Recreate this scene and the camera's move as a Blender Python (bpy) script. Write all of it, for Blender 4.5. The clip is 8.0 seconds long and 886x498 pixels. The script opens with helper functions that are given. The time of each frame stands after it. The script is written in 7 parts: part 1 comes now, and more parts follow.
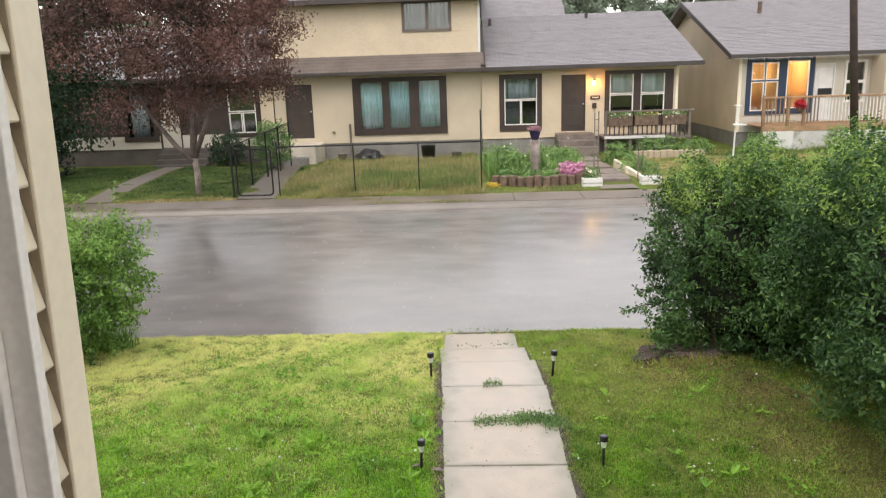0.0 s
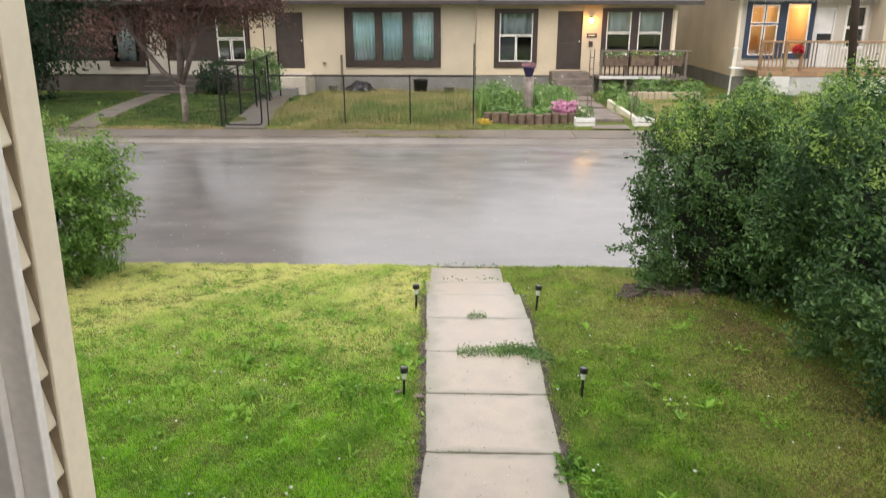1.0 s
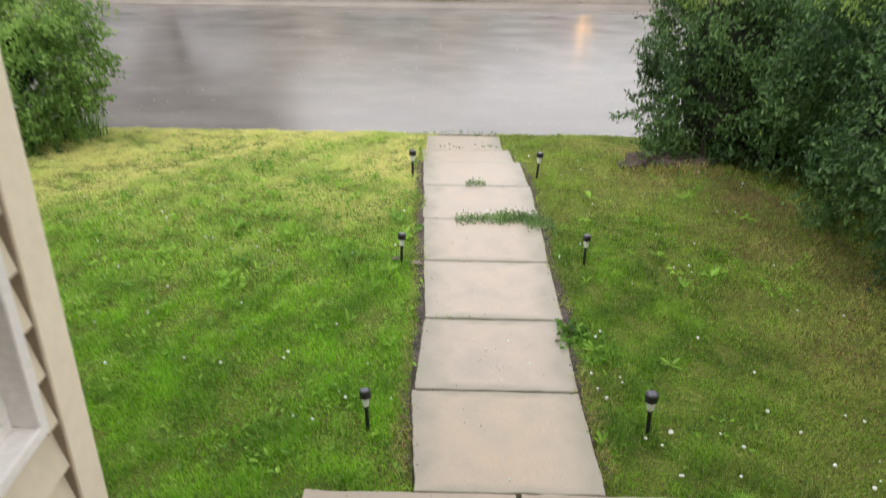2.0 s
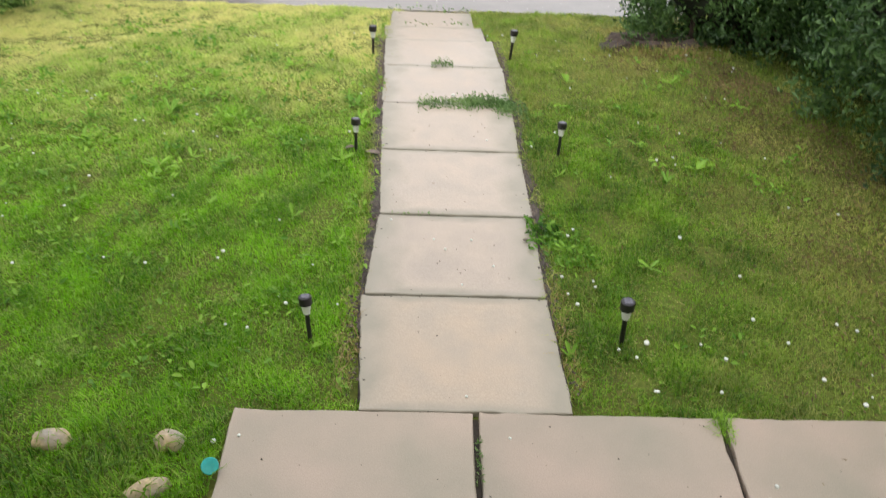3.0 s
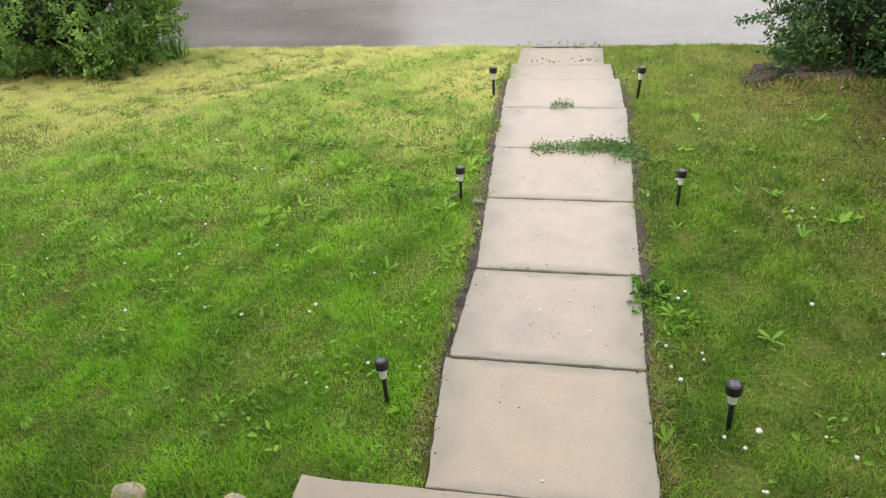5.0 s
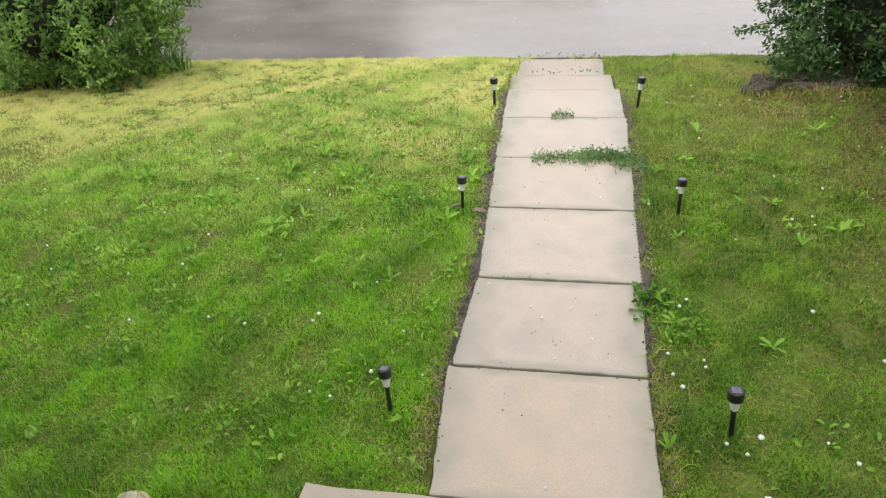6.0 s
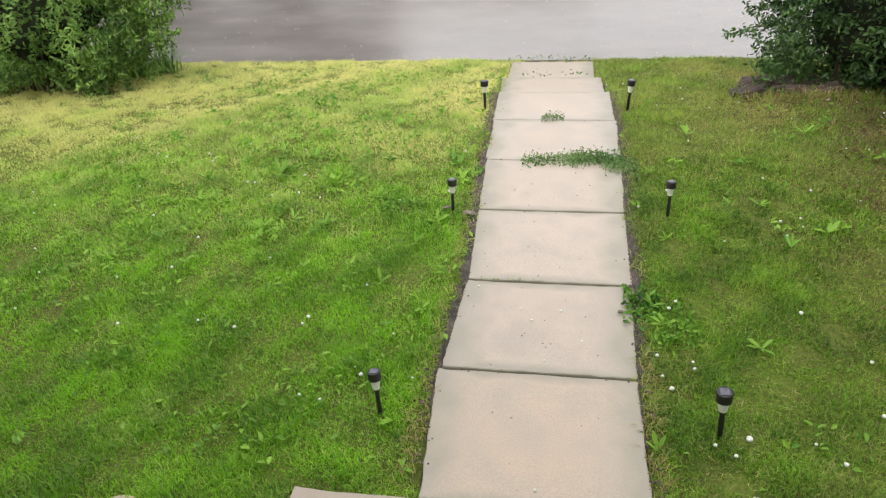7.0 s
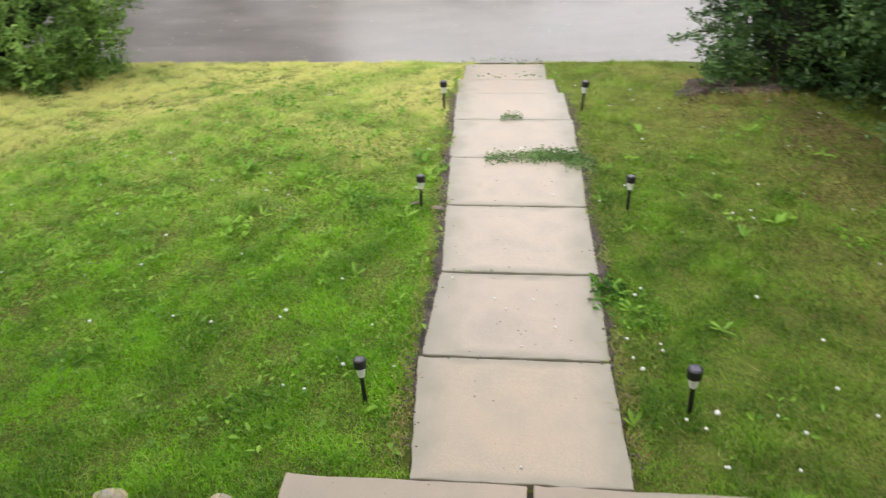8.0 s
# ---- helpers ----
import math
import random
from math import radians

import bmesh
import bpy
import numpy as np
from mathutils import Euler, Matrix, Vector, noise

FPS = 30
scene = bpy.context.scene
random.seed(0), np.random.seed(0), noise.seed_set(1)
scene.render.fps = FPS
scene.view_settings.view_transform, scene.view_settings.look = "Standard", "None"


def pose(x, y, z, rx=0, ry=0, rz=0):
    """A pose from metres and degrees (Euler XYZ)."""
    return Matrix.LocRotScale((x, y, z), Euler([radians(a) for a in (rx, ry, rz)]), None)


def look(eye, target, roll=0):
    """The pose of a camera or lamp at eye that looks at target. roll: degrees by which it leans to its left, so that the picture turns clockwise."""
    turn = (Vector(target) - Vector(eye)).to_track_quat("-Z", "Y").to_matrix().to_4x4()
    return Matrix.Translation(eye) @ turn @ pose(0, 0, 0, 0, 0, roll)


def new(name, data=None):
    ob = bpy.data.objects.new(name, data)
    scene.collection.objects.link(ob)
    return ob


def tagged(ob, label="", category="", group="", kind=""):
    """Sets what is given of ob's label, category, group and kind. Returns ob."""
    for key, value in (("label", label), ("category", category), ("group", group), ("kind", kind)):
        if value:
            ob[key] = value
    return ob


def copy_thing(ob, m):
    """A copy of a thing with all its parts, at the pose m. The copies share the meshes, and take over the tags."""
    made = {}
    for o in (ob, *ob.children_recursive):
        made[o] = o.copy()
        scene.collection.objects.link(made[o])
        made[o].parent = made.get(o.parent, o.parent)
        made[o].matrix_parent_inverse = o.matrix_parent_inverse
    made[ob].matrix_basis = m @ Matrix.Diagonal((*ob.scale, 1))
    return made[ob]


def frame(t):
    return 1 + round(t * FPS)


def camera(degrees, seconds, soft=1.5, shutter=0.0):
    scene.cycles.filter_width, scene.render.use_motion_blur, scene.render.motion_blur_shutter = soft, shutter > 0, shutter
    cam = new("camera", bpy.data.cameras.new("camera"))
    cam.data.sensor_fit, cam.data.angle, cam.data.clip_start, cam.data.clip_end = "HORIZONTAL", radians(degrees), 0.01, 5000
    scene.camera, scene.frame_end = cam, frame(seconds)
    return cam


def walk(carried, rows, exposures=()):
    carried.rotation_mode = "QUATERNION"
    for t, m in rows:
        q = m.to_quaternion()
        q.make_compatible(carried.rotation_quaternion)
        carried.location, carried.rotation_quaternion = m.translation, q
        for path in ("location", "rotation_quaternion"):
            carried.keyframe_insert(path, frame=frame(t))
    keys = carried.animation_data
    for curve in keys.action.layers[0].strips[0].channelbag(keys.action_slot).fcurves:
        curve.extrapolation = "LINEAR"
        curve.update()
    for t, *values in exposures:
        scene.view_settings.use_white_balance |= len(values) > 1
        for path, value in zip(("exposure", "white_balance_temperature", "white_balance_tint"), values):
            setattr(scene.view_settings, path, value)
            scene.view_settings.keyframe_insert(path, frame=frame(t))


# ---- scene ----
cam = camera(61.9, 8.0, soft=1.2, shutter=0.5)
PATH = [
    (0, (-0.17, 0.213, 2.343), (-0.252, 2.156, 1.874), -1.9),
    (0.5, (-0.169, 0.214, 2.318), (-0.252, 2.141, 1.787), -1.1),
    (1, (-0.160, 0.209, 2.296), (-0.213, 2.106, 1.666), -0.0),
    (1.5, (-0.209, 0.232, 2.264), (-0.238, 2.081, 1.5), 0.4),
    (1.7, (-0.224, 0.262, 2.232), (-0.255, 2.079, 1.397), 0.4),
    (2.8, (-0.135, 0.695, 1.959), (-0.107, 2.334, 0.813), 2.7),
    (3, (-0.127, 0.725, 1.95), (-0.079, 2.335, 0.765), 2.5),
    (3.5, (-0.123, 0.806, 1.932), (-0.063, 2.353, 0.665), 1.5),
    (4, (-0.001, 0.914, 1.959), (-0.15, 2.497, 0.746), -0.6),
    (4.5, (0.098, 0.961, 1.971), (-0.253, 2.561, 0.824), -3.8),
    (5, (0.121, 0.949, 1.974), (-0.247, 2.563, 0.851), -4.7),
    (6.5, (0.118, 0.925, 1.977), (-0.253, 2.559, 0.885), -5.0),
    (7, (0.129, 0.93, 1.977), (-0.222, 2.567, 0.883), -4.6),
    (7.5, (0.072, 0.904, 1.977), (-0.285, 2.542, 0.887), -2.8),
    (8, (-0.01, 0.806, 1.983), (-0.201, 2.472, 0.894), -2.3),
]
walk(cam, [(t, look(eye, target, roll)) for t, eye, target, roll in PATH], exposures=[(0, 0.22), (1.7, 0.24), (3.0, 0.28), (4.5, 0.33), (8, 0.33)])

# ---- world, sun, exposure ----
world = bpy.data.worlds.new("overcast_sky")
scene.world = world
world.use_nodes = True
wn, wl = world.node_tree.nodes, world.node_tree.links
wn.clear()
SUN_EL, SUN_ROT = radians(52), radians(200)
sky = wn.new("ShaderNodeTexSky")
sky.sky_type, sky.sun_disc = "NISHITA", False
sky.sun_elevation, sky.sun_rotation = SUN_EL, SUN_ROT
sky.dust_density, sky.ozone_density = 4.0, 0.5
bg_sky = wn.new("ShaderNodeBackground")
bg_sky.inputs["Strength"].default_value = 0.05
wl.new(sky.outputs[0], bg_sky.inputs["Color"])
bg_cloud = wn.new("ShaderNodeBackground")
bg_cloud.inputs["Color"].default_value = (0.985, 0.95, 0.925, 1)
bg_cloud.inputs["Strength"].default_value = 1.25
add_sky = wn.new("ShaderNodeAddShader")
wl.new(bg_sky.outputs[0], add_sky.inputs[0])
wl.new(bg_cloud.outputs[0], add_sky.inputs[1])
out_w = wn.new("ShaderNodeOutputWorld")
wl.new(add_sky.outputs[0], out_w.inputs["Surface"])
sun_data = bpy.data.lights.new("sun", "SUN")
sun_data.energy, sun_data.angle, sun_data.color = 0.9, radians(35), (1.0, 0.96, 0.9)
scene.view_settings.exposure = 0.3
sun = new("sun", sun_data)
sun.matrix_world = look((0, -20, 40), (6, 8, 0))

# ---- materials ----


def base_nodes(name):
    m = bpy.data.materials.new(name)
    m.use_nodes = True
    nt = m.node_tree
    return m, nt, nt.nodes["Principled BSDF"]


def mat(name, col, rough=0.7, var=0.15, scale=3.0, fine=60.0, bump=0.15, metal=0.0, tint=None, objrand=0.0, spec=0.5, rvar=0.1, dist=0.004):
    """Colour mottled at two scales, with fine relief; tint is the second colour of the large mottling."""
    m, nt, p = base_nodes(name)
    n, l = nt.nodes, nt.links
    geo = n.new("ShaderNodeNewGeometry")
    n1, n2 = n.new("ShaderNodeTexNoise"), n.new("ShaderNodeTexNoise")
    for k, s in ((n1, scale), (n2, fine)):
        k.inputs["Scale"].default_value, k.inputs["Detail"].default_value = s, 5.0
        l.new(geo.outputs["Position"], k.inputs["Vector"])
    tint = tint or tuple(c * (1 - 1.6 * var) for c in col)
    mix = n.new("ShaderNodeMix")
    mix.data_type = "RGBA"
    mix.inputs["A"].default_value, mix.inputs["B"].default_value = (*tint, 1), (*[min(1, c * (1 + var * 0.6)) for c in col], 1)
    ramp = n.new("ShaderNodeMapRange")
    ramp.inputs["From Min"].default_value, ramp.inputs["From Max"].default_value = 0.32, 0.66
    l.new(n1.outputs["Fac"], ramp.inputs["Value"])
    l.new(ramp.outputs[0], mix.inputs["Factor"])
    hsv = n.new("ShaderNodeHueSaturation")
    l.new(mix.outputs["Result"], hsv.inputs["Color"])
    val = n.new("ShaderNodeMapRange")
    val.inputs["From Min"].default_value, val.inputs["From Max"].default_value = 0.3, 0.7
    val.inputs["To Min"].default_value, val.inputs["To Max"].default_value = 1 - var, 1 + var
    l.new(n2.outputs["Fac"], val.inputs["Value"])
    if objrand:
        info = n.new("ShaderNodeObjectInfo")
        r = n.new("ShaderNodeMapRange")
        r.inputs["To Min"].default_value, r.inputs["To Max"].default_value = 1 - objrand, 1 + objrand
        l.new(info.outputs["Random"], r.inputs["Value"])
        mul = n.new("ShaderNodeMath")
        mul.operation = "MULTIPLY"
        l.new(val.outputs[0], mul.inputs[0])
        l.new(r.outputs[0], mul.inputs[1])
        l.new(mul.outputs[0], hsv.inputs["Value"])
    else:
        l.new(val.outputs[0], hsv.inputs["Value"])
    l.new(hsv.outputs[0], p.inputs["Base Color"])
    rr = n.new("ShaderNodeMapRange")
    rr.inputs["To Min"].default_value, rr.inputs["To Max"].default_value = max(0.02, rough - rvar), min(1, rough + rvar)
    l.new(n1.outputs["Fac"], rr.inputs["Value"])
    l.new(rr.outputs[0], p.inputs["Roughness"])
    p.inputs["Metallic"].default_value, p.inputs["Specular IOR Level"].default_value = metal, spec
    if bump:
        b = n.new("ShaderNodeBump")
        b.inputs["Strength"].default_value, b.inputs["Distance"].default_value = bump, dist
        l.new(n2.outputs["Fac"], b.inputs["Height"])
        l.new(b.outputs[0], p.inputs["Normal"])
    return m


def leaf_mat(name, cols, rough=0.45, through_light=0.25, patch=1.2, dry=None, patch_amount=0.25, spec=0.35):
    """Leaves and blades: each island has its own shade between two colours; dry adds a third by the attribute 'dry'."""
    m, nt, p = base_nodes(name)
    n, l = nt.nodes, nt.links
    geo = n.new("ShaderNodeNewGeometry")
    mix = n.new("ShaderNodeMix")
    mix.data_type = "RGBA"
    mix.inputs["A"].default_value, mix.inputs["B"].default_value = (*cols[0], 1), (*cols[1], 1)
    noi = n.new("ShaderNodeTexNoise")
    noi.inputs["Scale"].default_value, noi.inputs["Detail"].default_value = patch, 3.0
    l.new(geo.outputs["Position"], noi.inputs["Vector"])
    a = n.new("ShaderNodeMath")
    a.operation = "MULTIPLY_ADD"
    a.inputs[1].default_value = 0.75
    l.new(geo.outputs["Random Per Island"], a.inputs[0])
    b = n.new("ShaderNodeMapRange")
    b.inputs["From Min"].default_value, b.inputs["From Max"].default_value = 0.35, 0.65
    b.inputs["To Min"].default_value, b.inputs["To Max"].default_value = -patch_amount, 2 * patch_amount
    l.new(noi.outputs["Fac"], b.inputs["Value"])
    l.new(b.outputs[0], a.inputs[2])
    a.use_clamp = True
    l.new(a.outputs[0], mix.inputs["Factor"])
    col = mix.outputs["Result"]
    if dry:
        at = n.new("ShaderNodeAttribute")
        at.attribute_name = "dry"
        mx = n.new("ShaderNodeMix")
        mx.data_type = "RGBA"
        mx.inputs["B"].default_value = (*dry, 1)
        l.new(at.outputs["Fac"], mx.inputs["Factor"])
        l.new(col, mx.inputs["A"])
        col = mx.outputs["Result"]
    l.new(col, p.inputs["Base Color"])
    p.inputs["Roughness"].default_value = rough
    p.inputs["Specular IOR Level"].default_value = spec
    tr = n.new("ShaderNodeBsdfTranslucent")
    l.new(col, tr.inputs["Color"])
    ms = n.new("ShaderNodeMixShader")
    ms.inputs[0].default_value = through_light
    l.new(p.outputs[0], ms.inputs[1])
    l.new(tr.outputs[0], ms.inputs[2])
    l.new(ms.outputs[0], n["Material Output"].inputs["Surface"])
    return m


def glow_mat(name, col, strength):
    m, nt, p = base_nodes(name)
    p.inputs["Base Color"].default_value = (*col, 1)
    p.inputs["Emission Color"].default_value = (*col, 1)
    p.inputs["Emission Strength"].default_value = strength
    return m


def glass_mat(name, tint=(0.9, 0.95, 0.95), clear=0.75, rough=0.02):
    m, nt, p = base_nodes(name)
    n, l = nt.nodes, nt.links
    g, t, mix = n.new("ShaderNodeBsdfGlossy"), n.new("ShaderNodeBsdfTransparent"), n.new("ShaderNodeMixShader")
    g.inputs["Roughness"].default_value = rough
    t.inputs["Color"].default_value = (*tint, 1)
    mix.inputs[0].default_value = 1 - clear
    l.new(t.outputs[0], mix.inputs[1])
    l.new(g.outputs[0], mix.inputs[2])
    l.new(mix.outputs[0], n["Material Output"].inputs["Surface"])
    return m


def asphalt_mat():
    """Wet asphalt: a dark rough aggregate under a film of water that is smooth in sheets and broken by drops."""
    m, nt, p = base_nodes("wet_asphalt")
    n, l = nt.nodes, nt.links
    geo = n.new("ShaderNodeNewGeometry")
    mp = n.new("ShaderNodeMapping")
    mp.inputs["Scale"].default_value = (0.55, 1.0, 1.0)
    l.new(geo.outputs["Position"], mp.inputs["Vector"])
    big, fine, drops = (n.new("ShaderNodeTexNoise") for _ in range(3))
    for k, s, d in ((big, 0.9, 4), (fine, 110, 3), (drops, 22, 4)):
        k.inputs["Scale"].default_value, k.inputs["Detail"].default_value = s, d
    l.new(mp.outputs[0], big.inputs["Vector"])
    l.new(geo.outputs["Position"], fine.inputs["Vector"])
    l.new(geo.outputs["Position"], drops.inputs["Vector"])
    streak, spl = n.new("ShaderNodeTexNoise"), n.new("ShaderNodeTexVoronoi")
    streak.inputs["Scale"].default_value, streak.inputs["Detail"].default_value = 2.4, 6
    l.new(mp.outputs[0], streak.inputs["Vector"])
    spl.inputs["Scale"].default_value = 11
    l.new(geo.outputs["Position"], spl.inputs["Vector"])
    mix = n.new("ShaderNodeMix")
    mix.data_type = "RGBA"
    mix.inputs["A"].default_value, mix.inputs["B"].default_value = (0.105, 0.096, 0.089, 1), (0.19, 0.175, 0.163, 1)
    l.new(fine.outputs["Fac"], mix.inputs["Factor"])
    sv_ = n.new("ShaderNodeMapRange")
    sv_.inputs["From Min"].default_value, sv_.inputs["From Max"].default_value = 0.35, 0.62
    sv_.inputs["To Min"].default_value, sv_.inputs["To Max"].default_value = 0.74, 1.12
    l.new(streak.outputs["Fac"], sv_.inputs["Value"])
    hs = n.new("ShaderNodeHueSaturation")
    l.new(mix.outputs["Result"], hs.inputs["Color"])
    l.new(sv_.outputs[0], hs.inputs["Value"])
    dot = n.new("ShaderNodeMapRange")
    dot.inputs["From Min"].default_value, dot.inputs["From Max"].default_value = 0.03, 0.09
    dot.inputs["To Min"].default_value, dot.inputs["To Max"].default_value = 1.0, 0.0
    l.new(spl.outputs["Distance"], dot.inputs["Value"])
    mx2 = n.new("ShaderNodeMix")
    mx2.data_type = "RGBA"
    mx2.inputs["B"].default_value = (0.62, 0.61, 0.60, 1)
    sp_c = n.new("ShaderNodeSeparateColor")
    l.new(spl.outputs["Color"], sp_c.inputs[0])
    few = n.new("ShaderNodeMapRange")
    few.inputs["From Min"].default_value, few.inputs["From Max"].default_value = 0.35, 0.9
    l.new(sp_c.outputs[0], few.inputs["Value"])
    both = n.new("ShaderNodeMath")
    both.operation = "MULTIPLY"
    l.new(dot.outputs[0], both.inputs[0])
    l.new(few.outputs[0], both.inputs[1])
    l.new(both.outputs[0], mx2.inputs["Factor"])
    l.new(hs.outputs[0], mx2.inputs["A"])
    l.new(mx2.outputs["Result"], p.inputs["Base Color"])
    cr = n.new("ShaderNodeMapRange")
    cr.inputs["From Min"].default_value, cr.inputs["From Max"].default_value = 0.35, 0.65
    cr.inputs["To Min"].default_value, cr.inputs["To Max"].default_value = 0.13, 0.26
    l.new(streak.outputs["Fac"], cr.inputs["Value"])
    l.new(cr.outputs[0], p.inputs["Coat Roughness"])
    r = n.new("ShaderNodeMapRange")
    r.inputs["From Min"].default_value, r.inputs["From Max"].default_value = 0.35, 0.65
    r.inputs["To Min"].default_value, r.inputs["To Max"].default_value = 0.34, 0.5
    l.new(big.outputs["Fac"], r.inputs["Value"])
    l.new(r.outputs[0], p.inputs["Roughness"])
    p.inputs["Specular IOR Level"].default_value = 0.75
    p.inputs["Coat Weight"].default_value = 1.0
    b = n.new("ShaderNodeBump")
    b.inputs["Strength"].default_value, b.inputs["Distance"].default_value = 0.42, 0.006
    l.new(drops.outputs["Fac"], b.inputs["Height"])
    b2 = n.new("ShaderNodeBump")
    b2.inputs["Strength"].default_value, b2.inputs["Distance"].default_value = 0.12, 0.002
    l.new(fine.outputs["Fac"], b2.inputs["Height"])
    l.new(b.outputs[0], b2.inputs["Normal"])
    l.new(b2.outputs[0], p.inputs["Normal"])
    l.new(b.outputs[0], p.inputs["Coat Normal"])
    return m


def shingle_mat(name, col, pattern=0.7):
    m = mat(name, col, 0.55, 0.18, 1.2, 30, 0.2)
    nt = m.node_tree
    n, l = nt.nodes, nt.links
    tc = n.new("ShaderNodeTexCoord")
    br = n.new("ShaderNodeTexBrick")
    br.inputs["Scale"].default_value = 1.0
    br.inputs["Brick Width"].default_value, br.inputs["Row Height"].default_value = 0.32, 0.14
    br.inputs["Mortar Size"].default_value = 0.012
    br.inputs["Color1"].default_value, br.inputs["Color2"].default_value = (*[c * 1.18 for c in col], 1), (*[c * 0.82 for c in col], 1)
    br.inputs["Mortar"].default_value = (*[c * 0.45 for c in col], 1)
    l.new(tc.outputs["UV"], br.inputs["Vector"])
    hsv = [k for k in n if k.type == "HUE_SAT"][0]
    mul = n.new("ShaderNodeMix")
    mul.data_type, mul.blend_type = "RGBA", "MIX"
    mul.inputs["Factor"].default_value = pattern
    src = hsv.inputs["Color"].links[0].from_socket
    l.new(src, mul.inputs["A"])
    l.new(br.outputs["Color"], mul.inputs["B"])
    l.new(mul.outputs["Result"], hsv.inputs["Color"])
    return m


M_SOIL = mat("wet_soil_thatch", (0.085, 0.125, 0.018), 0.9, 0.35, 2.5, 55, 0.6, tint=(0.10, 0.105, 0.026), spec=0.2)
M_DIRT = mat("dark_wet_earth", (0.078, 0.063, 0.053), 0.7, 0.45, 14, 90, 1.0)
M_SLAB = mat("wet_concrete_slab", (0.42, 0.357, 0.298), 0.40, 0.11, 6.0, 200, 0.08, tint=(0.38, 0.33, 0.28), objrand=0.05, rvar=0.24)
sl_n, sl_l = M_SLAB.node_tree.nodes, M_SLAB.node_tree.links
# damp grey margins of the slabs
sl_tc, sl_sep = sl_n.new("ShaderNodeTexCoord"), sl_n.new("ShaderNodeSeparateXYZ")
sl_l.new(sl_tc.outputs["Generated"], sl_sep.inputs[0])
sl_m = None
for ax in ("X", "Y"):
    tri = sl_n.new("ShaderNodeMath")
    tri.operation = "PINGPONG"
    tri.inputs[1].default_value = 0.5
    sl_l.new(sl_sep.outputs[ax], tri.inputs[0])
    if ax == "Y":
        wide = sl_n.new("ShaderNodeMath")
        wide.operation = "MULTIPLY"
        wide.inputs[1].default_value = 2.6
        sl_l.new(tri.outputs[0], wide.inputs[0])
        tri = wide
    if sl_m is None:
        sl_m = tri
    else:
        mn = sl_n.new("ShaderNodeMath")
        mn.operation = "MINIMUM"
        sl_l.new(sl_m.outputs[0], mn.inputs[0])
        sl_l.new(tri.outputs[0], mn.inputs[1])
        sl_m = mn
sl_noise = [k for k in sl_n if k.type == "TEX_NOISE"][0]
sl_add = sl_n.new("ShaderNodeMath")
sl_add.operation = "MULTIPLY_ADD"
sl_add.inputs[1].default_value = -0.44
sl_l.new(sl_noise.outputs["Fac"], sl_add.inputs[0])
sl_l.new(sl_m.outputs[0], sl_add.inputs[2])
sl_r = sl_n.new("ShaderNodeMapRange")
sl_r.inputs["From Min"].default_value, sl_r.inputs["From Max"].default_value = -0.18, 0.0
sl_r.inputs["To Min"].default_value, sl_r.inputs["To Max"].default_value = 0.8, 0.0
sl_l.new(sl_add.outputs[0], sl_r.inputs["Value"])
sl_mix = sl_n.new("ShaderNodeMix")
sl_mix.data_type = "RGBA"
sl_mix.inputs["B"].default_value = (0.262, 0.255, 0.205, 1)
sl_p = sl_n["Principled BSDF"]
sl_l.new(sl_p.inputs["Base Color"].links[0].from_socket, sl_mix.inputs["A"])
sl_l.new(sl_r.outputs[0], sl_mix.inputs["Factor"])
sl_l.new(sl_mix.outputs["Result"], sl_p.inputs["Base Color"])
# a thin film of rain water
sl_p.inputs["Coat Weight"].default_value, sl_p.inputs["Coat Roughness"].default_value = 0.3, 0.14
M_SLABWARM = M_SLAB.copy()
M_SLABWARM.name = "warm_stained_concrete_slab"
first_mix = [k for k in M_SLABWARM.node_tree.nodes if k.type == "MIX"][0]
first_mix.inputs["A"].default_value, first_mix.inputs["B"].default_value = (0.375, 0.322, 0.258, 1), (0.43, 0.35, 0.268, 1)
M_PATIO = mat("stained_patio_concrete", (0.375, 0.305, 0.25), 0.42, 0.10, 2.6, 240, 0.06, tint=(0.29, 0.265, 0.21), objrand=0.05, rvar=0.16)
M_CRUMB = mat("grey_brown_grit", (0.15, 0.118, 0.098), 0.75, 0.5, 45, 160, 0.4)
M_JOINT = mat("joint_earth", (0.05, 0.04, 0.03), 0.8, 0.3, 20, 120, 0.6)
M_KERB = mat("wet_kerb_concrete", (0.19, 0.168, 0.148), 0.35, 0.15, 1.5, 50, 0.2)
M_PAVE = mat("wet_pavement_concrete", (0.16, 0.127, 0.099), 0.38, 0.22, 1.2, 50, 0.2)
M_ASPHALT = asphalt_mat()
M_YARDPATH = mat("wet_yard_concrete", (0.17, 0.14, 0.115), 0.5, 0.15, 1.2, 50, 0.2)
M_GRASS = leaf_mat("lawn_grass", ((0.038, 0.175, 0.002), (0.345, 0.745, 0.016)), 0.42, 0.45, 3.4, dry=(0.79, 0.76, 0.31), patch_amount=0.15)
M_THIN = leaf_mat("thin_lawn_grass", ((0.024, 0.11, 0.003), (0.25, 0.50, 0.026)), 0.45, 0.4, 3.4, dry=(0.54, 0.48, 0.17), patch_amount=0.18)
M_YARD = leaf_mat("yard_grass", ((0.06, 0.13, 0.03), (0.18, 0.27, 0.06)), 0.5, 0.35, 0.8, dry=(0.58, 0.44, 0.23))
# yard grass again, darkened to carry the shade under the plum tree
M_SHADEGRASS = leaf_mat("yard_grass_painted_shade", ((0.03, 0.075, 0.02), (0.085, 0.15, 0.04)), 0.5, 0.3, 0.8, dry=(0.18, 0.16, 0.07))
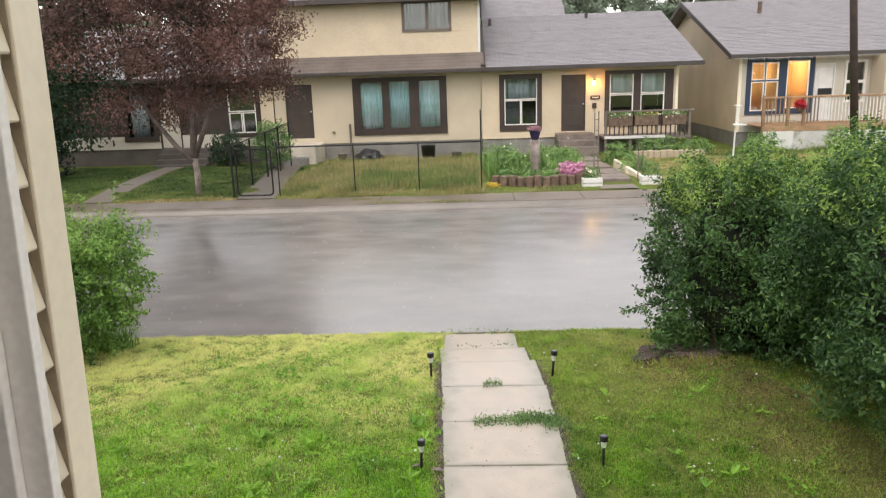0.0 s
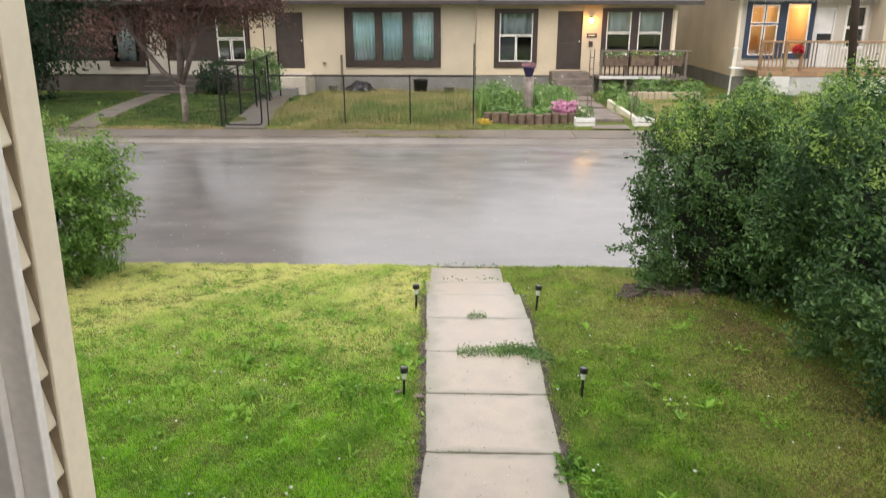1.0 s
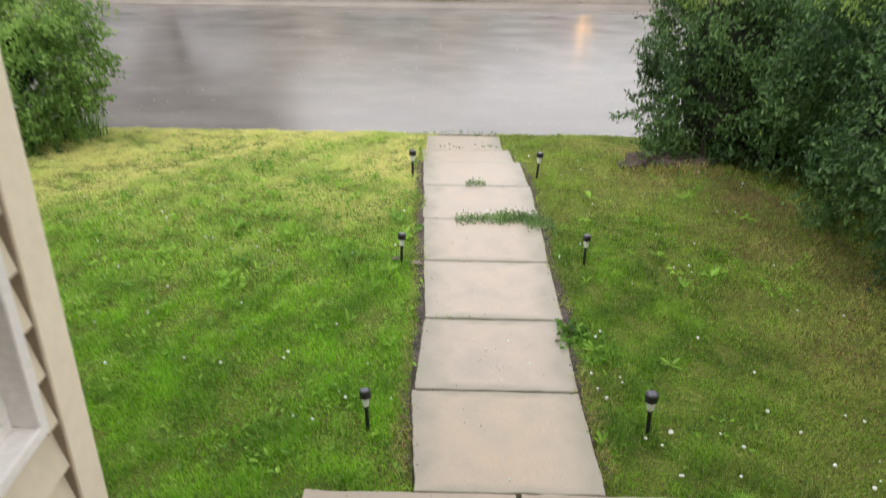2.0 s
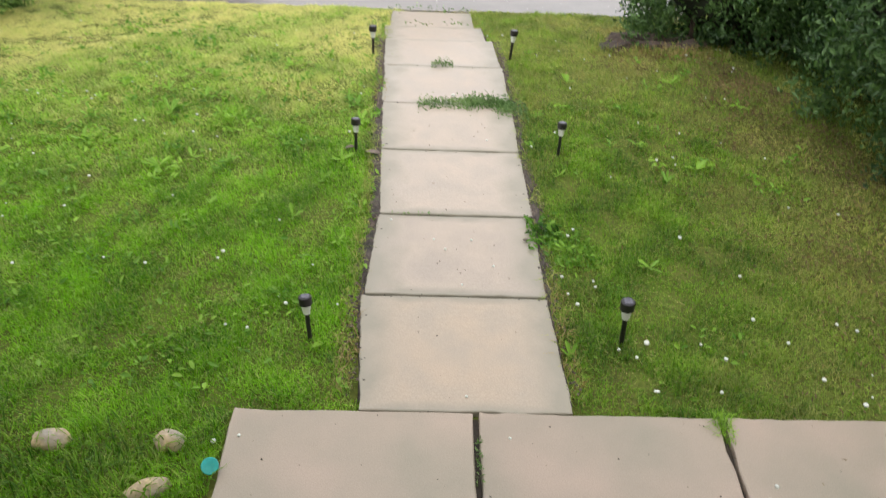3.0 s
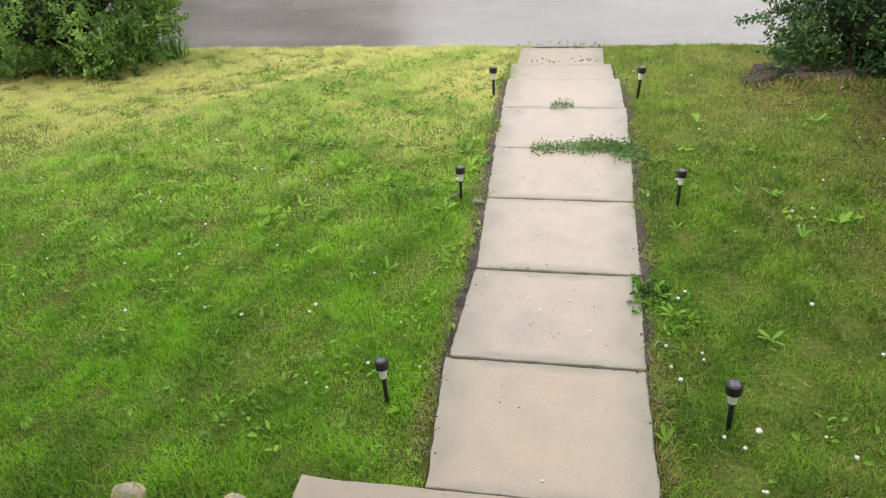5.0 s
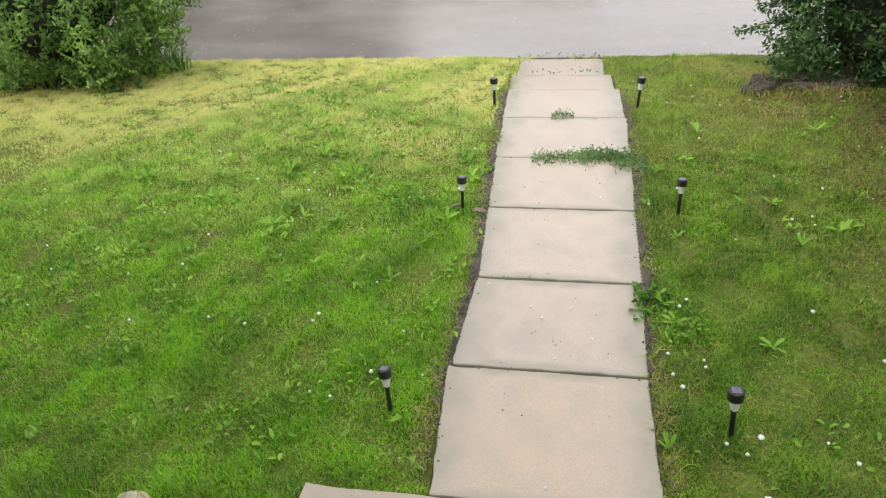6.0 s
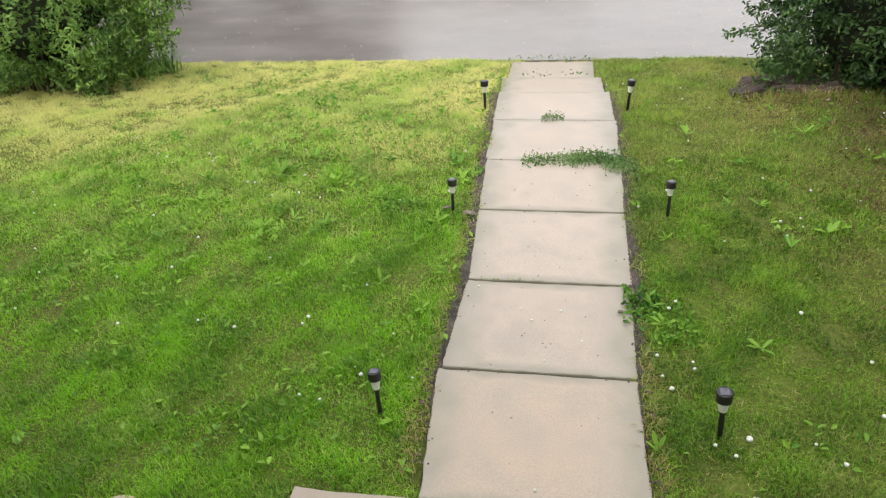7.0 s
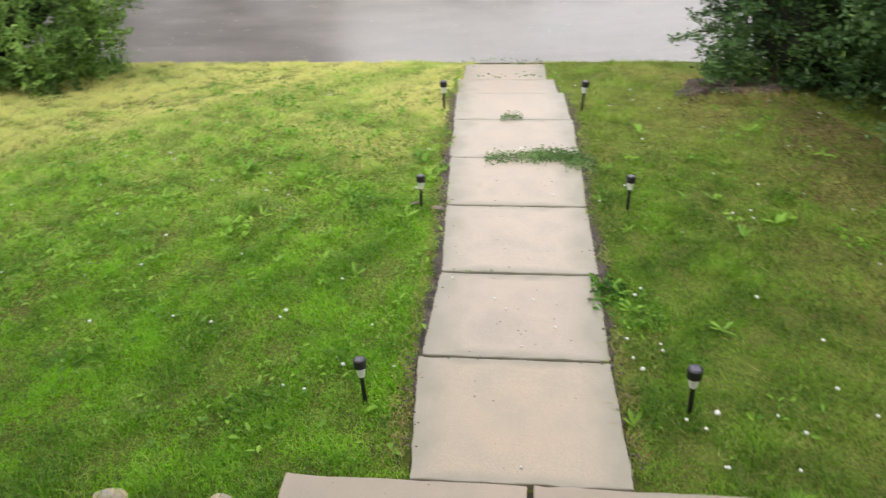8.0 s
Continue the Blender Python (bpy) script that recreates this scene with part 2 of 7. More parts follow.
M_WEED = leaf_mat("broad_weed_leaf", ((0.095, 0.25, 0.022), (0.31, 0.54, 0.065)), 0.4, 0.3, 3)
M_EDGEWEED = leaf_mat("dark_edge_weed_leaf", ((0.03, 0.11, 0.012), (0.16, 0.36, 0.035)), 0.45, 0.3, 6)
M_MOSSY = leaf_mat("joint_weed_leaf", ((0.085, 0.18, 0.045), (0.22, 0.35, 0.12)), 0.5, 0.25, 5)
M_BED = leaf_mat("bed_plant_leaf", ((0.10, 0.20, 0.055), (0.29, 0.44, 0.14)), 0.5, 0.3, 2)
M_HEDGE = leaf_mat("hedge_leaf", ((0.024, 0.072, 0.022), (0.125, 0.245, 0.062)), 0.44, 0.32, 1.6, spec=0.5)
M_LILAC = leaf_mat("broad_hedge_leaf", ((0.065, 0.155, 0.04), (0.33, 0.52, 0.13)), 0.5, 0.45, 1.6)
M_HEDGETIP = leaf_mat("hedge_young_leaf", ((0.20, 0.33, 0.06), (0.40, 0.54, 0.14)), 0.5, 0.4, 1.6)
M_TWIG = mat("hedge_twig", (0.06, 0.045, 0.03), 0.8, 0.3, 10, 60, 0.3)
# near-black colour stands in for the shade inside the hedges
M_HEDGECORE = mat("hedge_core_painted_shade", (0.022, 0.03, 0.016), 0.9, 0.4, 12, 60, 0.8)
M_PLUM = leaf_mat("plum_leaf", ((0.085, 0.055, 0.046), (0.25, 0.14, 0.12)), 0.55, 0.4, 0.7)
M_DARKLEAF = leaf_mat("dark_green_leaf", ((0.018, 0.04, 0.02), (0.045, 0.085, 0.04)), 0.5, 0.2, 0.6)
# rain haze over the distance is put into this pale leaf colour
M_FARLEAF = leaf_mat("far_leaf_hazed", ((0.22, 0.27, 0.2), (0.34, 0.40, 0.31)), 0.6, 0.45, 0.2)
M_BARK = mat("grey_tree_bark", (0.27, 0.225, 0.20), 0.8, 0.3, 6, 40, 0.6)
# limbs of the plum tree, darker than its trunk bark
M_LIMB = mat("dark_limb_bark", (0.12, 0.095, 0.085), 0.75, 0.3, 6, 40, 0.6)
M_BLACK = mat("black_plastic", (0.012, 0.012, 0.013), 0.35, 0.2, 8, 80, 0.05)
M_LENS = mat("frosted_lens", (0.62, 0.66, 0.62), 0.3, 0.08, 20, 90, 0.05)
M_SOLAR = mat("solar_cell", (0.10, 0.10, 0.13), 0.12, 0.2, 60, 200, 0.0)
M_BLACKMETAL = mat("black_painted_steel", (0.006, 0.006, 0.006), 0.7, 0.2, 8, 60, 0.05)
M_CREAM = mat("cream_vinyl_siding", (0.74, 0.66, 0.51), 0.5, 0.05, 1.2, 30, 0.06, objrand=0.03)
M_CREAMTRIM = mat("cream_trim", (0.86, 0.77, 0.61), 0.45, 0.04, 1.5, 40, 0.05)
M_WHITEFRAME = mat("white_vinyl_frame", (0.83, 0.80, 0.76), 0.4, 0.04, 2, 60, 0.04)
# tan darker than the trim, for the shaded flank of the corner post
M_POSTSHADE = mat("post_side_painted_shade", (0.30, 0.24, 0.17), 0.6, 0.1, 4, 60, 0.05)
M_OWNFRAME = mat("window_vinyl_frame", (0.87, 0.84, 0.81), 0.4, 0.06, 2, 60, 0.04)
M_TAN = mat("tan_siding", (0.66, 0.55, 0.40), 0.6, 0.07, 0.8, 20, 0.1)
M_TANWALL = mat("tan_stucco", (0.58, 0.50, 0.38), 0.75, 0.08, 0.8, 40, 0.25)
M_PALEWALL = mat("pale_siding", (0.54, 0.50, 0.43), 0.6, 0.07, 0.8, 20, 0.1)
M_BROWN = mat("dark_brown_trim", (0.050, 0.034, 0.028), 0.55, 0.15, 2, 40, 0.1)
M_SKIRT = shingle_mat("brown_skirt_shingle", (0.16, 0.13, 0.113), 0.25)
M_ROOF = shingle_mat("grey_roof_shingle", (0.225, 0.21, 0.225))
M_FASCIA = mat("dark_fascia", (0.06, 0.05, 0.048), 0.5, 0.15, 2, 40, 0.1)
# concrete darkened for the shadow on the pale house's foundation and steps
M_SHADEFOUND = mat("concrete_painted_shade", (0.115, 0.10, 0.088), 0.7, 0.2, 1.5, 40, 0.3)
M_LANDING = mat("pale_landing_concrete", (0.58, 0.52, 0.44), 0.7, 0.12, 1.5, 40, 0.2)
M_FOUND = mat("foundation_concrete", (0.24, 0.23, 0.215), 0.8, 0.15, 1.5, 40, 0.3)
M_DOOR = mat("dark_brown_door", (0.055, 0.042, 0.036), 0.45, 0.15, 3, 40, 0.1)
M_GLASS = glass_mat("window_glass", (0.9, 0.94, 0.95), 0.90)
M_SCREEN = mat("dark_insect_screen", (0.05, 0.05, 0.055), 0.7, 0.1, 4, 100, 0.05)
M_CURTAIN = mat("blue_curtain", (0.60, 0.76, 0.80), 0.85, 0.12, 3, 60, 0.1)
M_SHEER = mat("pale_sheer_curtain", (0.72, 0.76, 0.78), 0.9, 0.1, 3, 60, 0.1)
# the gloom of unlit rooms is put into this wall colour
M_DARKROOM = mat("unlit_room_dark", (0.07, 0.065, 0.06), 0.9, 0.1, 1, 20, 0.05)
M_WOOD = mat("weathered_cedar", (0.34, 0.21, 0.12), 0.65, 0.2, 3, 40, 0.3, objrand=0.1)
M_GREYWOOD = mat("grey_weathered_wood", (0.20, 0.165, 0.14), 0.75, 0.22, 4, 40, 0.4, objrand=0.1)
M_LOG = mat("brown_log", (0.17, 0.115, 0.085), 0.8, 0.25, 8, 60, 0.5, objrand=0.15)
M_WHITE = mat("white_paint", (0.72, 0.71, 0.69), 0.5, 0.06, 3, 40, 0.08)
M_BLUE = mat("blue_paint", (0.026, 0.045, 0.085), 0.5, 0.1, 3, 40, 0.08)
M_POLE = mat("creosoted_pole", (0.05, 0.032, 0.026), 0.7, 0.3, 4, 40, 0.5)
M_DUSTY = leaf_mat("dusty_pink_petal", ((0.30, 0.15, 0.18), (0.52, 0.30, 0.34)), 0.6, 0.2, 4)
M_PINK = leaf_mat("pink_petal", ((0.52, 0.20, 0.36), (0.80, 0.48, 0.62)), 0.6, 0.2, 4)
M_WHITEPETAL = leaf_mat("white_petal", ((0.65, 0.62, 0.5), (0.8, 0.78, 0.72)), 0.6, 0.2, 4)
M_YELLOWPETAL = leaf_mat("yellow_petal", ((0.6, 0.42, 0.05), (0.75, 0.6, 0.12)), 0.6, 0.2, 4)
M_PURPLE = mat("purple_glazed_pot", (0.045, 0.03, 0.10), 0.2, 0.1, 6, 40, 0.05)
M_HAIL = mat("white_hail_ice", (0.66, 0.70, 0.66), 0.25, 0.04, 30, 200, 0.05)
M_STONE = mat("buff_garden_stone", (0.46, 0.36, 0.22), 0.7, 0.2, 14, 70, 0.5, tint=(0.34, 0.31, 0.27))
M_TEAL = mat("turquoise_plastic", (0.02, 0.36, 0.33), 0.35, 0.1, 20, 100, 0.05)
M_STUMP = mat("rotten_wet_wood", (0.075, 0.052, 0.042), 0.65, 0.45, 14, 70, 1.0, tint=(0.05, 0.045, 0.045))
M_CLIP = leaf_mat("pale_grass_clipping", ((0.26, 0.32, 0.07), (0.56, 0.52, 0.22)), 0.6, 0.3, 3)
# brown of the turf, darkened to include shade at the hedge foot
M_HEDGEFOOT = leaf_mat("brown_turf_and_shade", ((0.085, 0.06, 0.03), (0.28, 0.205, 0.095)), 0.6, 0.15, 4)
M_STRAW = leaf_mat("dead_grass", ((0.22, 0.15, 0.05), (0.42, 0.33, 0.15)), 0.7, 0.2, 3)
M_LAMP = glow_mat("lit_porch_bulb", (1.0, 0.55, 0.14), 40)

# ---- mesh helpers ----
RNG = np.random.default_rng(7)


def mesh_of(name, verts, faces, material=None, smooth=False):
    me = bpy.data.meshes.new(name)
    me.from_pydata([tuple(v) for v in verts], [], faces)
    if material:
        me.materials.append(material)
    if smooth:
        me.polygons.foreach_set("use_smooth", [True] * len(me.polygons))
    me.update()
    return me


def big_mesh(name, verts, quads, tris, material):
    """A mesh from arrays of many small quads and triangles."""
    me = bpy.data.meshes.new(name)
    nq, nt3 = len(quads), len(tris)
    me.vertices.add(len(verts))
    me.vertices.foreach_set("co", np.asarray(verts, dtype=np.float32).ravel())
    loops = np.concatenate([np.asarray(quads, dtype=np.int32).ravel(), np.asarray(tris, dtype=np.int32).ravel()])
    me.loops.add(len(loops))
    me.loops.foreach_set("vertex_index", loops)
    me.polygons.add(nq + nt3)
    starts = np.concatenate([np.arange(nq) * 4, nq * 4 + np.arange(nt3) * 3])
    me.polygons.foreach_set("loop_start", starts.astype(np.int32))
    me.update(calc_edges=True)
    me.materials.append(material)
    return me


def part(name, me, material=None, parent=None, label=""):
    """Links a mesh (or a bmesh) as one object, under parent if given."""
    if isinstance(me, bmesh.types.BMesh):
        bm, me = me, bpy.data.meshes.new(name)
        bm.normal_update()
        bm.to_mesh(me)
        bm.free()
    if material and not me.materials:
        me.materials.append(material)
    ob = new(name, me)
    if parent:
        ob.parent = parent
        ob.matrix_parent_inverse = parent.matrix_basis.inverted()
    return tagged(ob, label)


def thing(name, at, label, category, group="", kind=""):
    ob = new(name)
    ob.empty_display_size = 0.1
    ob.matrix_basis = Matrix.Translation(at)
    return tagged(ob, label, category, group, kind)


def add_box(bm, x0, x1, y0, y1, z0, z1, bevel=0.0, m=None):
    c = Matrix.Translation(((x0 + x1) / 2, (y0 + y1) / 2, (z0 + z1) / 2)) @ Matrix.Diagonal((abs(x1 - x0), abs(y1 - y0), abs(z1 - z0), 1))
    r = bmesh.ops.create_cube(bm, size=1, matrix=(m or Matrix()) @ c)
    if bevel:
        es = list({e for v in r["verts"] for e in v.link_edges})
        bmesh.ops.bevel(bm, geom=es, offset=bevel, segments=2, affect="EDGES", profile=0.5)
    return bm


def box(x0, x1, y0, y1, z0, z1, bevel=0.0, m=None):
    return add_box(bmesh.new(), x0, x1, y0, y1, z0, z1, bevel, m)


def add_tube(bm, p, q, r0, r1=None, seg=8, caps=True):
    p, q = Vector(p), Vector(q)
    d = q - p
    m = Matrix.Translation((p + q) / 2) @ d.to_track_quat("Z", "Y").to_matrix().to_4x4()
    bmesh.ops.create_cone(bm, cap_ends=caps, segments=seg, radius1=r0, radius2=r0 if r1 is None else r1, depth=d.length, matrix=m)
    return bm


def tube(p, q, r0, r1=None, seg=8):
    return add_tube(bmesh.new(), p, q, r0, r1, seg)


def lathe(profile, seg=20, at=(0, 0, 0)):
    """A turned shape from (radius, height) pairs."""
    vs, fs = [], []
    for r, z in profile:
        for k in range(seg):
            a = 2 * math.pi * k / seg
            vs.append((at[0] + r * math.cos(a), at[1] + r * math.sin(a), at[2] + z))
    for i in range(len(profile) - 1):
        for k in range(seg):
            fs.append((i * seg + k, i * seg + (k + 1) % seg, (i + 1) * seg + (k + 1) % seg, (i + 1) * seg + k))
    fs.append(tuple(range(seg))[::-1])
    fs.append(tuple((len(profile) - 1) * seg + k for k in range(seg)))
    return vs, fs


def bendy(points, radii, seg=7):
    """A limb along a line of points."""
    vs, fs = [], []
    for i, (p, r) in enumerate(zip(points, radii)):
        p, r = Vector(p), float(r)
        d = (Vector(points[min(i + 1, len(points) - 1)]) - Vector(points[max(i - 1, 0)])).normalized()
        a = d.cross(Vector((0.3, 1, 0.1))).normalized()
        b = d.cross(a)
        for k in range(seg):
            t = 2 * math.pi * k / seg
            vs.append(tuple(p + r * (math.cos(t) * a + math.sin(t) * b)))
    for i in range(len(points) - 1):
        for k in range(seg):
            fs.append((i * seg + k, i * seg + (k + 1) % seg, (i + 1) * seg + (k + 1) % seg, (i + 1) * seg + k))
    fs.append(tuple(range(seg))[::-1])
    return vs, fs


def join(pieces):
    vs, fs = [], []
    for v, f in pieces:
        o = len(vs)
        vs += v
        fs += [tuple(i + o for i in q) for q in f]
    return vs, fs


def unit(a):
    return a / np.maximum(1e-6, np.linalg.norm(a, axis=1, keepdims=True))


def leaves(name, pts, normals, length, width, material, spread=0.9, fold=0.25, lean=None, simple=False):
    """Many small folded leaves at pts, roughly facing along normals."""
    n = len(pts)
    nor = unit(normals + spread * RNG.normal(size=(n, 3)))
    along = unit(np.cross(nor, RNG.normal(size=(n, 3))))
    if lean is not None:
        along = unit(along + lean * np.array([0, 0, 1.0]))
        nor = unit(nor - along * np.sum(nor * along, axis=1, keepdims=True))
    side = np.cross(along, nor)
    ln = (length * RNG.uniform(0.6, 1.25, (n, 1)))
    wd = ln * (width / length)
    if simple:
        v = np.stack([pts - along * ln * 0.5, pts + side * wd * 0.5 + nor * wd * fold, pts + along * ln * 0.5, pts - side * wd * 0.5 + nor * wd * fold], 1)
        return big_mesh(name, v.reshape(-1, 3), np.zeros((0, 4), int), np.concatenate([(np.arange(n) * 4)[:, None] + np.array(t) for t in ((0, 1, 2), (0, 2, 3))]), material)
    v = np.empty((n, 6, 3))
    v[:, 0] = pts - along * ln * 0.5
    v[:, 1] = pts - along * ln * 0.12 + side * wd * 0.5 + nor * wd * fold
    v[:, 2] = pts + along * ln * 0.25 + side * wd * 0.36 + nor * wd * fold
    v[:, 3] = pts + along * ln * 0.5 - nor * ln * 0.08
    v[:, 4] = pts + along * ln * 0.25 - side * wd * 0.36 + nor * wd * fold
    v[:, 5] = pts - along * ln * 0.12 - side * wd * 0.5 + nor * wd * fold
    o = (np.arange(n) * 6)[:, None]
    quads = np.concatenate([o + np.array([0, 1, 2, 3]), o + np.array([0, 3, 4, 5])])
    return big_mesh(name, v.reshape(-1, 3), quads, np.zeros((0, 3), int), material)


def wavy(x, y, k=1.0, s=0.0):
    """Smooth unevenness between about -1 and 1."""
    return (np.sin(1.3 * k * x + 0.7 + s) * np.sin(1.1 * k * y + 1.9 * s) + 0.6 * np.sin(2.9 * k * x - 1.7 * k * y + 2.3 + s) + 0.4 * np.sin(5.3 * k * y + 3.1 * k * x + s)) / 1.6


def blades(name, x, y, z, height, width, material, dry=None, lean=0.55, simple=False):
    """Grass: bent tapered blades of two segments."""
    n = len(x)
    ang = RNG.uniform(0, 2 * np.pi, n)
    d = np.stack([np.cos(ang), np.sin(ang), np.zeros(n)], 1)
    s = np.stack([-np.sin(ang), np.cos(ang), np.zeros(n)], 1)
    p = np.stack([x, y, z], 1)
    h = (height * RNG.uniform(0.5, 1.3, n))[:, None]
    w = (width * RNG.uniform(0.7, 1.3, n))[:, None]
    b = (lean * RNG.uniform(0.2, 1.5, n))[:, None]
    up = np.array([0, 0, 1.0])
    if simple:
        v = np.stack([p - s * w / 2, p + s * w / 2, p + d * h * b + up * h * np.maximum(0.35, 1 - 0.35 * b)], 1)
        me = big_mesh(name, v.reshape(-1, 3), np.zeros((0, 4), int), (np.arange(n) * 3)[:, None] + np.array([0, 1, 2]), material)
        if dry is not None:
            me.attributes.new("dry", "FLOAT", "POINT").data.foreach_set("value", np.repeat(dry, 3).astype(np.float32))
        return me
    v = np.empty((n, 5, 3))
    v[:, 0], v[:, 1] = p - s * w / 2, p + s * w / 2
    mid = p + d * h * b * 0.35 + up * h * 0.6
    v[:, 2], v[:, 3] = mid - s * w * 0.4, mid + s * w * 0.4
    v[:, 4] = p + d * h * b + up * h * np.maximum(0.35, 1 - 0.35 * b)
    o = (np.arange(n) * 5)[:, None]
    me = big_mesh(name, v.reshape(-1, 3), o + np.array([0, 1, 3, 2]), o + np.array([2, 3, 4]), material)
    if dry is not None:
        at = me.attributes.new("dry", "FLOAT", "POINT")
        at.data.foreach_set("value", np.repeat(dry, 5).astype(np.float32))
    return me

# ---- ground, road, pavement ----
LAWN_EDGE, KERB_NEAR, KERB_FAR, PAVE_BACK = 7.56, 7.66, 15.80, 17.0
ROAD_Z = -0.55


def lawn_z(x, y):
    """Height of the near lawn: level by the house, falling to the road."""
    x, y = np.asarray(x, float), np.asarray(y, float)
    t = np.clip((y - 5.15) / 2.41, 0, 1)
    under = np.where((np.abs(x + 0.08) < 0.3) & (y > 2.5), 0.035, 0.0)
    return -0.028 - 0.305 * t + 0.005 * wavy(x, y, 1.6) - under


def yard_z(x, y):
    """Height of the yards across the road."""
    x, y = np.asarray(x, float), np.asarray(y, float)
    return -0.42 - 0.43 * np.clip((y - 18.5) / 9.5, 0, 1) + 0.02 * wavy(x, y, 0.9)


def ground_z(x, y):
    if y <= LAWN_EDGE:
        return float(lawn_z(x, y))
    if y < PAVE_BACK:
        return -0.75
    return float(yard_z(x, y))


xs = sorted({*np.linspace(-12, 14, 131).round(3), -400, -150, -60, -30, -20, 20, 30, 60, 150, 400})
ys = sorted({*np.linspace(-3, 7.4, 66).round(3), LAWN_EDGE, LAWN_EDGE + 0.01, PAVE_BACK - 0.01, PAVE_BACK, *np.linspace(17.2, 30, 43).round(3), -400, -100, -30, -8, 40, 60, 100, 400})
gv = [(x, y, ground_z(x, y)) for y in ys for x in xs]
nx = len(xs)
gf = [(j * nx + i, j * nx + i + 1, (j + 1) * nx + i + 1, (j + 1) * nx + i) for j in range(len(ys) - 1) for i in range(nx - 1)]
tagged(part("ground", mesh_of("ground", gv, gf, M_SOIL, True)), "wet lawn soil and thatch under the grass", "ground", kind="structure")

road_x = [-400, -100, -40, *np.linspace(-24, 24, 60), 40, 100, 400]
road_y = np.linspace(KERB_NEAR, KERB_FAR, 24)
rv = [(x, y, ROAD_Z + 0.07 * (1 - ((y - 11.73) / 4.07) ** 2) + (0.006 * float(wavy(x, y, 0.8)) if abs(x) < 25 else 0)) for y in road_y for x in road_x]
nr = len(road_x)
rf = [(j * nr + i, j * nr + i + 1, (j + 1) * nr + i + 1, (j + 1) * nr + i) for j in range(len(road_y) - 1) for i in range(nr - 1)]
tagged(part("road", mesh_of("road", rv, rf, M_ASPHALT, True)), "rain-soaked dark asphalt road reflecting the sky", "road", kind="structure")


def kerb_run(name, profile, material, label, kind_cat):
    """A concrete section along x; profile is (y, z) round the section."""
    stops = [-400, *np.arange(-24, 25, 3.0), 400]
    n = len(profile)
    vs = [(x, y, z) for x in stops for y, z in profile]
    fs = [(i * n + k, i * n + (k + 1) % n, (i + 1) * n + (k + 1) % n, (i + 1) * n + k) for i in range(len(stops) - 1) for k in range(n)]
    return tagged(part(name, mesh_of(name, vs, fs, material)), label, kind_cat, kind="structure")


kerb_run("kerb_near", [(LAWN_EDGE + 0.012, -0.345), (LAWN_EDGE + 0.05, -0.35), (LAWN_EDGE + 0.13, -0.44), (LAWN_EDGE + 0.42, ROAD_Z + 0.012), (LAWN_EDGE + 0.42, -0.7), (LAWN_EDGE + 0.012, -0.7)], M_KERB, "wet concrete kerb and gutter beside the lawn", "kerb")
kerb_run("kerb_far", [(KERB_FAR - 0.28, ROAD_Z + 0.012), (KERB_FAR - 0.28, -0.7), (KERB_FAR + 0.15, -0.7), (KERB_FAR + 0.15, -0.43), (KERB_FAR + 0.10, -0.425), (KERB_FAR + 0.03, -0.46), (KERB_FAR - 0.02, ROAD_Z + 0.02)], M_KERB, "wet pale concrete rolled kerb across the road", "kerb")
pavement = tagged(part("pavement", box(-400, 400, KERB_FAR + 0.154, PAVE_BACK, -0.7, -0.436), M_PAVE), "wet narrow concrete pavement across the road", "pavement", kind="structure")
pv = box(-0.745, 0.745, 0, PAVE_BACK - KERB_FAR - 0.17, -0.02, 0.012, 0.006)
pave_me = bpy.data.meshes.new("pavement_slab")
pv.to_mesh(pave_me)
pv.free()
pave_me.materials.append(M_PAVE)
for i in range(-10, 11):
    s = part("pavement_slab", pave_me, None, pavement)
    s.matrix_basis = Matrix.Translation((i * 1.5, KERB_FAR + 0.165, -0.43))

# ---- walkway and patio of concrete slabs ----
walkway = thing("garden_path", (0, 2.45, 0), "garden path of pale wet concrete slabs with weedy joints", "path", kind="structure")
PATH_SLABS = [
    # near y, far y, left x, right x, near z, far z
    (2.434, 3.052, -0.365, 0.390, 0.003, -0.004),
    (3.072, 3.655, -0.365, 0.383, -0.012, -0.010),
    (3.672, 4.300, -0.370, 0.384, -0.012, -0.014),
    (4.316, 4.865, -0.400, 0.378, -0.016, 0.000),
    (4.880, 5.505, -0.428, 0.372, -0.006, -0.026),
    (5.515, 6.120, -0.455, 0.345, -0.030, -0.072),
    (6.130, 6.740, -0.497, 0.305, -0.145, -0.196),
    (6.752, 7.360, -0.478, 0.232, -0.225, -0.282),
]
# how far the left and right edges run off square, near to far
SKEW = [(-0.050, -0.02), (0.025, 0.0), (-0.040, -0.008), (-0.022, -0.005), (-0.02, -0.008), (-0.02, -0.02), (-0.02, -0.03), (0.0, -0.01)]


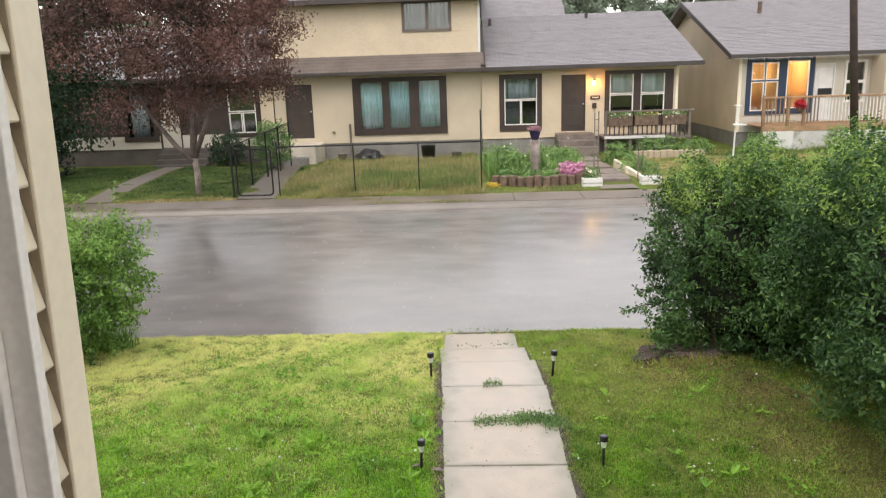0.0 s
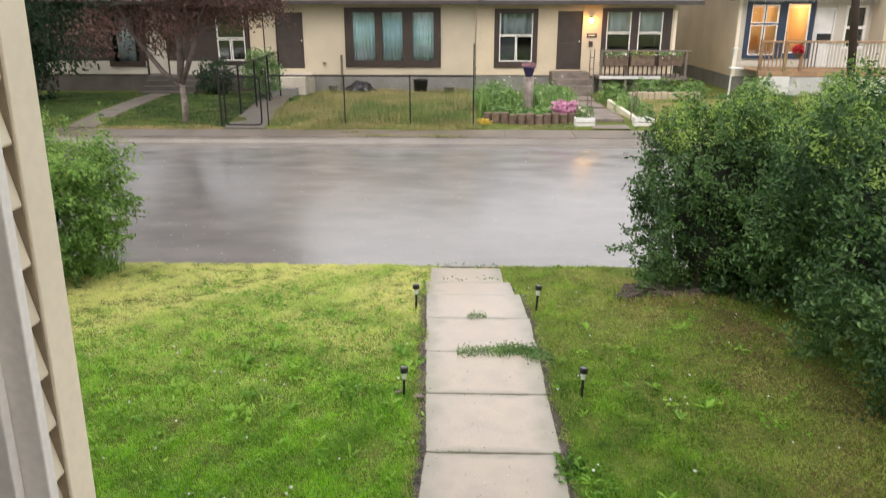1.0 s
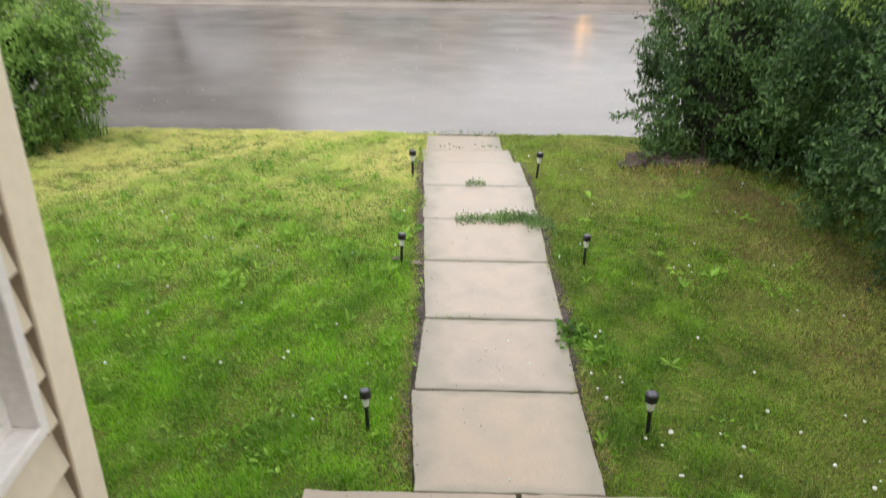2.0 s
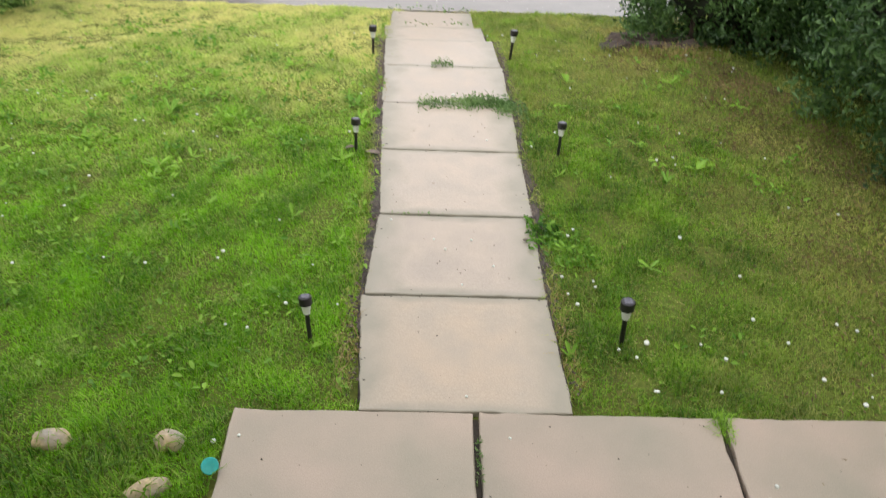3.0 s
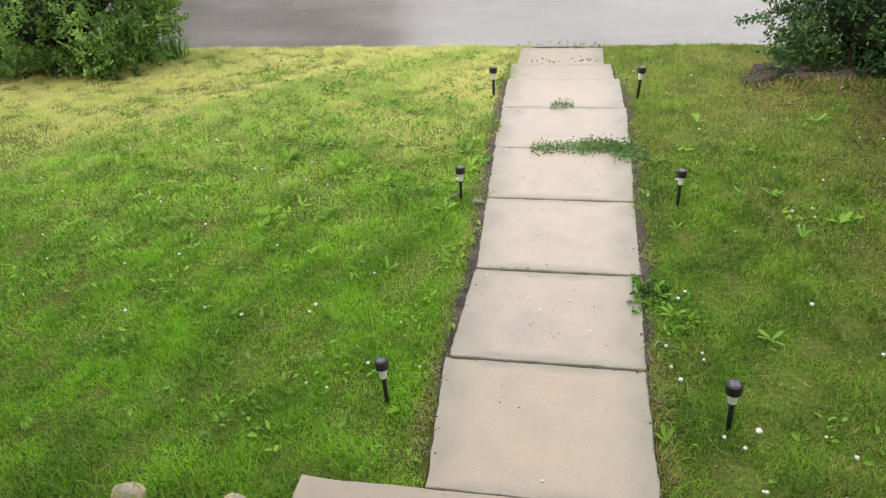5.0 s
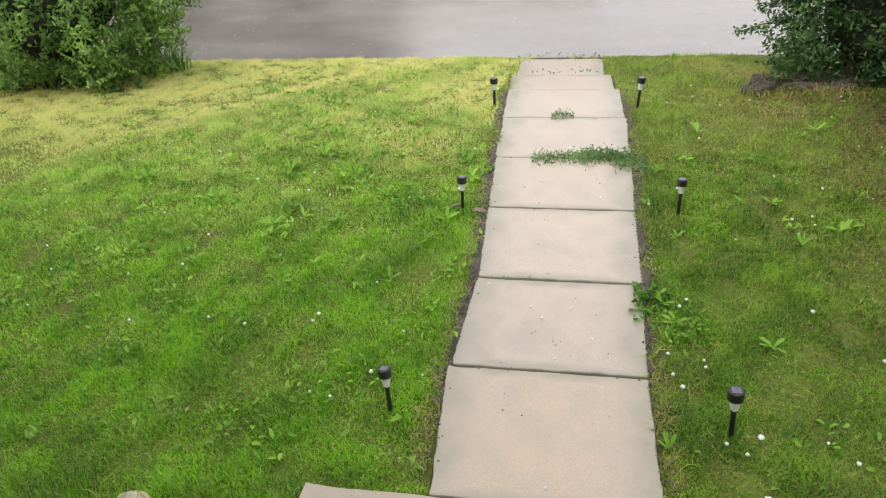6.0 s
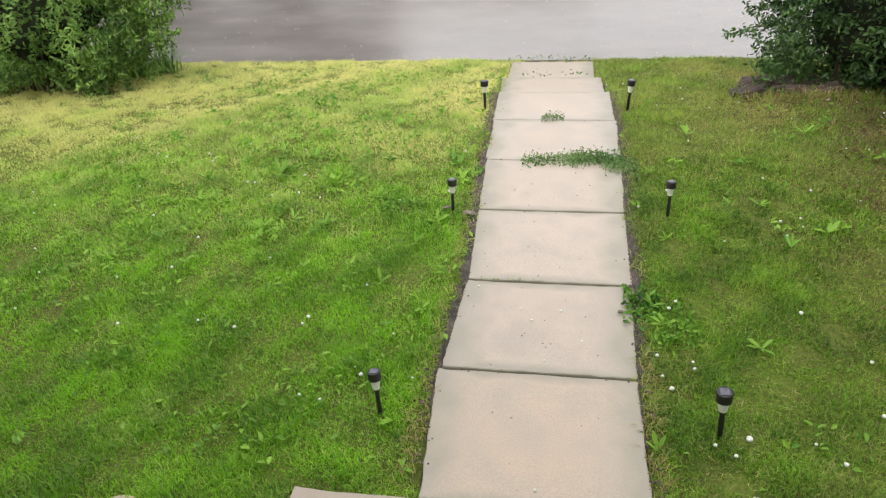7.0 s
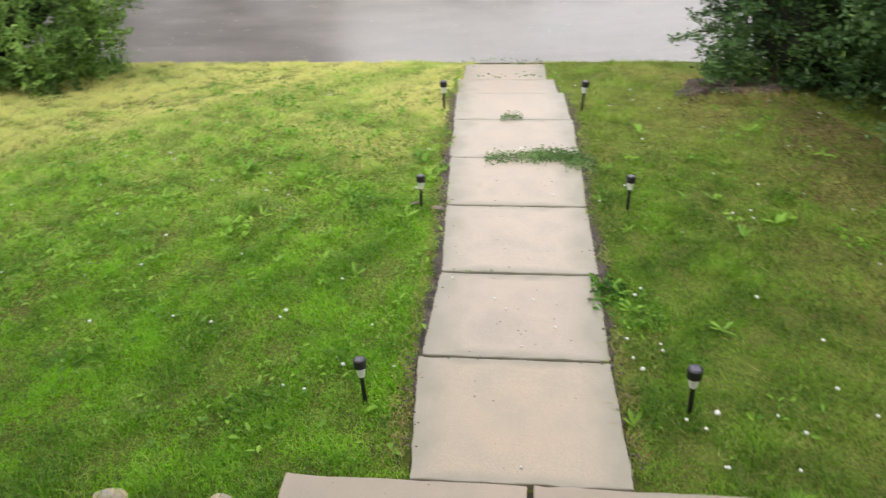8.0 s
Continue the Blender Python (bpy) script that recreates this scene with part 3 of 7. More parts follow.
def slab(y0, y1, x0, x1, z0, z1, parent, skew=(0, 0), material=None):
    """A cast slab with chipped, slightly wandering edges."""
    edge = []
    n = 16
    for k in range(4 * n):
        side, t = divmod(k, n)
        t /= n
        px, py, ox, oy = ((x0 + (x1 - x0) * t, y0, 0, -1), (x1, y0 + (y1 - y0) * t, 1, 0), (x1 - (x1 - x0) * t, y1, 0, 1), (x0, y1 - (y1 - y0) * t, -1, 0))[side]
        w = 0.004 * noise.noise(Vector((px * 7, py * 7, 0.3))) + 0.0045 * noise.noise(Vector((px * 31, py * 31, 4.7)))
        w -= 0.008 * max(0, noise.noise(Vector((px * 13, py * 13, 9.1))) - 0.32) / 0.3
        edge.append((px + ox * w, py + oy * w, ox, oy))
    vs = []
    for inset, dz in ((0.006, 0.0), (0.0015, -0.0025), (0.0, -0.008), (0.0, -0.06)):
        for px, py, ox, oy in edge:
            qx, qy = px - ox * inset, py - oy * inset
            t = (qy - y0) / (y1 - y0)
            qx += (skew[0] if qx < (x0 + x1) / 2 else skew[1]) * (t - 0.5)
            vs.append((qx, qy, z0 + (z1 - z0) * t + dz))
    m = len(edge)
    fs = [tuple(range(m))] + [(r * m + k, (r + 1) * m + k, (r + 1) * m + (k + 1) % m, r * m + (k + 1) % m) for r in range(3) for k in range(m)]
    return part("slab", mesh_of("slab", vs, fs, material or M_SLAB), None, parent)


for i, (row, sk) in enumerate(zip(PATH_SLABS, SKEW)):
    slab(*row, walkway, sk, M_SLAB if i else M_SLABWARM)
patio = thing("patio", (0, 2, 0), "patio strip of large pale concrete slabs with open joints", "patio", kind="structure")
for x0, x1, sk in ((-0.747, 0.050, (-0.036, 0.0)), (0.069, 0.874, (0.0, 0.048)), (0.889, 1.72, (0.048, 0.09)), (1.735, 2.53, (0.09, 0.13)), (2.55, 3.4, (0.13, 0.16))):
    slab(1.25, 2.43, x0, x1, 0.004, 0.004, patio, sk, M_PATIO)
bed = box(-0.72, 3.28, 1.26, 2.42, -0.06, -0.022)
tagged(part("patio_joint_bed", bed, M_JOINT), "dark earth in the open joints of the patio", "soil", kind="structure")
# bare earth crumbling over the edges of the path
ev, ef = [], []
for side in (-1, 1):
    rows = []
    for y in np.linspace(2.47, 6.72, 420):
        k = min(range(8), key=lambda i: abs((PATH_SLABS[i][0] + PATH_SLABS[i][1]) / 2 - y))
        s, sk = PATH_SLABS[k], SKEW[k]
        tt = (y - s[0]) / (s[1] - s[0])
        edge = (s[2] + sk[0] * (tt - 0.5)) if side < 0 else (s[3] + sk[1] * (tt - 0.5))
        zs = s[4] + (s[5] - s[4]) * tt
        body = float(np.interp(y, [2.4, 3.0, 3.4, 4.7, 5.2, 6.8], [0.004, 0.008, 0.032, 0.036, 0.016, 0.010])) * (1.0 if side < 0 else 0.85)
        wob = noise.noise(Vector((y * 9, side * 5.0, 0))) + 0.7 * noise.noise(Vector((y * 31, side * 7.0, 1.0)))
        lap = 0.004 + 0.010 * wob
        out = max(0.006, body * (1 + 1.1 * noise.noise(Vector((y * 6, side * 9.0, 2.0))) + 0.5 * noise.noise(Vector((y * 19, side * 4.0, 5.0)))))
        zo = float(lawn_z(edge + side * out, y)) + 0.016
        row = []
        for q in range(6):
            f = q / 5
            lift = 0.010 * noise.noise(Vector((y * 40, f * 6 + side, 3.0))) * math.sin(math.pi * min(1, f + 0.1))
            row.append((edge + side * (-lap + (out + lap) * f), y, (zs - 0.003) * (1 - f) + zo * f + 0.006 * math.sin(math.pi * f) + lift))
        rows.append(row)
    o = len(ev)
    for row in rows:
        ev += row
    ef += [(o + 6 * i + q, o + 6 * i + q + 1, o + 6 * i + q + 7, o + 6 * i + q + 6) for i in range(len(rows) - 1) for q in range(5)]
tagged(part("earth_edge", mesh_of("earth_edge", ev, ef, M_DIRT)), "dark bare wet earth along the path edges", "soil", kind="structure")

# ---- lawn grass ----


def on_path(x, y):
    hit = (y < 2.44) & (x > -0.775)
    for (y0, y1, x0, x1, _, _), (sa, sb) in zip(PATH_SLABS, SKEW):
        t = np.clip((y - y0) / (y1 - y0), 0, 1) - 0.5
        ragged = 0.006 + 0.010 * np.sin(41 * y + 3 * np.sin(13 * y))
        hit |= (y > y0 - 0.02) & (y < y1 + 0.02) & (x > x0 + sa * t + ragged) & (x < x1 + sb * t - ragged)
    return hit


def near_edge(x, y):
    """1 on the bare earth beside the path, falling to 0."""
    left = np.interp(y, [2.4, 4.3, 6.0, 7.3], [-0.385, -0.40, -0.46, -0.485])
    right = np.interp(y, [2.4, 4.3, 6.0, 7.3], [0.385, 0.38, 0.35, 0.25])
    d = np.minimum(np.abs(x - left), np.abs(x - right))
    return np.clip(1.1 - d / 0.06, 0, 1) * np.interp(y, [2.4, 3.0, 3.4, 4.8, 5.3], [0.45, 0.6, 1.0, 1.0, 0.6]) * np.clip(0.85 + 0.5 * wavy(x * 2, y, 2.0), 0, 1.1)


TUFT = RNG.uniform(0, 1, (400, 300))
for _ in range(2):
    TUFT = (2 * TUFT + np.roll(TUFT, 1, 0) + np.roll(TUFT, -1, 0) + np.roll(TUFT, 1, 1) + np.roll(TUFT, -1, 1)) / 6
TUFT = np.clip(0.5 + (TUFT - TUFT.mean()) / TUFT.std() * 0.28, 0, 1)


def lawn_grass(x0, x1, y0, y1, per_m2, height, width, label, simple=False, material=None):
    n = int((x1 - x0) * (y1 - y0) * per_m2)
    x, y = RNG.uniform(x0, x1, n), RNG.uniform(y0, y1, n)
    clump = 0.5 + 0.5 * wavy(x, y, 4.5, 1.0)
    keep = ~on_path(x, y) & (RNG.uniform(0, 1, n) < (0.75 + 0.25 * clump) * (1 - 0.25 * np.clip((x - 0.5) / 1.0, 0, 1) - 0.35 * np.clip((x - 1.15) / 0.6, 0, 1))) & (RNG.uniform(0, 1, n) > 0.74 * near_edge(x, y))
    x, y, clump = x[keep], y[keep], clump[keep]
    # tufts a hand wide, with thin low turf between them
    tuft = TUFT[((x + 12) / 0.035).astype(int) % 400, ((y + 3) / 0.045).astype(int) % 300]
    keep = RNG.uniform(0, 1, len(x)) < 0.55 + 0.6 * tuft
    x, y, clump, tuft = x[keep], y[keep], clump[keep], tuft[keep]
    # dry turf: by the hedge, along the road and in loose patches
    patchy = np.clip(0.5 + 0.8 * wavy(x, y, 1.1, 0.4) + 0.5 * wavy(x, y, 3.7, 2.0), 0, 1)
    right = np.clip((x - 0.75) / 1.2, 0, 1)
    # the far and left terms also paint hazy brightness into the blades
    dry = right * (0.12 + 0.42 * patchy) + np.where(x > 0.2, 0.5, 1.0) * np.clip((y - 4.6) / 2.0, 0, 1) * (0.36 + 0.22 * patchy) + np.where(x > 0.2, 0.4, 1.0) * (0.10 + 0.24 * patchy) * np.clip((y - 3.7) / 1.4, 0, 1) + 0.05 * patchy + 0.26 * np.clip((-0.2 - x) / 2.5, 0, 1) * np.clip((y - 3.3) / 1.8, 0, 1)
    dry = dry + 0.3 * np.exp(-((x + 0.7) / 0.4) ** 2) * np.clip((y - 3.6) / 1.0, 0, 1) * patchy + 0.35 * near_edge(x, y) + 0.25 * np.clip(wavy(x, y, 6.1, 3.0) - 0.2, 0, 1)
    dry = np.clip(dry + RNG.normal(0, 0.2, len(x)), 0, 0.95)
    h = height * (0.7 + 0.6 * clump) * (1 - 0.25 * dry) * (0.6 + 0.85 * tuft)
    tagged(part("lawn_grass", blades("lawn_grass", x, y, lawn_z(x, y) - 0.004, h, width, material or M_GRASS, dry, 0.85, simple)), label, "grass", kind="stuff")


lawn_grass(-2.2, 0.0, 2.0, 4.0, 44000, 0.029, 0.0030, "wet green mown lawn beside the path with dry patches")
lawn_grass(0.0, 2.0, 2.0, 4.0, 42000, 0.027, 0.0030, "thinner olive lawn between the path and the hedge", False, M_THIN)
lawn_grass(-3.4, -2.2, 2.0, 4.0, 22000, 0.031, 0.0042, "wet green mown lawn away from the path")
lawn_grass(2.0, 2.8, 2.0, 4.0, 13000, 0.034, 0.0045, "thin dry lawn beside the hedge foot", False, M_THIN)
lawn_grass(-3.4, 0.0, 4.0, 5.0, 25000, 0.032, 0.0042, "mown lawn with yellowing patches halfway to the road")
lawn_grass(0.0, 2.8, 4.0, 5.0, 24000, 0.030, 0.0042, "thin olive lawn beside the hedge", False, M_THIN)
lawn_grass(-5.5, 0.0, 5.0, 7.56, 25000, 0.034, 0.0054, "yellow-green lawn sloping to the road", True)
lawn_grass(0.0, 2.9, 5.0, 7.56, 21000, 0.034, 0.0054, "olive lawn sloping to the road by the stump", True, M_THIN)
lawn_grass(-5.4, -3.4, 2.0, 5.0, 9000, 0.036, 0.0065, "green lawn beside the clipped hedge", True)
lawn_grass(-9.5, -5.4, 1.6, 7.56, 2600, 0.045, 0.013, "green lawn farther along the house", True)
lawn_grass(2.8, 8.0, 1.2, 7.56, 2200, 0.045, 0.013, "thin lawn behind the hedge", True, M_THIN)
k = 1300
px, py = RNG.uniform(1.1, 2.15, k), RNG.uniform(6.1, 6.62, k)
tagged(part("stump_weeds", blades("stump_weeds", px, py, lawn_z(px, py) + 0.01, 0.06, 0.005, M_THIN, np.clip(RNG.normal(0.3, 0.25, k), 0, 1), 0.8)), "grass and weeds growing through the rotten stump", "grass", kind="stuff")
n = 4200
x, y = RNG.uniform(-2.2, -0.78, n), RNG.uniform(1.35, 2.35, n)
tagged(part("long_grass", blades("long_grass", x, y, lawn_z(x, y), 0.08, 0.0045, M_THIN, np.clip(RNG.normal(0.02, 0.1, n), 0, 1), 0.9)), "longer uncut grass beside the patio", "grass", kind="stuff")


leaf_v = [(0, 0, 0), (0.35, 0.17, 0.07), (0.75, 0.21, 0.10), (1, 0, 0.05), (0.75, -0.21, 0.10), (0.35, -0.17, 0.07), (0.55, 0, 0.03)]
LEAF_ME = mesh_of("leaf", leaf_v, [(0, 1, 6), (1, 2, 6), (2, 3, 6), (3, 4, 6), (4, 5, 6), (5, 0, 6)], M_WEED)


def rosette(at, size, count):
    """A flat weed: broad leaves round a crown."""
    at3 = (at[0], at[1], float(lawn_z(at[0], at[1])) + 0.022)
    o = thing("weed", at3, "broad-leaved bright green weed growing in the lawn", "weed", "weeds in the lawn")
    for k in range(count):
        ln = size * float(RNG.uniform(0.55, 1.1))
        lf = part("leaf", LEAF_ME, None, o)
        lf.matrix_basis = Matrix.Translation(at3) @ Matrix.Rotation(float(RNG.uniform(0, 6.28)), 4, "Z") @ Matrix.Rotation(-float(RNG.uniform(0.1, 0.8)), 4, "Y") @ Matrix.Diagonal((ln, ln * float(RNG.uniform(0.4, 0.8)), ln, 1))


for wx, wy, ws, wc in ((-0.50, 2.76, 0.085, 4), (0.46, 3.52, 0.10, 6), (0.50, 3.40, 0.09, 5), (0.62, 3.30, 0.06, 3), (0.86, 3.28, 0.10, 6), (-0.42, 2.55, 0.09, 3), (0.43, 2.72, 0.10, 5),
                       (-0.52, 3.42, 0.10, 5), (-1.62, 4.65, 0.16, 9), (-1.98, 4.28, 0.12, 7), (-1.25, 4.55, 0.13, 8), (-1.45, 4.20, 0.12, 6), (-0.62, 4.95, 0.12, 7), (-0.55, 5.35, 0.11, 6), (-0.95, 3.95, 0.10, 5),
                       (-1.05, 5.5, 0.14, 8), (-2.3, 5.4, 0.13, 8), (-1.7, 5.9, 0.13, 7), (-0.75, 3.6, 0.10, 5), (-2.2, 3.7, 0.10, 5), (-1.35, 3.75, 0.08, 4), (0.52, 4.75, 0.10, 6), (0.78, 5.3, 0.13, 8), (1.05, 4.4, 0.11, 6), (0.6, 6.0, 0.1, 6),
                       (-0.58, 4.15, 0.12, 4), (-0.52, 4.62, 0.13, 7), (-1.72, 4.95, 0.12, 7), (0.45, 4.35, 0.09, 5), (0.56, 4.05, 0.08, 4)):
    rosette((wx, wy), ws * 0.66, wc)
for _ in range(26):
    rosette((float(RNG.normal(-1.15, 0.5)) if _ < 20 else float(RNG.uniform(0.7, 1.6)), float(RNG.uniform(3.7, 5.9))), float(RNG.uniform(0.05, 0.095)), int(RNG.integers(5, 10)))


def weed_patch(xa, xb, ya, yb, za, zb, label, count=400, size=0.028, height=0.04, material=M_MOSSY):
    """Low weeds spilling out of a joint between two slabs."""
    px = RNG.uniform(xa, xb, count)
    t = (px - xa) / (xb - xa)
    py = RNG.normal((ya + yb) / 2, (yb - ya) / 3.2, count) + 0.012 * np.sin(9 * px)
    amp = np.sin(np.pi * np.clip(t, 0.06, 1)) ** 0.6
    p = np.stack([px, py, za + (zb - za) * t + np.abs(RNG.normal(0, height, count)) * amp + 0.006], 1)
    nr_ = np.stack([RNG.normal(0, 0.5, count), RNG.normal(-0.3, 0.5, count), np.ones(count)], 1)
    return tagged(part("joint_weeds", leaves("joint_weeds", p, nr_, size, size * 0.45, material, 0.7)), label, "weed", kind="stuff")


weed_patch(-0.20, 0.40, 4.80, 4.93, 0.0, -0.01, "long strip of green weeds filling a slab joint", 1000, 0.017, 0.013)
weed_patch(0.08, 0.38, 4.80, 4.95, 0.0, -0.01, "dense bushy weeds in the slab joint", 900, 0.018, 0.020)
weed_patch(0.28, 0.47, 4.74, 4.92, 0.0, -0.02, "green weeds spilling over the path edge", 420, 0.02, 0.016)
weed_patch(-0.12, 0.03, 5.49, 5.57, -0.028, -0.028, "small tuft of weeds in a slab joint", 190, 0.016, 0.020)
weed_patch(-0.38, 0.18, 6.72, 6.79, -0.19, -0.19, "sparse weeds in the joint by the road end", 30, 0.026, 0.02)
weed_patch(0.05, 0.075, 2.12, 2.30, 0.0, 0.0, "small weeds growing in the patio joint", 34, 0.018, 0.012)
k = 260
px = RNG.normal(0.905, 0.016, k)
py = 2.44 - np.abs(RNG.normal(0, 0.05, k))
tagged(part("grass_tuft", blades("grass_tuft", px, py, np.full(k, -0.015), 0.045, 0.003, M_GRASS, np.full(k, 0.15), 0.9)), "tuft of grass growing out of the patio joint", "grass", kind="stuff")
weed_patch(-0.30, -0.05, 3.655, 3.68, -0.008, -0.008, "dark crumbs of weed in a slab joint", 22, 0.014, 0.004)
weed_patch(0.34, 0.50, 3.42, 3.64, -0.005, -0.02, "leafy weeds lapping over the slab edge", 200, 0.030, 0.008, M_EDGEWEED)
weed_patch(0.44, 0.64, 3.28, 3.52, -0.015, -0.015, "low ragged weeds spreading from the slab edge", 180, 0.028, 0.008, M_WEED)
weed_patch(-0.52, 0.26, 7.34, 7.44, -0.28, -0.28, "weeds at the road end of the path", 45, 0.028, 0.025)
k = 10000
px, py = RNG.uniform(-3.2, 2.2, k), RNG.uniform(2.5, 7.2, k)
ok = ~on_path(px, py) & (wavy(px, py, 2.3, 4.0) + 0.3 * RNG.normal(size=k) > 0.25 + 0.75 * (px > 0.4))
px, py = px[ok], py[ok]
p = np.stack([px, py, lawn_z(px, py) + RNG.uniform(0.015, 0.04, len(px))], 1)
tagged(part("turf_weeds", leaves("turf_weeds", p, np.tile([0, 0, 1.0], (len(px), 1)), 0.036, 0.016, M_WEED, 0.5)), "small broad leaves of clover and dandelion in the turf", "weeds", kind="stuff")
# clumps of taller clover and dandelion
k = 120
cx, cy = np.concatenate([RNG.normal(-1.5, 0.75, 110), RNG.uniform(0.6, 2.0, 10)]), np.concatenate([RNG.normal(4.7, 0.8, 110), RNG.uniform(3.9, 6.0, 10)])
px, py = (np.repeat(q, 11) + RNG.normal(0, 0.028, k * 11) for q in (cx, cy))
ok = ~on_path(px, py)
px, py = px[ok], py[ok]
p = np.stack([px, py, lawn_z(px, py) + RNG.uniform(0.02, 0.05, len(px))], 1)
tagged(part("turf_weeds", leaves("turf_weeds", p, np.tile([0, -0.2, 1.0], (len(px), 1)), 0.040, 0.015, M_WEED, 0.6)), "bright clumps of clover and dandelion standing in the turf", "weeds", kind="stuff")
# grass hanging over the earth towards the slabs
k = 5200
py = RNG.uniform(2.5, 7.2, k)
sd = np.where(RNG.uniform(0, 1, k) < 0.5, -1.0, 1.0)
left = np.interp(py, [2.4, 4.3, 6.0, 7.3], [-0.385, -0.40, -0.46, -0.485])
right = np.interp(py, [2.4, 4.3, 6.0, 7.3], [0.39, 0.385, 0.355, 0.255])
px = np.where(sd < 0, left, right) + sd * np.abs(RNG.normal(0.03, 0.02, k))
ok = wavy(px * 3, py, 3.1, 2.2) > -0.25
px, py = px[ok], py[ok]
tagged(part("edge_grass", blades("edge_grass", px, py, lawn_z(px, py) + 0.004, 0.042, 0.0032, M_THIN, np.clip(RNG.normal(0.35, 0.3, len(px)), 0, 1), 1.2)), "ragged grass hanging over the path edges", "grass", kind="stuff")
# dead grass bleached along the slab edges
for xa, xb, ya, yb in ((-0.45, -0.38, 2.48, 3.1), (0.385, 0.46, 2.5, 3.2), (-0.47, -0.40, 4.9, 6.0)):
    k = 150
    px, py = RNG.uniform(xa, xb, k), RNG.uniform(ya, yb, k)
    tagged(part("dead_grass", blades("dead_grass", px, py, lawn_z(px, py) + 0.01, 0.035, 0.003, M_STRAW, None, 1.4)), "straw-coloured dead grass along the slab edge", "grass", kind="stuff")

# pale clippings and dead blades lying in the turf
for xa, xb, k, lab in ((-3.4, -0.4, 16000, "pale dead blades lying in the green turf"), (0.4, 2.8, 17000, "straw-coloured clippings lying in the thin turf")):
    px, py = RNG.uniform(xa, xb, k), RNG.uniform(2.3, 7.4, k)
    ok = ~on_path(px, py) & (RNG.uniform(0, 1, k) < np.clip(0.35 + 0.8 * wavy(px, py, 2.7, 1.3) + 0.4 * wavy(px, py, 7.1, 0.3), 0.06, 1))
    px, py = px[ok], py[ok]
    tagged(part("lawn_clippings", blades("lawn_clippings", px, py, lawn_z(px, py) + RNG.uniform(0.006, 0.02, len(px)), 0.022, 0.0019, M_CLIP, None, 1.3, True)), lab, "grass", kind="stuff")

# small brown leaves on the thin turf: brown turf and painted hedge shade
k = 14000
py = RNG.uniform(2.1, 6.1, k)
px = np.interp(py, [2.1, 3.5, 5.0, 6.1], [2.5, 2.4, 2.3, 2.0]) - np.abs(RNG.normal(0, 0.5, k))
ok = (px > 0.7) & (RNG.uniform(0, 1, k) < np.clip(0.6 + 0.7 * wavy(px, py, 2.2, 0.9), 0.1, 1))
px, py = px[ok], py[ok]
p = np.stack([px, py, lawn_z(px, py) + RNG.uniform(0.012, 0.03, len(px))], 1)
tagged(part("leaf_litter", leaves("leaf_litter", p, np.tile([0, 0, 1.0], (len(px), 1)), 0.024, 0.006, M_HEDGEFOOT, 0.7)), "brown turf bits along the hedge foot, darkened for its shade", "leaf litter", kind="stuff")

# ---- hailstones, pebbles ----
hv = bmesh.new()
bmesh.ops.create_icosphere(hv, subdivisions=2, radius=0.009)
for v in hv.verts:
    v.co *= 1 + 0.12 * math.sin(311 * v.co.x + 170 * v.co.y)
    v.co.z *= 0.85
hail_me = bpy.data.meshes.new("hailstone")
hv.to_mesh(hail_me)
hv.free()
hail_me.materials.append(M_HAIL)
HAIL_AT = [(-1.006, 3.315, 1.2), (-0.039, 3.367, 0.9), (1.054, 3.514, 1.2), (0.735, 2.80, 1.5), (0.50, 3.02, 1.2), (0.62, 2.76, 0.9), (0.68, 2.72, 0.9), (0.46, 3.2, 1.0), (-0.68, 2.98, 1.1), (-1.5, 3.25, 0.9), (-0.09, 3.44, 0.8), (0.08, 3.44, 0.8), (0.17, 3.25, 0.8), (0.03, 3.12, 0.7), (0.03, 2.5, 0.7), (0.02, 4.98, 1.4), (0.2, 4.4, 0.8), (0.17, 2.32, 0.7), (1.0, 2.15, 1.0), (0.96, 2.1, 0.8), (1.45, 2.5, 1.2), (1.2, 2.95, 1.1), (1.35, 2.62, 1.2), (1.02, 2.72, 1.1), (-0.80, 2.29, 1.2), (-0.72, 2.31, 0.8), (0.95, 2.55, 0.9), (0.72, 2.55, 0.9)]
for _ in range(150):
    hx, hy = float(RNG.uniform(-3.2, 2.2)), float(RNG.uniform(2.5, 6.6))
    if abs(hx) > 0.42 or RNG.uniform() < 0.25:
        HAIL_AT.append((hx, hy, float(RNG.uniform(0.5, 1.05))))
for hx, hy, hs in HAIL_AT:
    o = part("hailstone", hail_me)
    flat = bool(on_path(np.array([hx]), np.array([hy]))[0])
    o.matrix_basis = Matrix.Translation((hx, hy, 0.006 if flat and hy < 5 else float(lawn_z(hx, hy)) + 0.029)) @ Matrix.Rotation(hx * 9, 4, "Z") @ Matrix.Scale(hs * 0.85, 4)
    tagged(o, "white hailstone lying on the slab" if flat else "white hailstone lying in the grass", "hailstone", "hailstones")
rh_v, rh_f = [], []
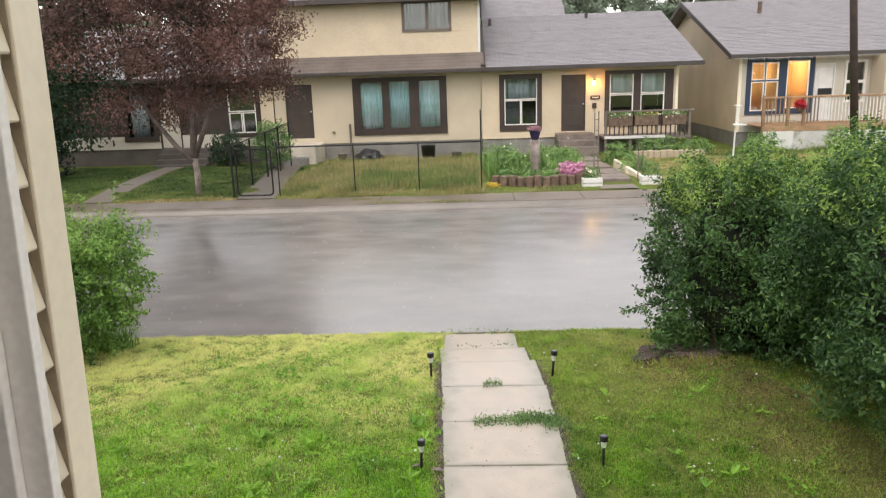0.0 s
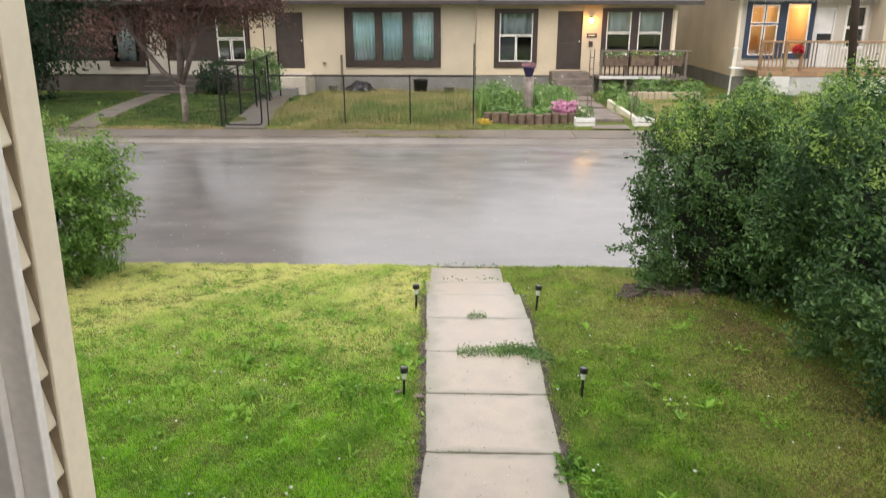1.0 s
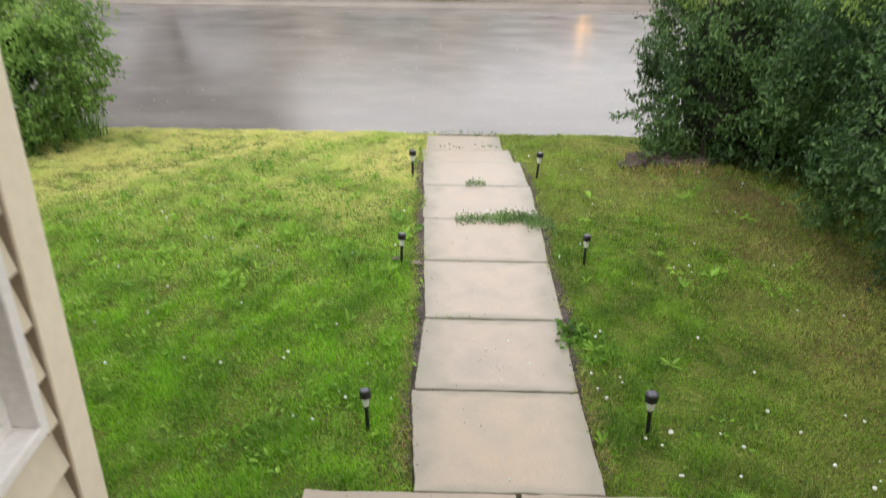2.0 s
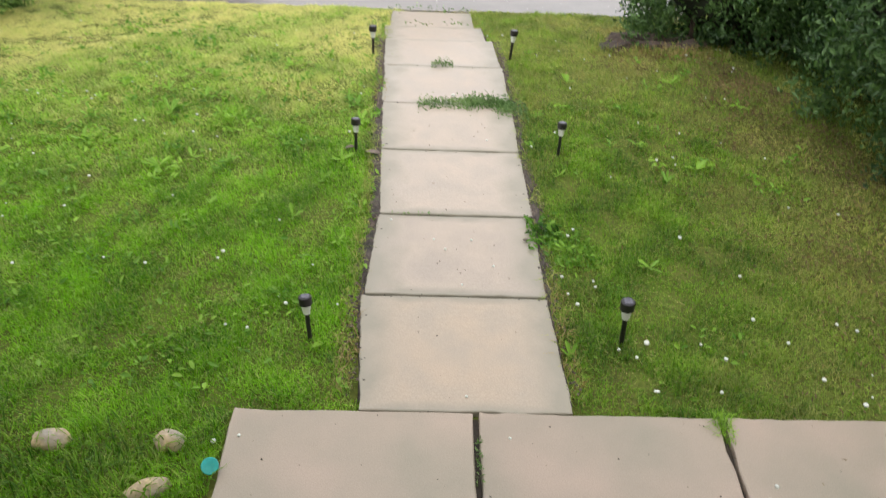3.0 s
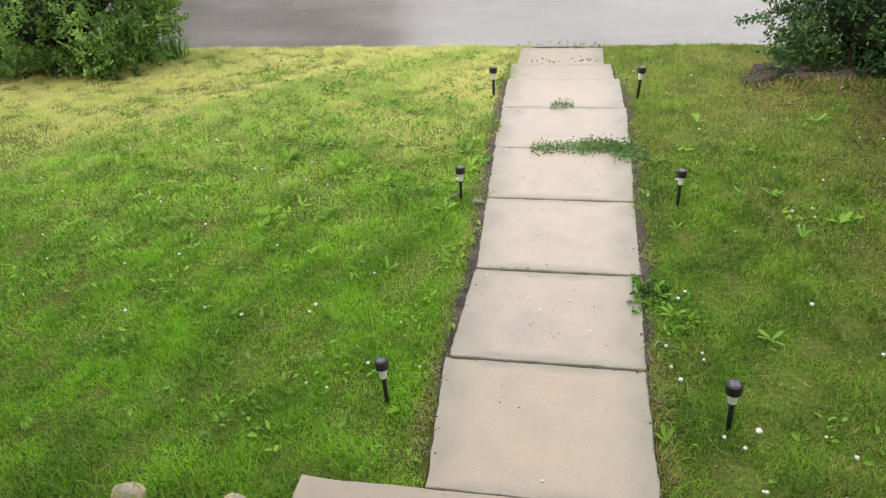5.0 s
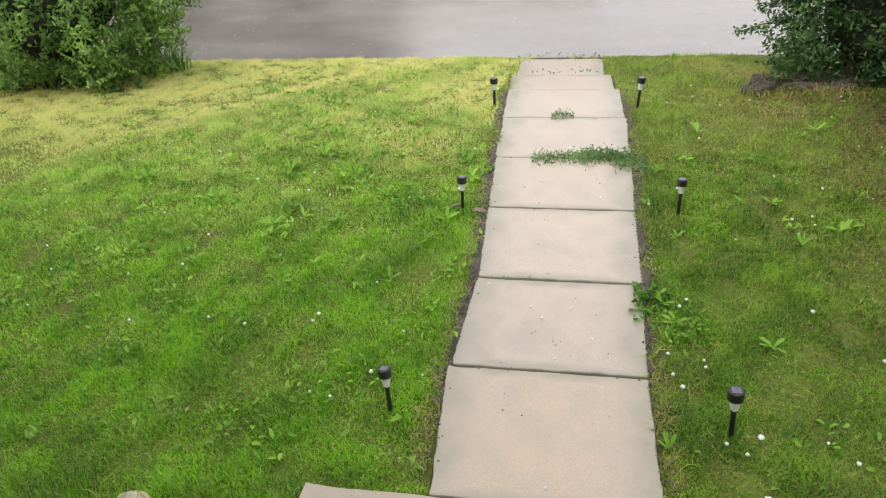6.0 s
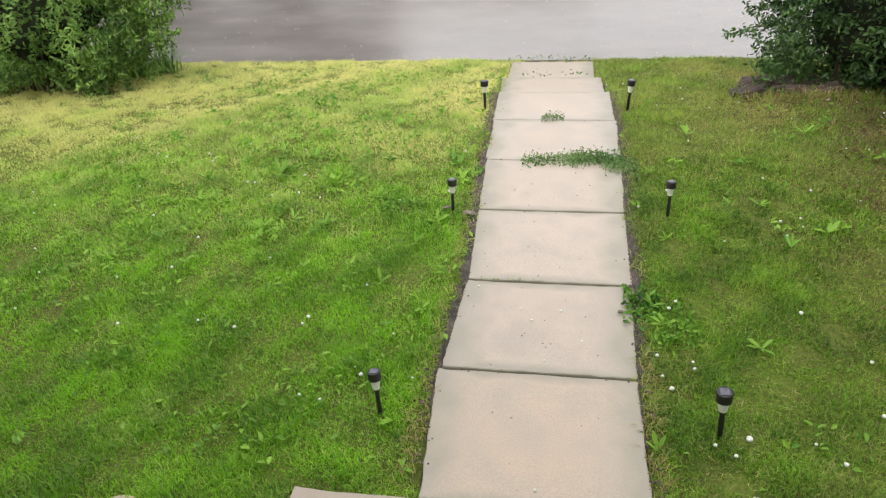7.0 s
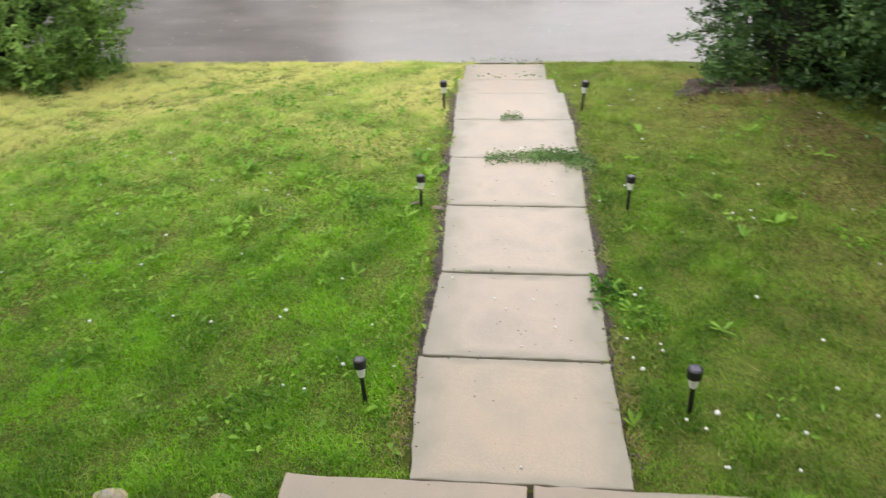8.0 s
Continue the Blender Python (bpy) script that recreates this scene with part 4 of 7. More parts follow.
for _ in range(420):
    hx, hy = float(RNG.uniform(-6, 6)), KERB_NEAR + 0.4 + 7.4 * float(RNG.uniform(0, 1)) ** 1.6
    r = float(RNG.uniform(0.003, 0.007))
    hz = ROAD_Z + 0.07 * (1 - ((hy - 11.73) / 4.07) ** 2) + 0.004
    o = len(rh_v)
    rh_v += [(hx - r, hy, hz), (hx, hy - r, hz), (hx + r, hy, hz), (hx, hy + r, hz), (hx, hy, hz + r), (hx, hy, hz - r)]
    rh_f += [(o, o + 1, o + 4), (o + 1, o + 2, o + 4), (o + 2, o + 3, o + 4), (o + 3, o, o + 4), (o + 1, o, o + 5), (o + 2, o + 1, o + 5), (o + 3, o + 2, o + 5), (o, o + 3, o + 5)]
tagged(part("road_hail", mesh_of("road_hail", rh_v, rh_f, M_HAIL)), "small white hailstones scattered on the wet road", "hailstones", kind="stuff")
pb = bmesh.new()
bmesh.ops.create_icosphere(pb, subdivisions=2, radius=0.011, matrix=Matrix.Diagonal((1.2, 0.8, 0.55, 1)))
o = part("pebble", pb, M_GREYWOOD)
o.matrix_basis = Matrix.Translation((0.329, 3.463, 0.0))
tagged(o, "small flat grey pebble on the slab", "pebble")
cr_v, cr_f = [], []
for _ in range(300):
    cx, cy = RNG.uniform(-0.7, 1.6), RNG.uniform(2.0, 4.8)
    if cy > 2.44 and abs(cx) > 0.35:
        continue
    r = RNG.uniform(0.0010, 0.0032)
    o = len(cr_v)
    zt = 0.008 if cy < 3.06 else 0.0
    zt = float(np.interp(cy, [2.4, 2.46, 3.05, 3.1, 4.86, 4.9], [0.005, 0.003, -0.003, -0.011, -0.006, -0.006]))
    cr_v += [(cx - r, cy - r, zt), (cx + r, cy - r * 0.7, zt), (cx + r * 0.8, cy + r, zt), (cx - r, cy + r * 0.6, zt), (cx, cy, zt + r)]
    cr_f += [(o, o + 1, o + 4), (o + 1, o + 2, o + 4), (o + 2, o + 3, o + 4), (o + 3, o, o + 4)]
for _ in range(70):
    k = int(RNG.integers(0, 5))
    (y0, y1, x0, x1, z0, z1), (sa, sb) = PATH_SLABS[k], SKEW[k]
    t = float(RNG.uniform(0, 1))
    off = abs(float(RNG.normal(0, 0.014)))
    side = int(RNG.integers(0, 3))
    cx, cy = ((x0 + sa * (t - 0.5) + off, y0 + (y1 - y0) * t), (x1 + sb * (t - 0.5) - off, y0 + (y1 - y0) * t), (x0 + (x1 - x0) * t, y1 - off * 0.6))[side]
    tt = (cy - y0) / (y1 - y0)
    zt, r = z0 + (z1 - z0) * tt + 0.0005, float(RNG.uniform(0.0015, 0.005))
    o = len(cr_v)
    cr_v += [(cx - r, cy - r, zt), (cx + r, cy - r * 0.7, zt), (cx + r * 0.8, cy + r, zt), (cx - r, cy + r * 0.6, zt), (cx, cy, zt + r * 0.8)]
    cr_f += [(o, o + 1, o + 4), (o + 1, o + 2, o + 4), (o + 2, o + 3, o + 4), (o + 3, o, o + 4)]
tagged(part("soil_crumbs", mesh_of("soil_crumbs", cr_v, cr_f, M_DIRT)), "dark crumbs of soil scattered on the slabs", "soil", kind="stuff")
cr_v, cr_f = [], []
for _ in range(6500):
    side = -1 if RNG.uniform() < 0.55 else 1
    cy = float(RNG.uniform(2.5, 6.5))
    k = min(range(8), key=lambda i: abs((PATH_SLABS[i][0] + PATH_SLABS[i][1]) / 2 - cy))
    (y0, y1, x0, x1, z0, z1), (sa, sb) = PATH_SLABS[k], SKEW[k]
    t = (cy - y0) / (y1 - y0) - 0.5
    cx = (x0 + sa * t if side < 0 else x1 + sb * t) + side * max(-0.005, float(RNG.normal(0.017, 0.02)))
    if RNG.uniform() > np.interp(cy, [2.5, 2.9, 3.4, 4.8, 5.4, 6.5], [0.12, 0.2, 1.0, 1.0, 0.55, 0.3]):
        continue
    r = float(RNG.uniform(0.0025, 0.0065))
    zt = max(float(lawn_z(cx, cy)) + 0.012, z0 + (z1 - z0) * (t + 0.5) - 0.004)
    o = len(cr_v)
    cr_v += [(cx - r, cy - r, zt), (cx + r, cy - r * 0.7, zt), (cx + r * 0.8, cy + r, zt), (cx - r, cy + r * 0.6, zt), (cx, cy, zt + r)]
    cr_f += [(o, o + 1, o + 4), (o + 1, o + 2, o + 4), (o + 2, o + 3, o + 4), (o + 3, o, o + 4)]
tagged(part("mulch_bits", mesh_of("mulch_bits", cr_v, cr_f, M_CRUMB)), "grey-brown bits of mulch and grit along the path edges", "soil", kind="stuff")


def dead_leaf(x, y, turn, size):
    vs = [(-size, 0, 0), (-size * 0.3, size * 0.4, 0.012), (size * 0.5, size * 0.3, 0.016), (size, 0, 0.004), (size * 0.4, -size * 0.35, 0.012), (-size * 0.4, -size * 0.35, 0.01), (0, 0, 0.002)]
    fs = [(i, (i + 1) % 6, 6) for i in range(6)]
    o = part("dead_leaf", mesh_of("dead_leaf", vs, fs, M_GREYWOOD))
    o.matrix_basis = pose(x, y, float(lawn_z(x, y)) + 0.03, 0, 0, turn)
    tagged(o, "curled grey dead leaf beside the path", "leaf")


dead_leaf(-0.42, 4.22, -20, 0.045)
dead_leaf(-0.55, 4.27, 15, 0.03)

# ---- garden stones, plastic disc, rotten stump ----


def stone(at, size, turn, label):
    b = bmesh.new()
    bmesh.ops.create_icosphere(b, subdivisions=3, radius=1)
    for v in b.verts:
        d = 1 + 0.16 * noise.noise(v.co * 1.7 + Vector(at) * 5) + 0.05 * noise.noise(v.co * 5)
        v.co = Vector((v.co.x * size[0], v.co.y * size[1], v.co.z * size[2])) * d
    for f in b.faces:
        f.smooth = True
    o = part("garden_stone", b, M_STONE)
    o.matrix_basis = pose(at[0], at[1], at[2], 0, 0, turn)
    tagged(o, label, "stone", "stones beside the patio")


stone((-1.32, 2.29, -0.008), (0.062, 0.04, 0.04), 5, "pale speckled garden stone sunk in grass")
stone((-0.94, 2.29, -0.008), (0.052, 0.036, 0.042), -8, "buff yellow garden stone sunk in grass")
stone((-0.955, 2.11, -0.012), (0.07, 0.032, 0.038), 24, "brown garden stone half hidden by long grass")
disc = thing("plastic_lid", (-0.775, 2.17, 0.03), "turquoise round plastic lid tilted against the patio slab", "lid")
dv, df = lathe([(0.0, 0.0), (0.024, 0.0), (0.027, 0.003), (0.027, 0.008), (0.024, 0.010), (0.0, 0.009)], 20)
dm = part("disc", mesh_of("disc", dv, df, M_TEAL), None, disc)
dm.matrix_basis = pose(-0.775, 2.17, 0.03, 38, 0, 12)

stump = thing("rotten_stump", (1.6, 6.35, -0.13), "dark rotten tree stump broken flat in the lawn", "stump")
for k, (sx, sy, lx, ly, lz, tn) in enumerate(((-0.30, -0.10, 0.17, 0.09, 0.09, 10), (-0.12, 0.10, 0.26, 0.10, 0.10, -6), (0.16, 0.12, 0.24, 0.09, 0.08, 4), (0.33, 0.0, 0.20, 0.10, 0.06, 20), (-0.2, 0.0, 0.2, 0.1, 0.07, 30), (0.05, -0.02, 0.22, 0.08, 0.05, -12))):
    b = bmesh.new()
    bmesh.ops.create_icosphere(b, subdivisions=3, radius=1)
    for v in b.verts:
        d = 1 + 0.22 * noise.noise(v.co * 2.1 + Vector((k * 3.1, 0, 0))) + 0.14 * noise.noise(v.co * 6)
        v.co = Vector((v.co.x * lx * 0.82 * d, v.co.y * ly * d * 0.7, max(-0.3, min(0.5, v.co.z)) * lz * d * 0.8 + 0.03 * noise.noise(Vector((v.co.x * 3, v.co.y * 11, v.co.z * 5)) + Vector((k, 0, 0)))))
    s = part("wood_chunk", b, M_STUMP, stump)
    s.matrix_basis = pose(1.6 + sx, 6.35 + sy, -0.145, 0, 0, tn)
k = 480
px, py = RNG.normal(1.72, 0.24, k), RNG.normal(6.2, 0.1, k)
tagged(part("dead_grass", blades("dead_grass", px, py, lawn_z(px, py), 0.08, 0.005, M_STRAW, None, 1.0)), "brown dead grass round the rotten stump", "grass", kind="stuff")

# ---- solar path lights ----


def solar_light():
    o = thing("solar_path_light", (0, 0, 0), "small black solar path light with frosted lens on a stake", "garden light", "path lights")
    v, f = lathe([(0.0085, -0.05), (0.0085, 0.092), (0.0115, 0.094), (0.0115, 0.100)], 12)
    part("stake", mesh_of("stake", v, f, M_BLACK), None, o)
    v, f = lathe([(0.0125, 0.100), (0.0135, 0.104), (0.0185, 0.139), (0.019, 0.142)], 20)
    part("lens", mesh_of("lens", v, f, M_LENS), None, o, "frosted clear plastic lens")
    v, f = lathe([(0.019, 0.1415), (0.0235, 0.1415), (0.0245, 0.1425), (0.0245, 0.172), (0.0235, 0.1745), (0.0215, 0.1755), (0.0, 0.1757)], 28)
    cap = part("cap", mesh_of("cap", v, f, M_BLACK), None, o, "glossy black round cap")
    b = box(-0.0145, 0.0145, -0.0145, 0.0145, 0.1755, 0.1772, 0.001)
    part("solar_panel", b, M_SOLAR, cap, "small violet-grey solar cell")
    return o


lamp = solar_light()
LIGHTS = [(-0.559, 2.80, -8, -3, 1.0), (0.643, 2.818, 0, -3, 1.12), (-0.516, 4.268, -6, 1, 1.0), (0.587, 4.29, -5, 1, 1.0), (-0.540, 5.87, -3, 0, 1.12), (0.455, 5.88, -3, 4, 1.12)]
for i, (lx, ly, ax, ay, sc) in enumerate(LIGHTS):
    m = pose(lx, ly, float(lawn_z(lx, ly)) + 0.025, ax, ay, 0)
    if i:
        c = copy_thing(lamp, m)
        c.scale = (sc, sc, sc)
    else:
        lamp.matrix_basis = m

# ---- clipped hedges ----


def hedge(name, label, centre, half, count, inner, seed, tips, power=3.2, leaf=0.041, material=None):
    """A rounded clipped mass: twigs inside, leaves through its outer layer, pale young shoots on top."""
    c, h = np.array(centre), np.array(half)
    o = thing(name, (centre[0], centre[1], float(lawn_z(centre[0], centre[1]))), label, "hedge")

    def shell(n, lo, hi):
        out, got = [], 0
        while got < n:
            p = RNG.uniform(-1.15, 1.15, (n, 3))
            w = c + p * h
            bumpy = 0.15 * wavy(w[:, 0] * 1.6, w[:, 1] * 1.6 + w[:, 2] * 0.9, 2.1, seed) + 0.16 * wavy(w[:, 0] * 3 + w[:, 2] * 1.5, w[:, 1] * 3.4 - w[:, 2] * 2.5, 2.0, seed + 1) - 0.07
            bumpy = bumpy - 0.13 * np.exp(-(np.sin(2.1 * (w[:, 0] - 0.9 * w[:, 1]) + seed + 0.35 * np.sin(2.3 * w[:, 2])) / 0.24) ** 2)
            f = np.sum(np.abs(p) ** power, axis=1) ** (1 / power) - bumpy
            ok = (f > lo) & (f < hi) & (w[:, 2] > lawn_z(w[:, 0], w[:, 1]) + 0.02)
            grad = np.sign(p) * np.abs(p) ** (power - 1) / h
            out.append((w[ok], unit(grad[ok])))
            got += ok.sum()
        return np.concatenate([a for a, _ in out])[:n], np.concatenate([b for _, b in out])[:n]

    # leaves grow in sprigs, so that dark gaps stay between them
    per = 16
    ps, ns = shell(count // per, 0.86, 1.0)
    out = np.repeat(unit(ns + RNG.normal(0, 0.45, ns.shape) + np.array([0, 0, 0.35])), per, axis=0)
    p1 = np.repeat(ps, per, axis=0) + out * RNG.uniform(-0.05, 0.07, (len(out), 1)) + RNG.normal(0, 0.026, out.shape)
    n1 = 0.5 * np.repeat(ns, per, axis=0) + 0.5 * out
    p2, n2 = shell(inner, 0.70, 0.92)
    tagged(part("foliage", leaves("foliage", np.concatenate([p1, p2]), np.concatenate([n1, n2]) + np.array([0, 0, 0.3]), leaf, leaf * 0.44, material or M_HEDGE, 0.8), None, o), kind="stuff")
    p3, n3 = shell(tips, 0.97, 1.07)
    up = n3[:, 2] > -0.2
    keep = RNG.uniform(0, 1, len(p3)) < np.where(n3[:, 2] > 0.45, 0.95, 0.01)
    p3, n3 = p3[keep], n3[keep]
    tagged(part("young_growth", leaves("young_growth", p3, n3 + np.array([0, 0, 0.5]), 0.032, 0.012, M_HEDGETIP, 0.7, 0.25, 0.5), None, o), kind="stuff")
    # sprigs that stand out of the clipped face
    ps, ns = shell(int(count / 160), 0.97, 1.03)
    q = np.repeat(ps, 14, axis=0) + np.repeat(unit(ns + RNG.normal(0, 0.35, ns.shape) + np.array([0, 0, 0.5])), 14, axis=0) * np.tile(np.linspace(0, 0.15, 14), len(ps))[:, None] + RNG.normal(0, 0.014, (len(ps) * 14, 3))
    tagged(part("sprig_growth", leaves("sprig_growth", q, np.repeat(ns, 14, axis=0) + np.array([0, 0, 0.5]), leaf, leaf * 0.44, material or M_HEDGE, 0.8), None, o), kind="stuff")
    twigs = []
    for _ in range(60):
        a, b = RNG.uniform(-0.5, 0.5), RNG.uniform(-0.45, 0.45)
        base = Vector((c[0] + a * h[0] * 0.9, c[1] + b * h[1] * 0.9, 0))
        base.z = float(lawn_z(base.x, base.y)) - 0.03
        q = base + Vector((RNG.normal(0, 0.08), RNG.normal(0, 0.06), h[2] * 1.0))
        r = Vector((c[0] + a * h[0] + RNG.normal(0, 0.1), c[1] + b * h[1] + RNG.normal(0, 0.08), c[2] + h[2] * 0.7))
        twigs.append(bendy([base, q, r], [0.014, 0.009, 0.003], 5))
    v, f = join(twigs)
    tagged(part("stem_growth", mesh_of("stem_growth", v, f, M_TWIG), None, o), kind="stuff")
    # solid core added so the gaps between sprigs show painted shade
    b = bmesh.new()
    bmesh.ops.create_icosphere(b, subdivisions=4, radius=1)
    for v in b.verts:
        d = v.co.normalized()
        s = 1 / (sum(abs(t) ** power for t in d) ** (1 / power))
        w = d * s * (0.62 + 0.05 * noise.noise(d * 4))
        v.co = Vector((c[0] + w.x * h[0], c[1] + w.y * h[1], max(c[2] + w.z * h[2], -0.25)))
    part("dark_core", b, M_HEDGECORE, o)
    return o


hedge("hedge", "large clipped green hedge with pale young shoots on top", (3.75, 4.85, 0.73), (1.68, 2.5, 1.03), 98000, 24000, 0.3, 60000, 3.2, 0.042)
hedge("hedge", "clipped green hedge end bulging toward the lawn near the road", (2.38, 6.72, 0.52), (0.95, 0.58, 0.97), 34000, 8000, 1.7, 22000, 3.3, 0.040)
hedge("hedge", "rounded clipped green hedge at the lawn edge", (-4.9, 6.62, 0.56), (1.70, 0.66, 0.86), 32000, 8000, 2.9, 14000, 2.2, 0.047, M_LILAC)
for lx, ly, lr in ((-3.95, 6.95, 0.16), (-3.75, 7.1, 0.12), (-4.2, 6.75, 0.14)):
    n = 110
    x, y = RNG.normal(lx, lr * 0.5, n), RNG.normal(ly, lr * 0.5, n)
    tagged(part("long_leaves", blades("long_leaves", x, y, lawn_z(x, y) - 0.01, 0.30, 0.016, M_LILAC, None, 0.9)), "long arching green leaves at the hedge foot", "plant", kind="stuff")
# loose sprays at the road end of the big hedge
for base, tip in (((1.62, 6.9, 0.15), (1.22, 6.95, 0.06)), ((1.65, 6.8, 0.35), (1.33, 6.85, 0.28)), ((1.6, 6.95, 0.5), (1.42, 7.0, 0.62))):
    spray = thing("hedge_spray", base, "loose leafy twig sticking out of the hedge", "twig", "loose hedge twigs")
    b0, t0 = Vector(base), Vector(tip)
    v, f = bendy([b0, (b0 + t0) / 2 + Vector((0, 0, 0.03)), t0], [0.005, 0.004, 0.002], 5)
    part("twig", mesh_of("twig", v, f, M_TWIG), None, spray)
    k = 90
    t = RNG.uniform(0, 1, (k, 1))
    p = np.array(b0) * (1 - t) + np.array(t0) * t + RNG.normal(0, 0.025, (k, 3))
    tagged(part("foliage", leaves("foliage", p, np.tile([0, -0.3, 1.0], (k, 1)), 0.04, 0.022, M_HEDGE, 0.6), None, spray), kind="stuff")

# ---- own house: side wall with window, corner post, back wall, porch ----
WALL_X, CORNER_Y = -0.894, 1.434
wall = thing("wall_side", (WALL_X, 0, 0), "cream lap-sided house wall beside the porch", "wall", kind="structure")
WIN = (0.0, 1.322, 1.28, 2.75)
for y0, y1, z0, z1 in ((-1.6, WIN[0], -0.1, 3.2), (WIN[0], WIN[1], -0.1, WIN[2]), (WIN[0], WIN[1], WIN[3], 3.2), (WIN[1], CORNER_Y - 0.005, -0.1, 3.2)):
    part("wall_core", box(WALL_X - 0.16, WALL_X - 0.012, y0, y1, z0, z1), M_CREAM, wall)
part("wall_core", box(WALL_X - 4.0, WALL_X - 0.16, CORNER_Y - 0.16, CORNER_Y - 0.03, -0.1, 3.2), M_CREAM, wall)
COURSE = 0.1016


def board(y0, y1, z):
    """One lap of siding, thin at the top and thick at its lower edge."""
    x0 = WALL_X - 0.012
    vs = []
    for y in (y0, y1):
        vs += [(x0, y, z), (x0 + 0.022, y, z), (x0 + 0.024, y, z + 0.004), (x0 + 0.0225, y, z + 0.012), (x0 + 0.002, y, z + COURSE + 0.004), (x0, y, z + COURSE + 0.004)]
    fs = [(k, (k + 1) % 6, 6 + (k + 1) % 6, 6 + k) for k in range(6)] + [(5, 4, 3, 2, 1, 0), (6, 7, 8, 9, 10, 11)]
    part("siding_board", mesh_of("siding_board", vs, fs, M_CREAM), None, wall)


z = -0.05
while z < 3.15:
    zc = z + COURSE / 2
    if WIN[2] - 0.06 < zc < WIN[3] + 0.05:
        board(WIN[1] - 0.004, CORNER_Y - 0.084, z)
        board(-1.6, WIN[0] + 0.004, z)
    else:
        board(-1.6, CORNER_Y - 0.084, z)
    z += COURSE
post = box(WALL_X - 0.05, WALL_X + 0.018, CORNER_Y - 0.080, CORNER_Y, -0.1, 3.2, 0.003)
# added strip that paints the shade between siding laps and post
part("shade_strip", box(WALL_X - 0.03, WALL_X + 0.0125, CORNER_Y - 0.0835, CORNER_Y - 0.0805, -0.1, 3.19), M_POSTSHADE, wall, "thin strip coloured as the shade beside the corner post")
corner = tagged(part("corner_trim", post, M_CREAMTRIM), "cream corner post at the end of the siding", "trim", kind="structure")
window_1 = thing("window_1", (WALL_X, 0.6, 1.9), "white vinyl casement window in the cream wall", "window", kind="structure")


def frame_ring(name, x0, x1, y0, y1, z0, z1, w, parent, material=None):
    """Four mitred sides of a window frame in a wall that runs along y."""
    for a, b, c_, d in ((y0, y1, z0, z0 + w), (y0, y1, z1 - w, z1), (y0, y0 + w, z0 + w, z1 - w), (y1 - w, y1, z0 + w, z1 - w)):
        part(name, box(x0, x1, a, b, c_, d, 0.003), material or M_OWNFRAME, parent)


frame_ring("window_frame", WALL_X - 0.10, WALL_X + 0.014, WIN[0], WIN[1], WIN[2], WIN[3], 0.026, window_1)
frame_ring("sash_rail", WALL_X - 0.10, WALL_X - 0.030, WIN[0] + 0.027, WIN[1] - 0.027, WIN[2] + 0.027, WIN[3] - 0.027, 0.024, window_1)
frame_ring("glazing_bead", WALL_X - 0.10, WALL_X - 0.066, WIN[0] + 0.052, WIN[1] - 0.052, WIN[2] + 0.052, WIN[3] - 0.052, 0.010, window_1)
pane = part("pane", box(WALL_X - 0.080, WALL_X - 0.075, WIN[0] + 0.06, WIN[1] - 0.06, WIN[2] + 0.06, WIN[3] - 0.06), M_GLASS, window_1)
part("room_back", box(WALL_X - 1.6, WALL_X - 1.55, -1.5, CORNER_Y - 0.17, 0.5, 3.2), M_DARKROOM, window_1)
tip = Matrix.Translation((-0.874, 0, 1.75)) @ Matrix.Rotation(radians(1.5), 4, "Y") @ Matrix.Translation((0.874, 0, -1.75))
for ob in (wall, corner, window_1):
    ob.matrix_basis = tip @ ob.matrix_basis
# unseen; made wide and tall to keep sky off the near lawn
tagged(part("wall_back", box(WALL_X - 0.2, 9.0, -1.75, -1.6, -0.1, 5.3), M_CREAM), "plain cream wall added behind the porch, shading the near lawn", "wall", kind="structure")
# unseen walls and roof added to fill out that tall wall
tagged(part("wall_east", box(8.85, 9.0, -8.0, -1.755, -0.1, 5.3), M_CREAM), "unseen plain cream side wall added to the near house", "wall", kind="structure")
tagged(part("wall_rear", box(-1.09, 9.0, -8.15, -8.005, -0.1, 5.3), M_CREAM), "unseen plain cream rear wall added to the near house", "wall", kind="structure")
tagged(part("wall_inner", box(-1.09, -0.94, -8.0, -1.755, -0.1, 5.3), M_CREAM), "unseen plain cream flank wall added to the near house", "wall", kind="structure")
tagged(part("roof_main", box(-1.4, 9.3, -8.4, -1.45, 5.305, 5.45), M_FASCIA), "unseen plain dark roof added to the near house", "roof", kind="structure")
tagged(part("wall_west", box(-5.1, -4.95, -1.75, 1.4, -0.1, 3.2), M_CREAM), "plain cream end wall of the near house", "wall", kind="structure")
tagged(part("wall_south", box(-5.1, WALL_X - 0.2, -1.75, -1.6, -0.1, 3.2), M_CREAM), "plain cream back wall of the near house", "wall", kind="structure")
tagged(part("roof_slab", box(-5.2, WALL_X - 0.02, -1.8, 1.5, 3.21, 3.40), M_FASCIA), "plain dark roof edge of the near house", "roof", kind="structure")
tagged(part("porch_floor", box(WALL_X, 1.6, -1.6, 1.15, -0.1, 0.75), M_KERB), "plain concrete porch floor", "floor", kind="structure")
# unseen soffit, cut short so the siding stays bright
tagged(part("porch_ceiling", box(WALL_X, 1.7, -1.59, 0.0, 3.2, 3.3), M_GREYWOOD), "plain grey soffit over the porch", "ceiling", kind="structure")

# ---- houses across the road ----
FRONT = 28.4
M_GREYSHEER = mat("grey_green_blind", (0.13, 0.145, 0.13), 0.9, 0.1, 3, 60, 0.1)


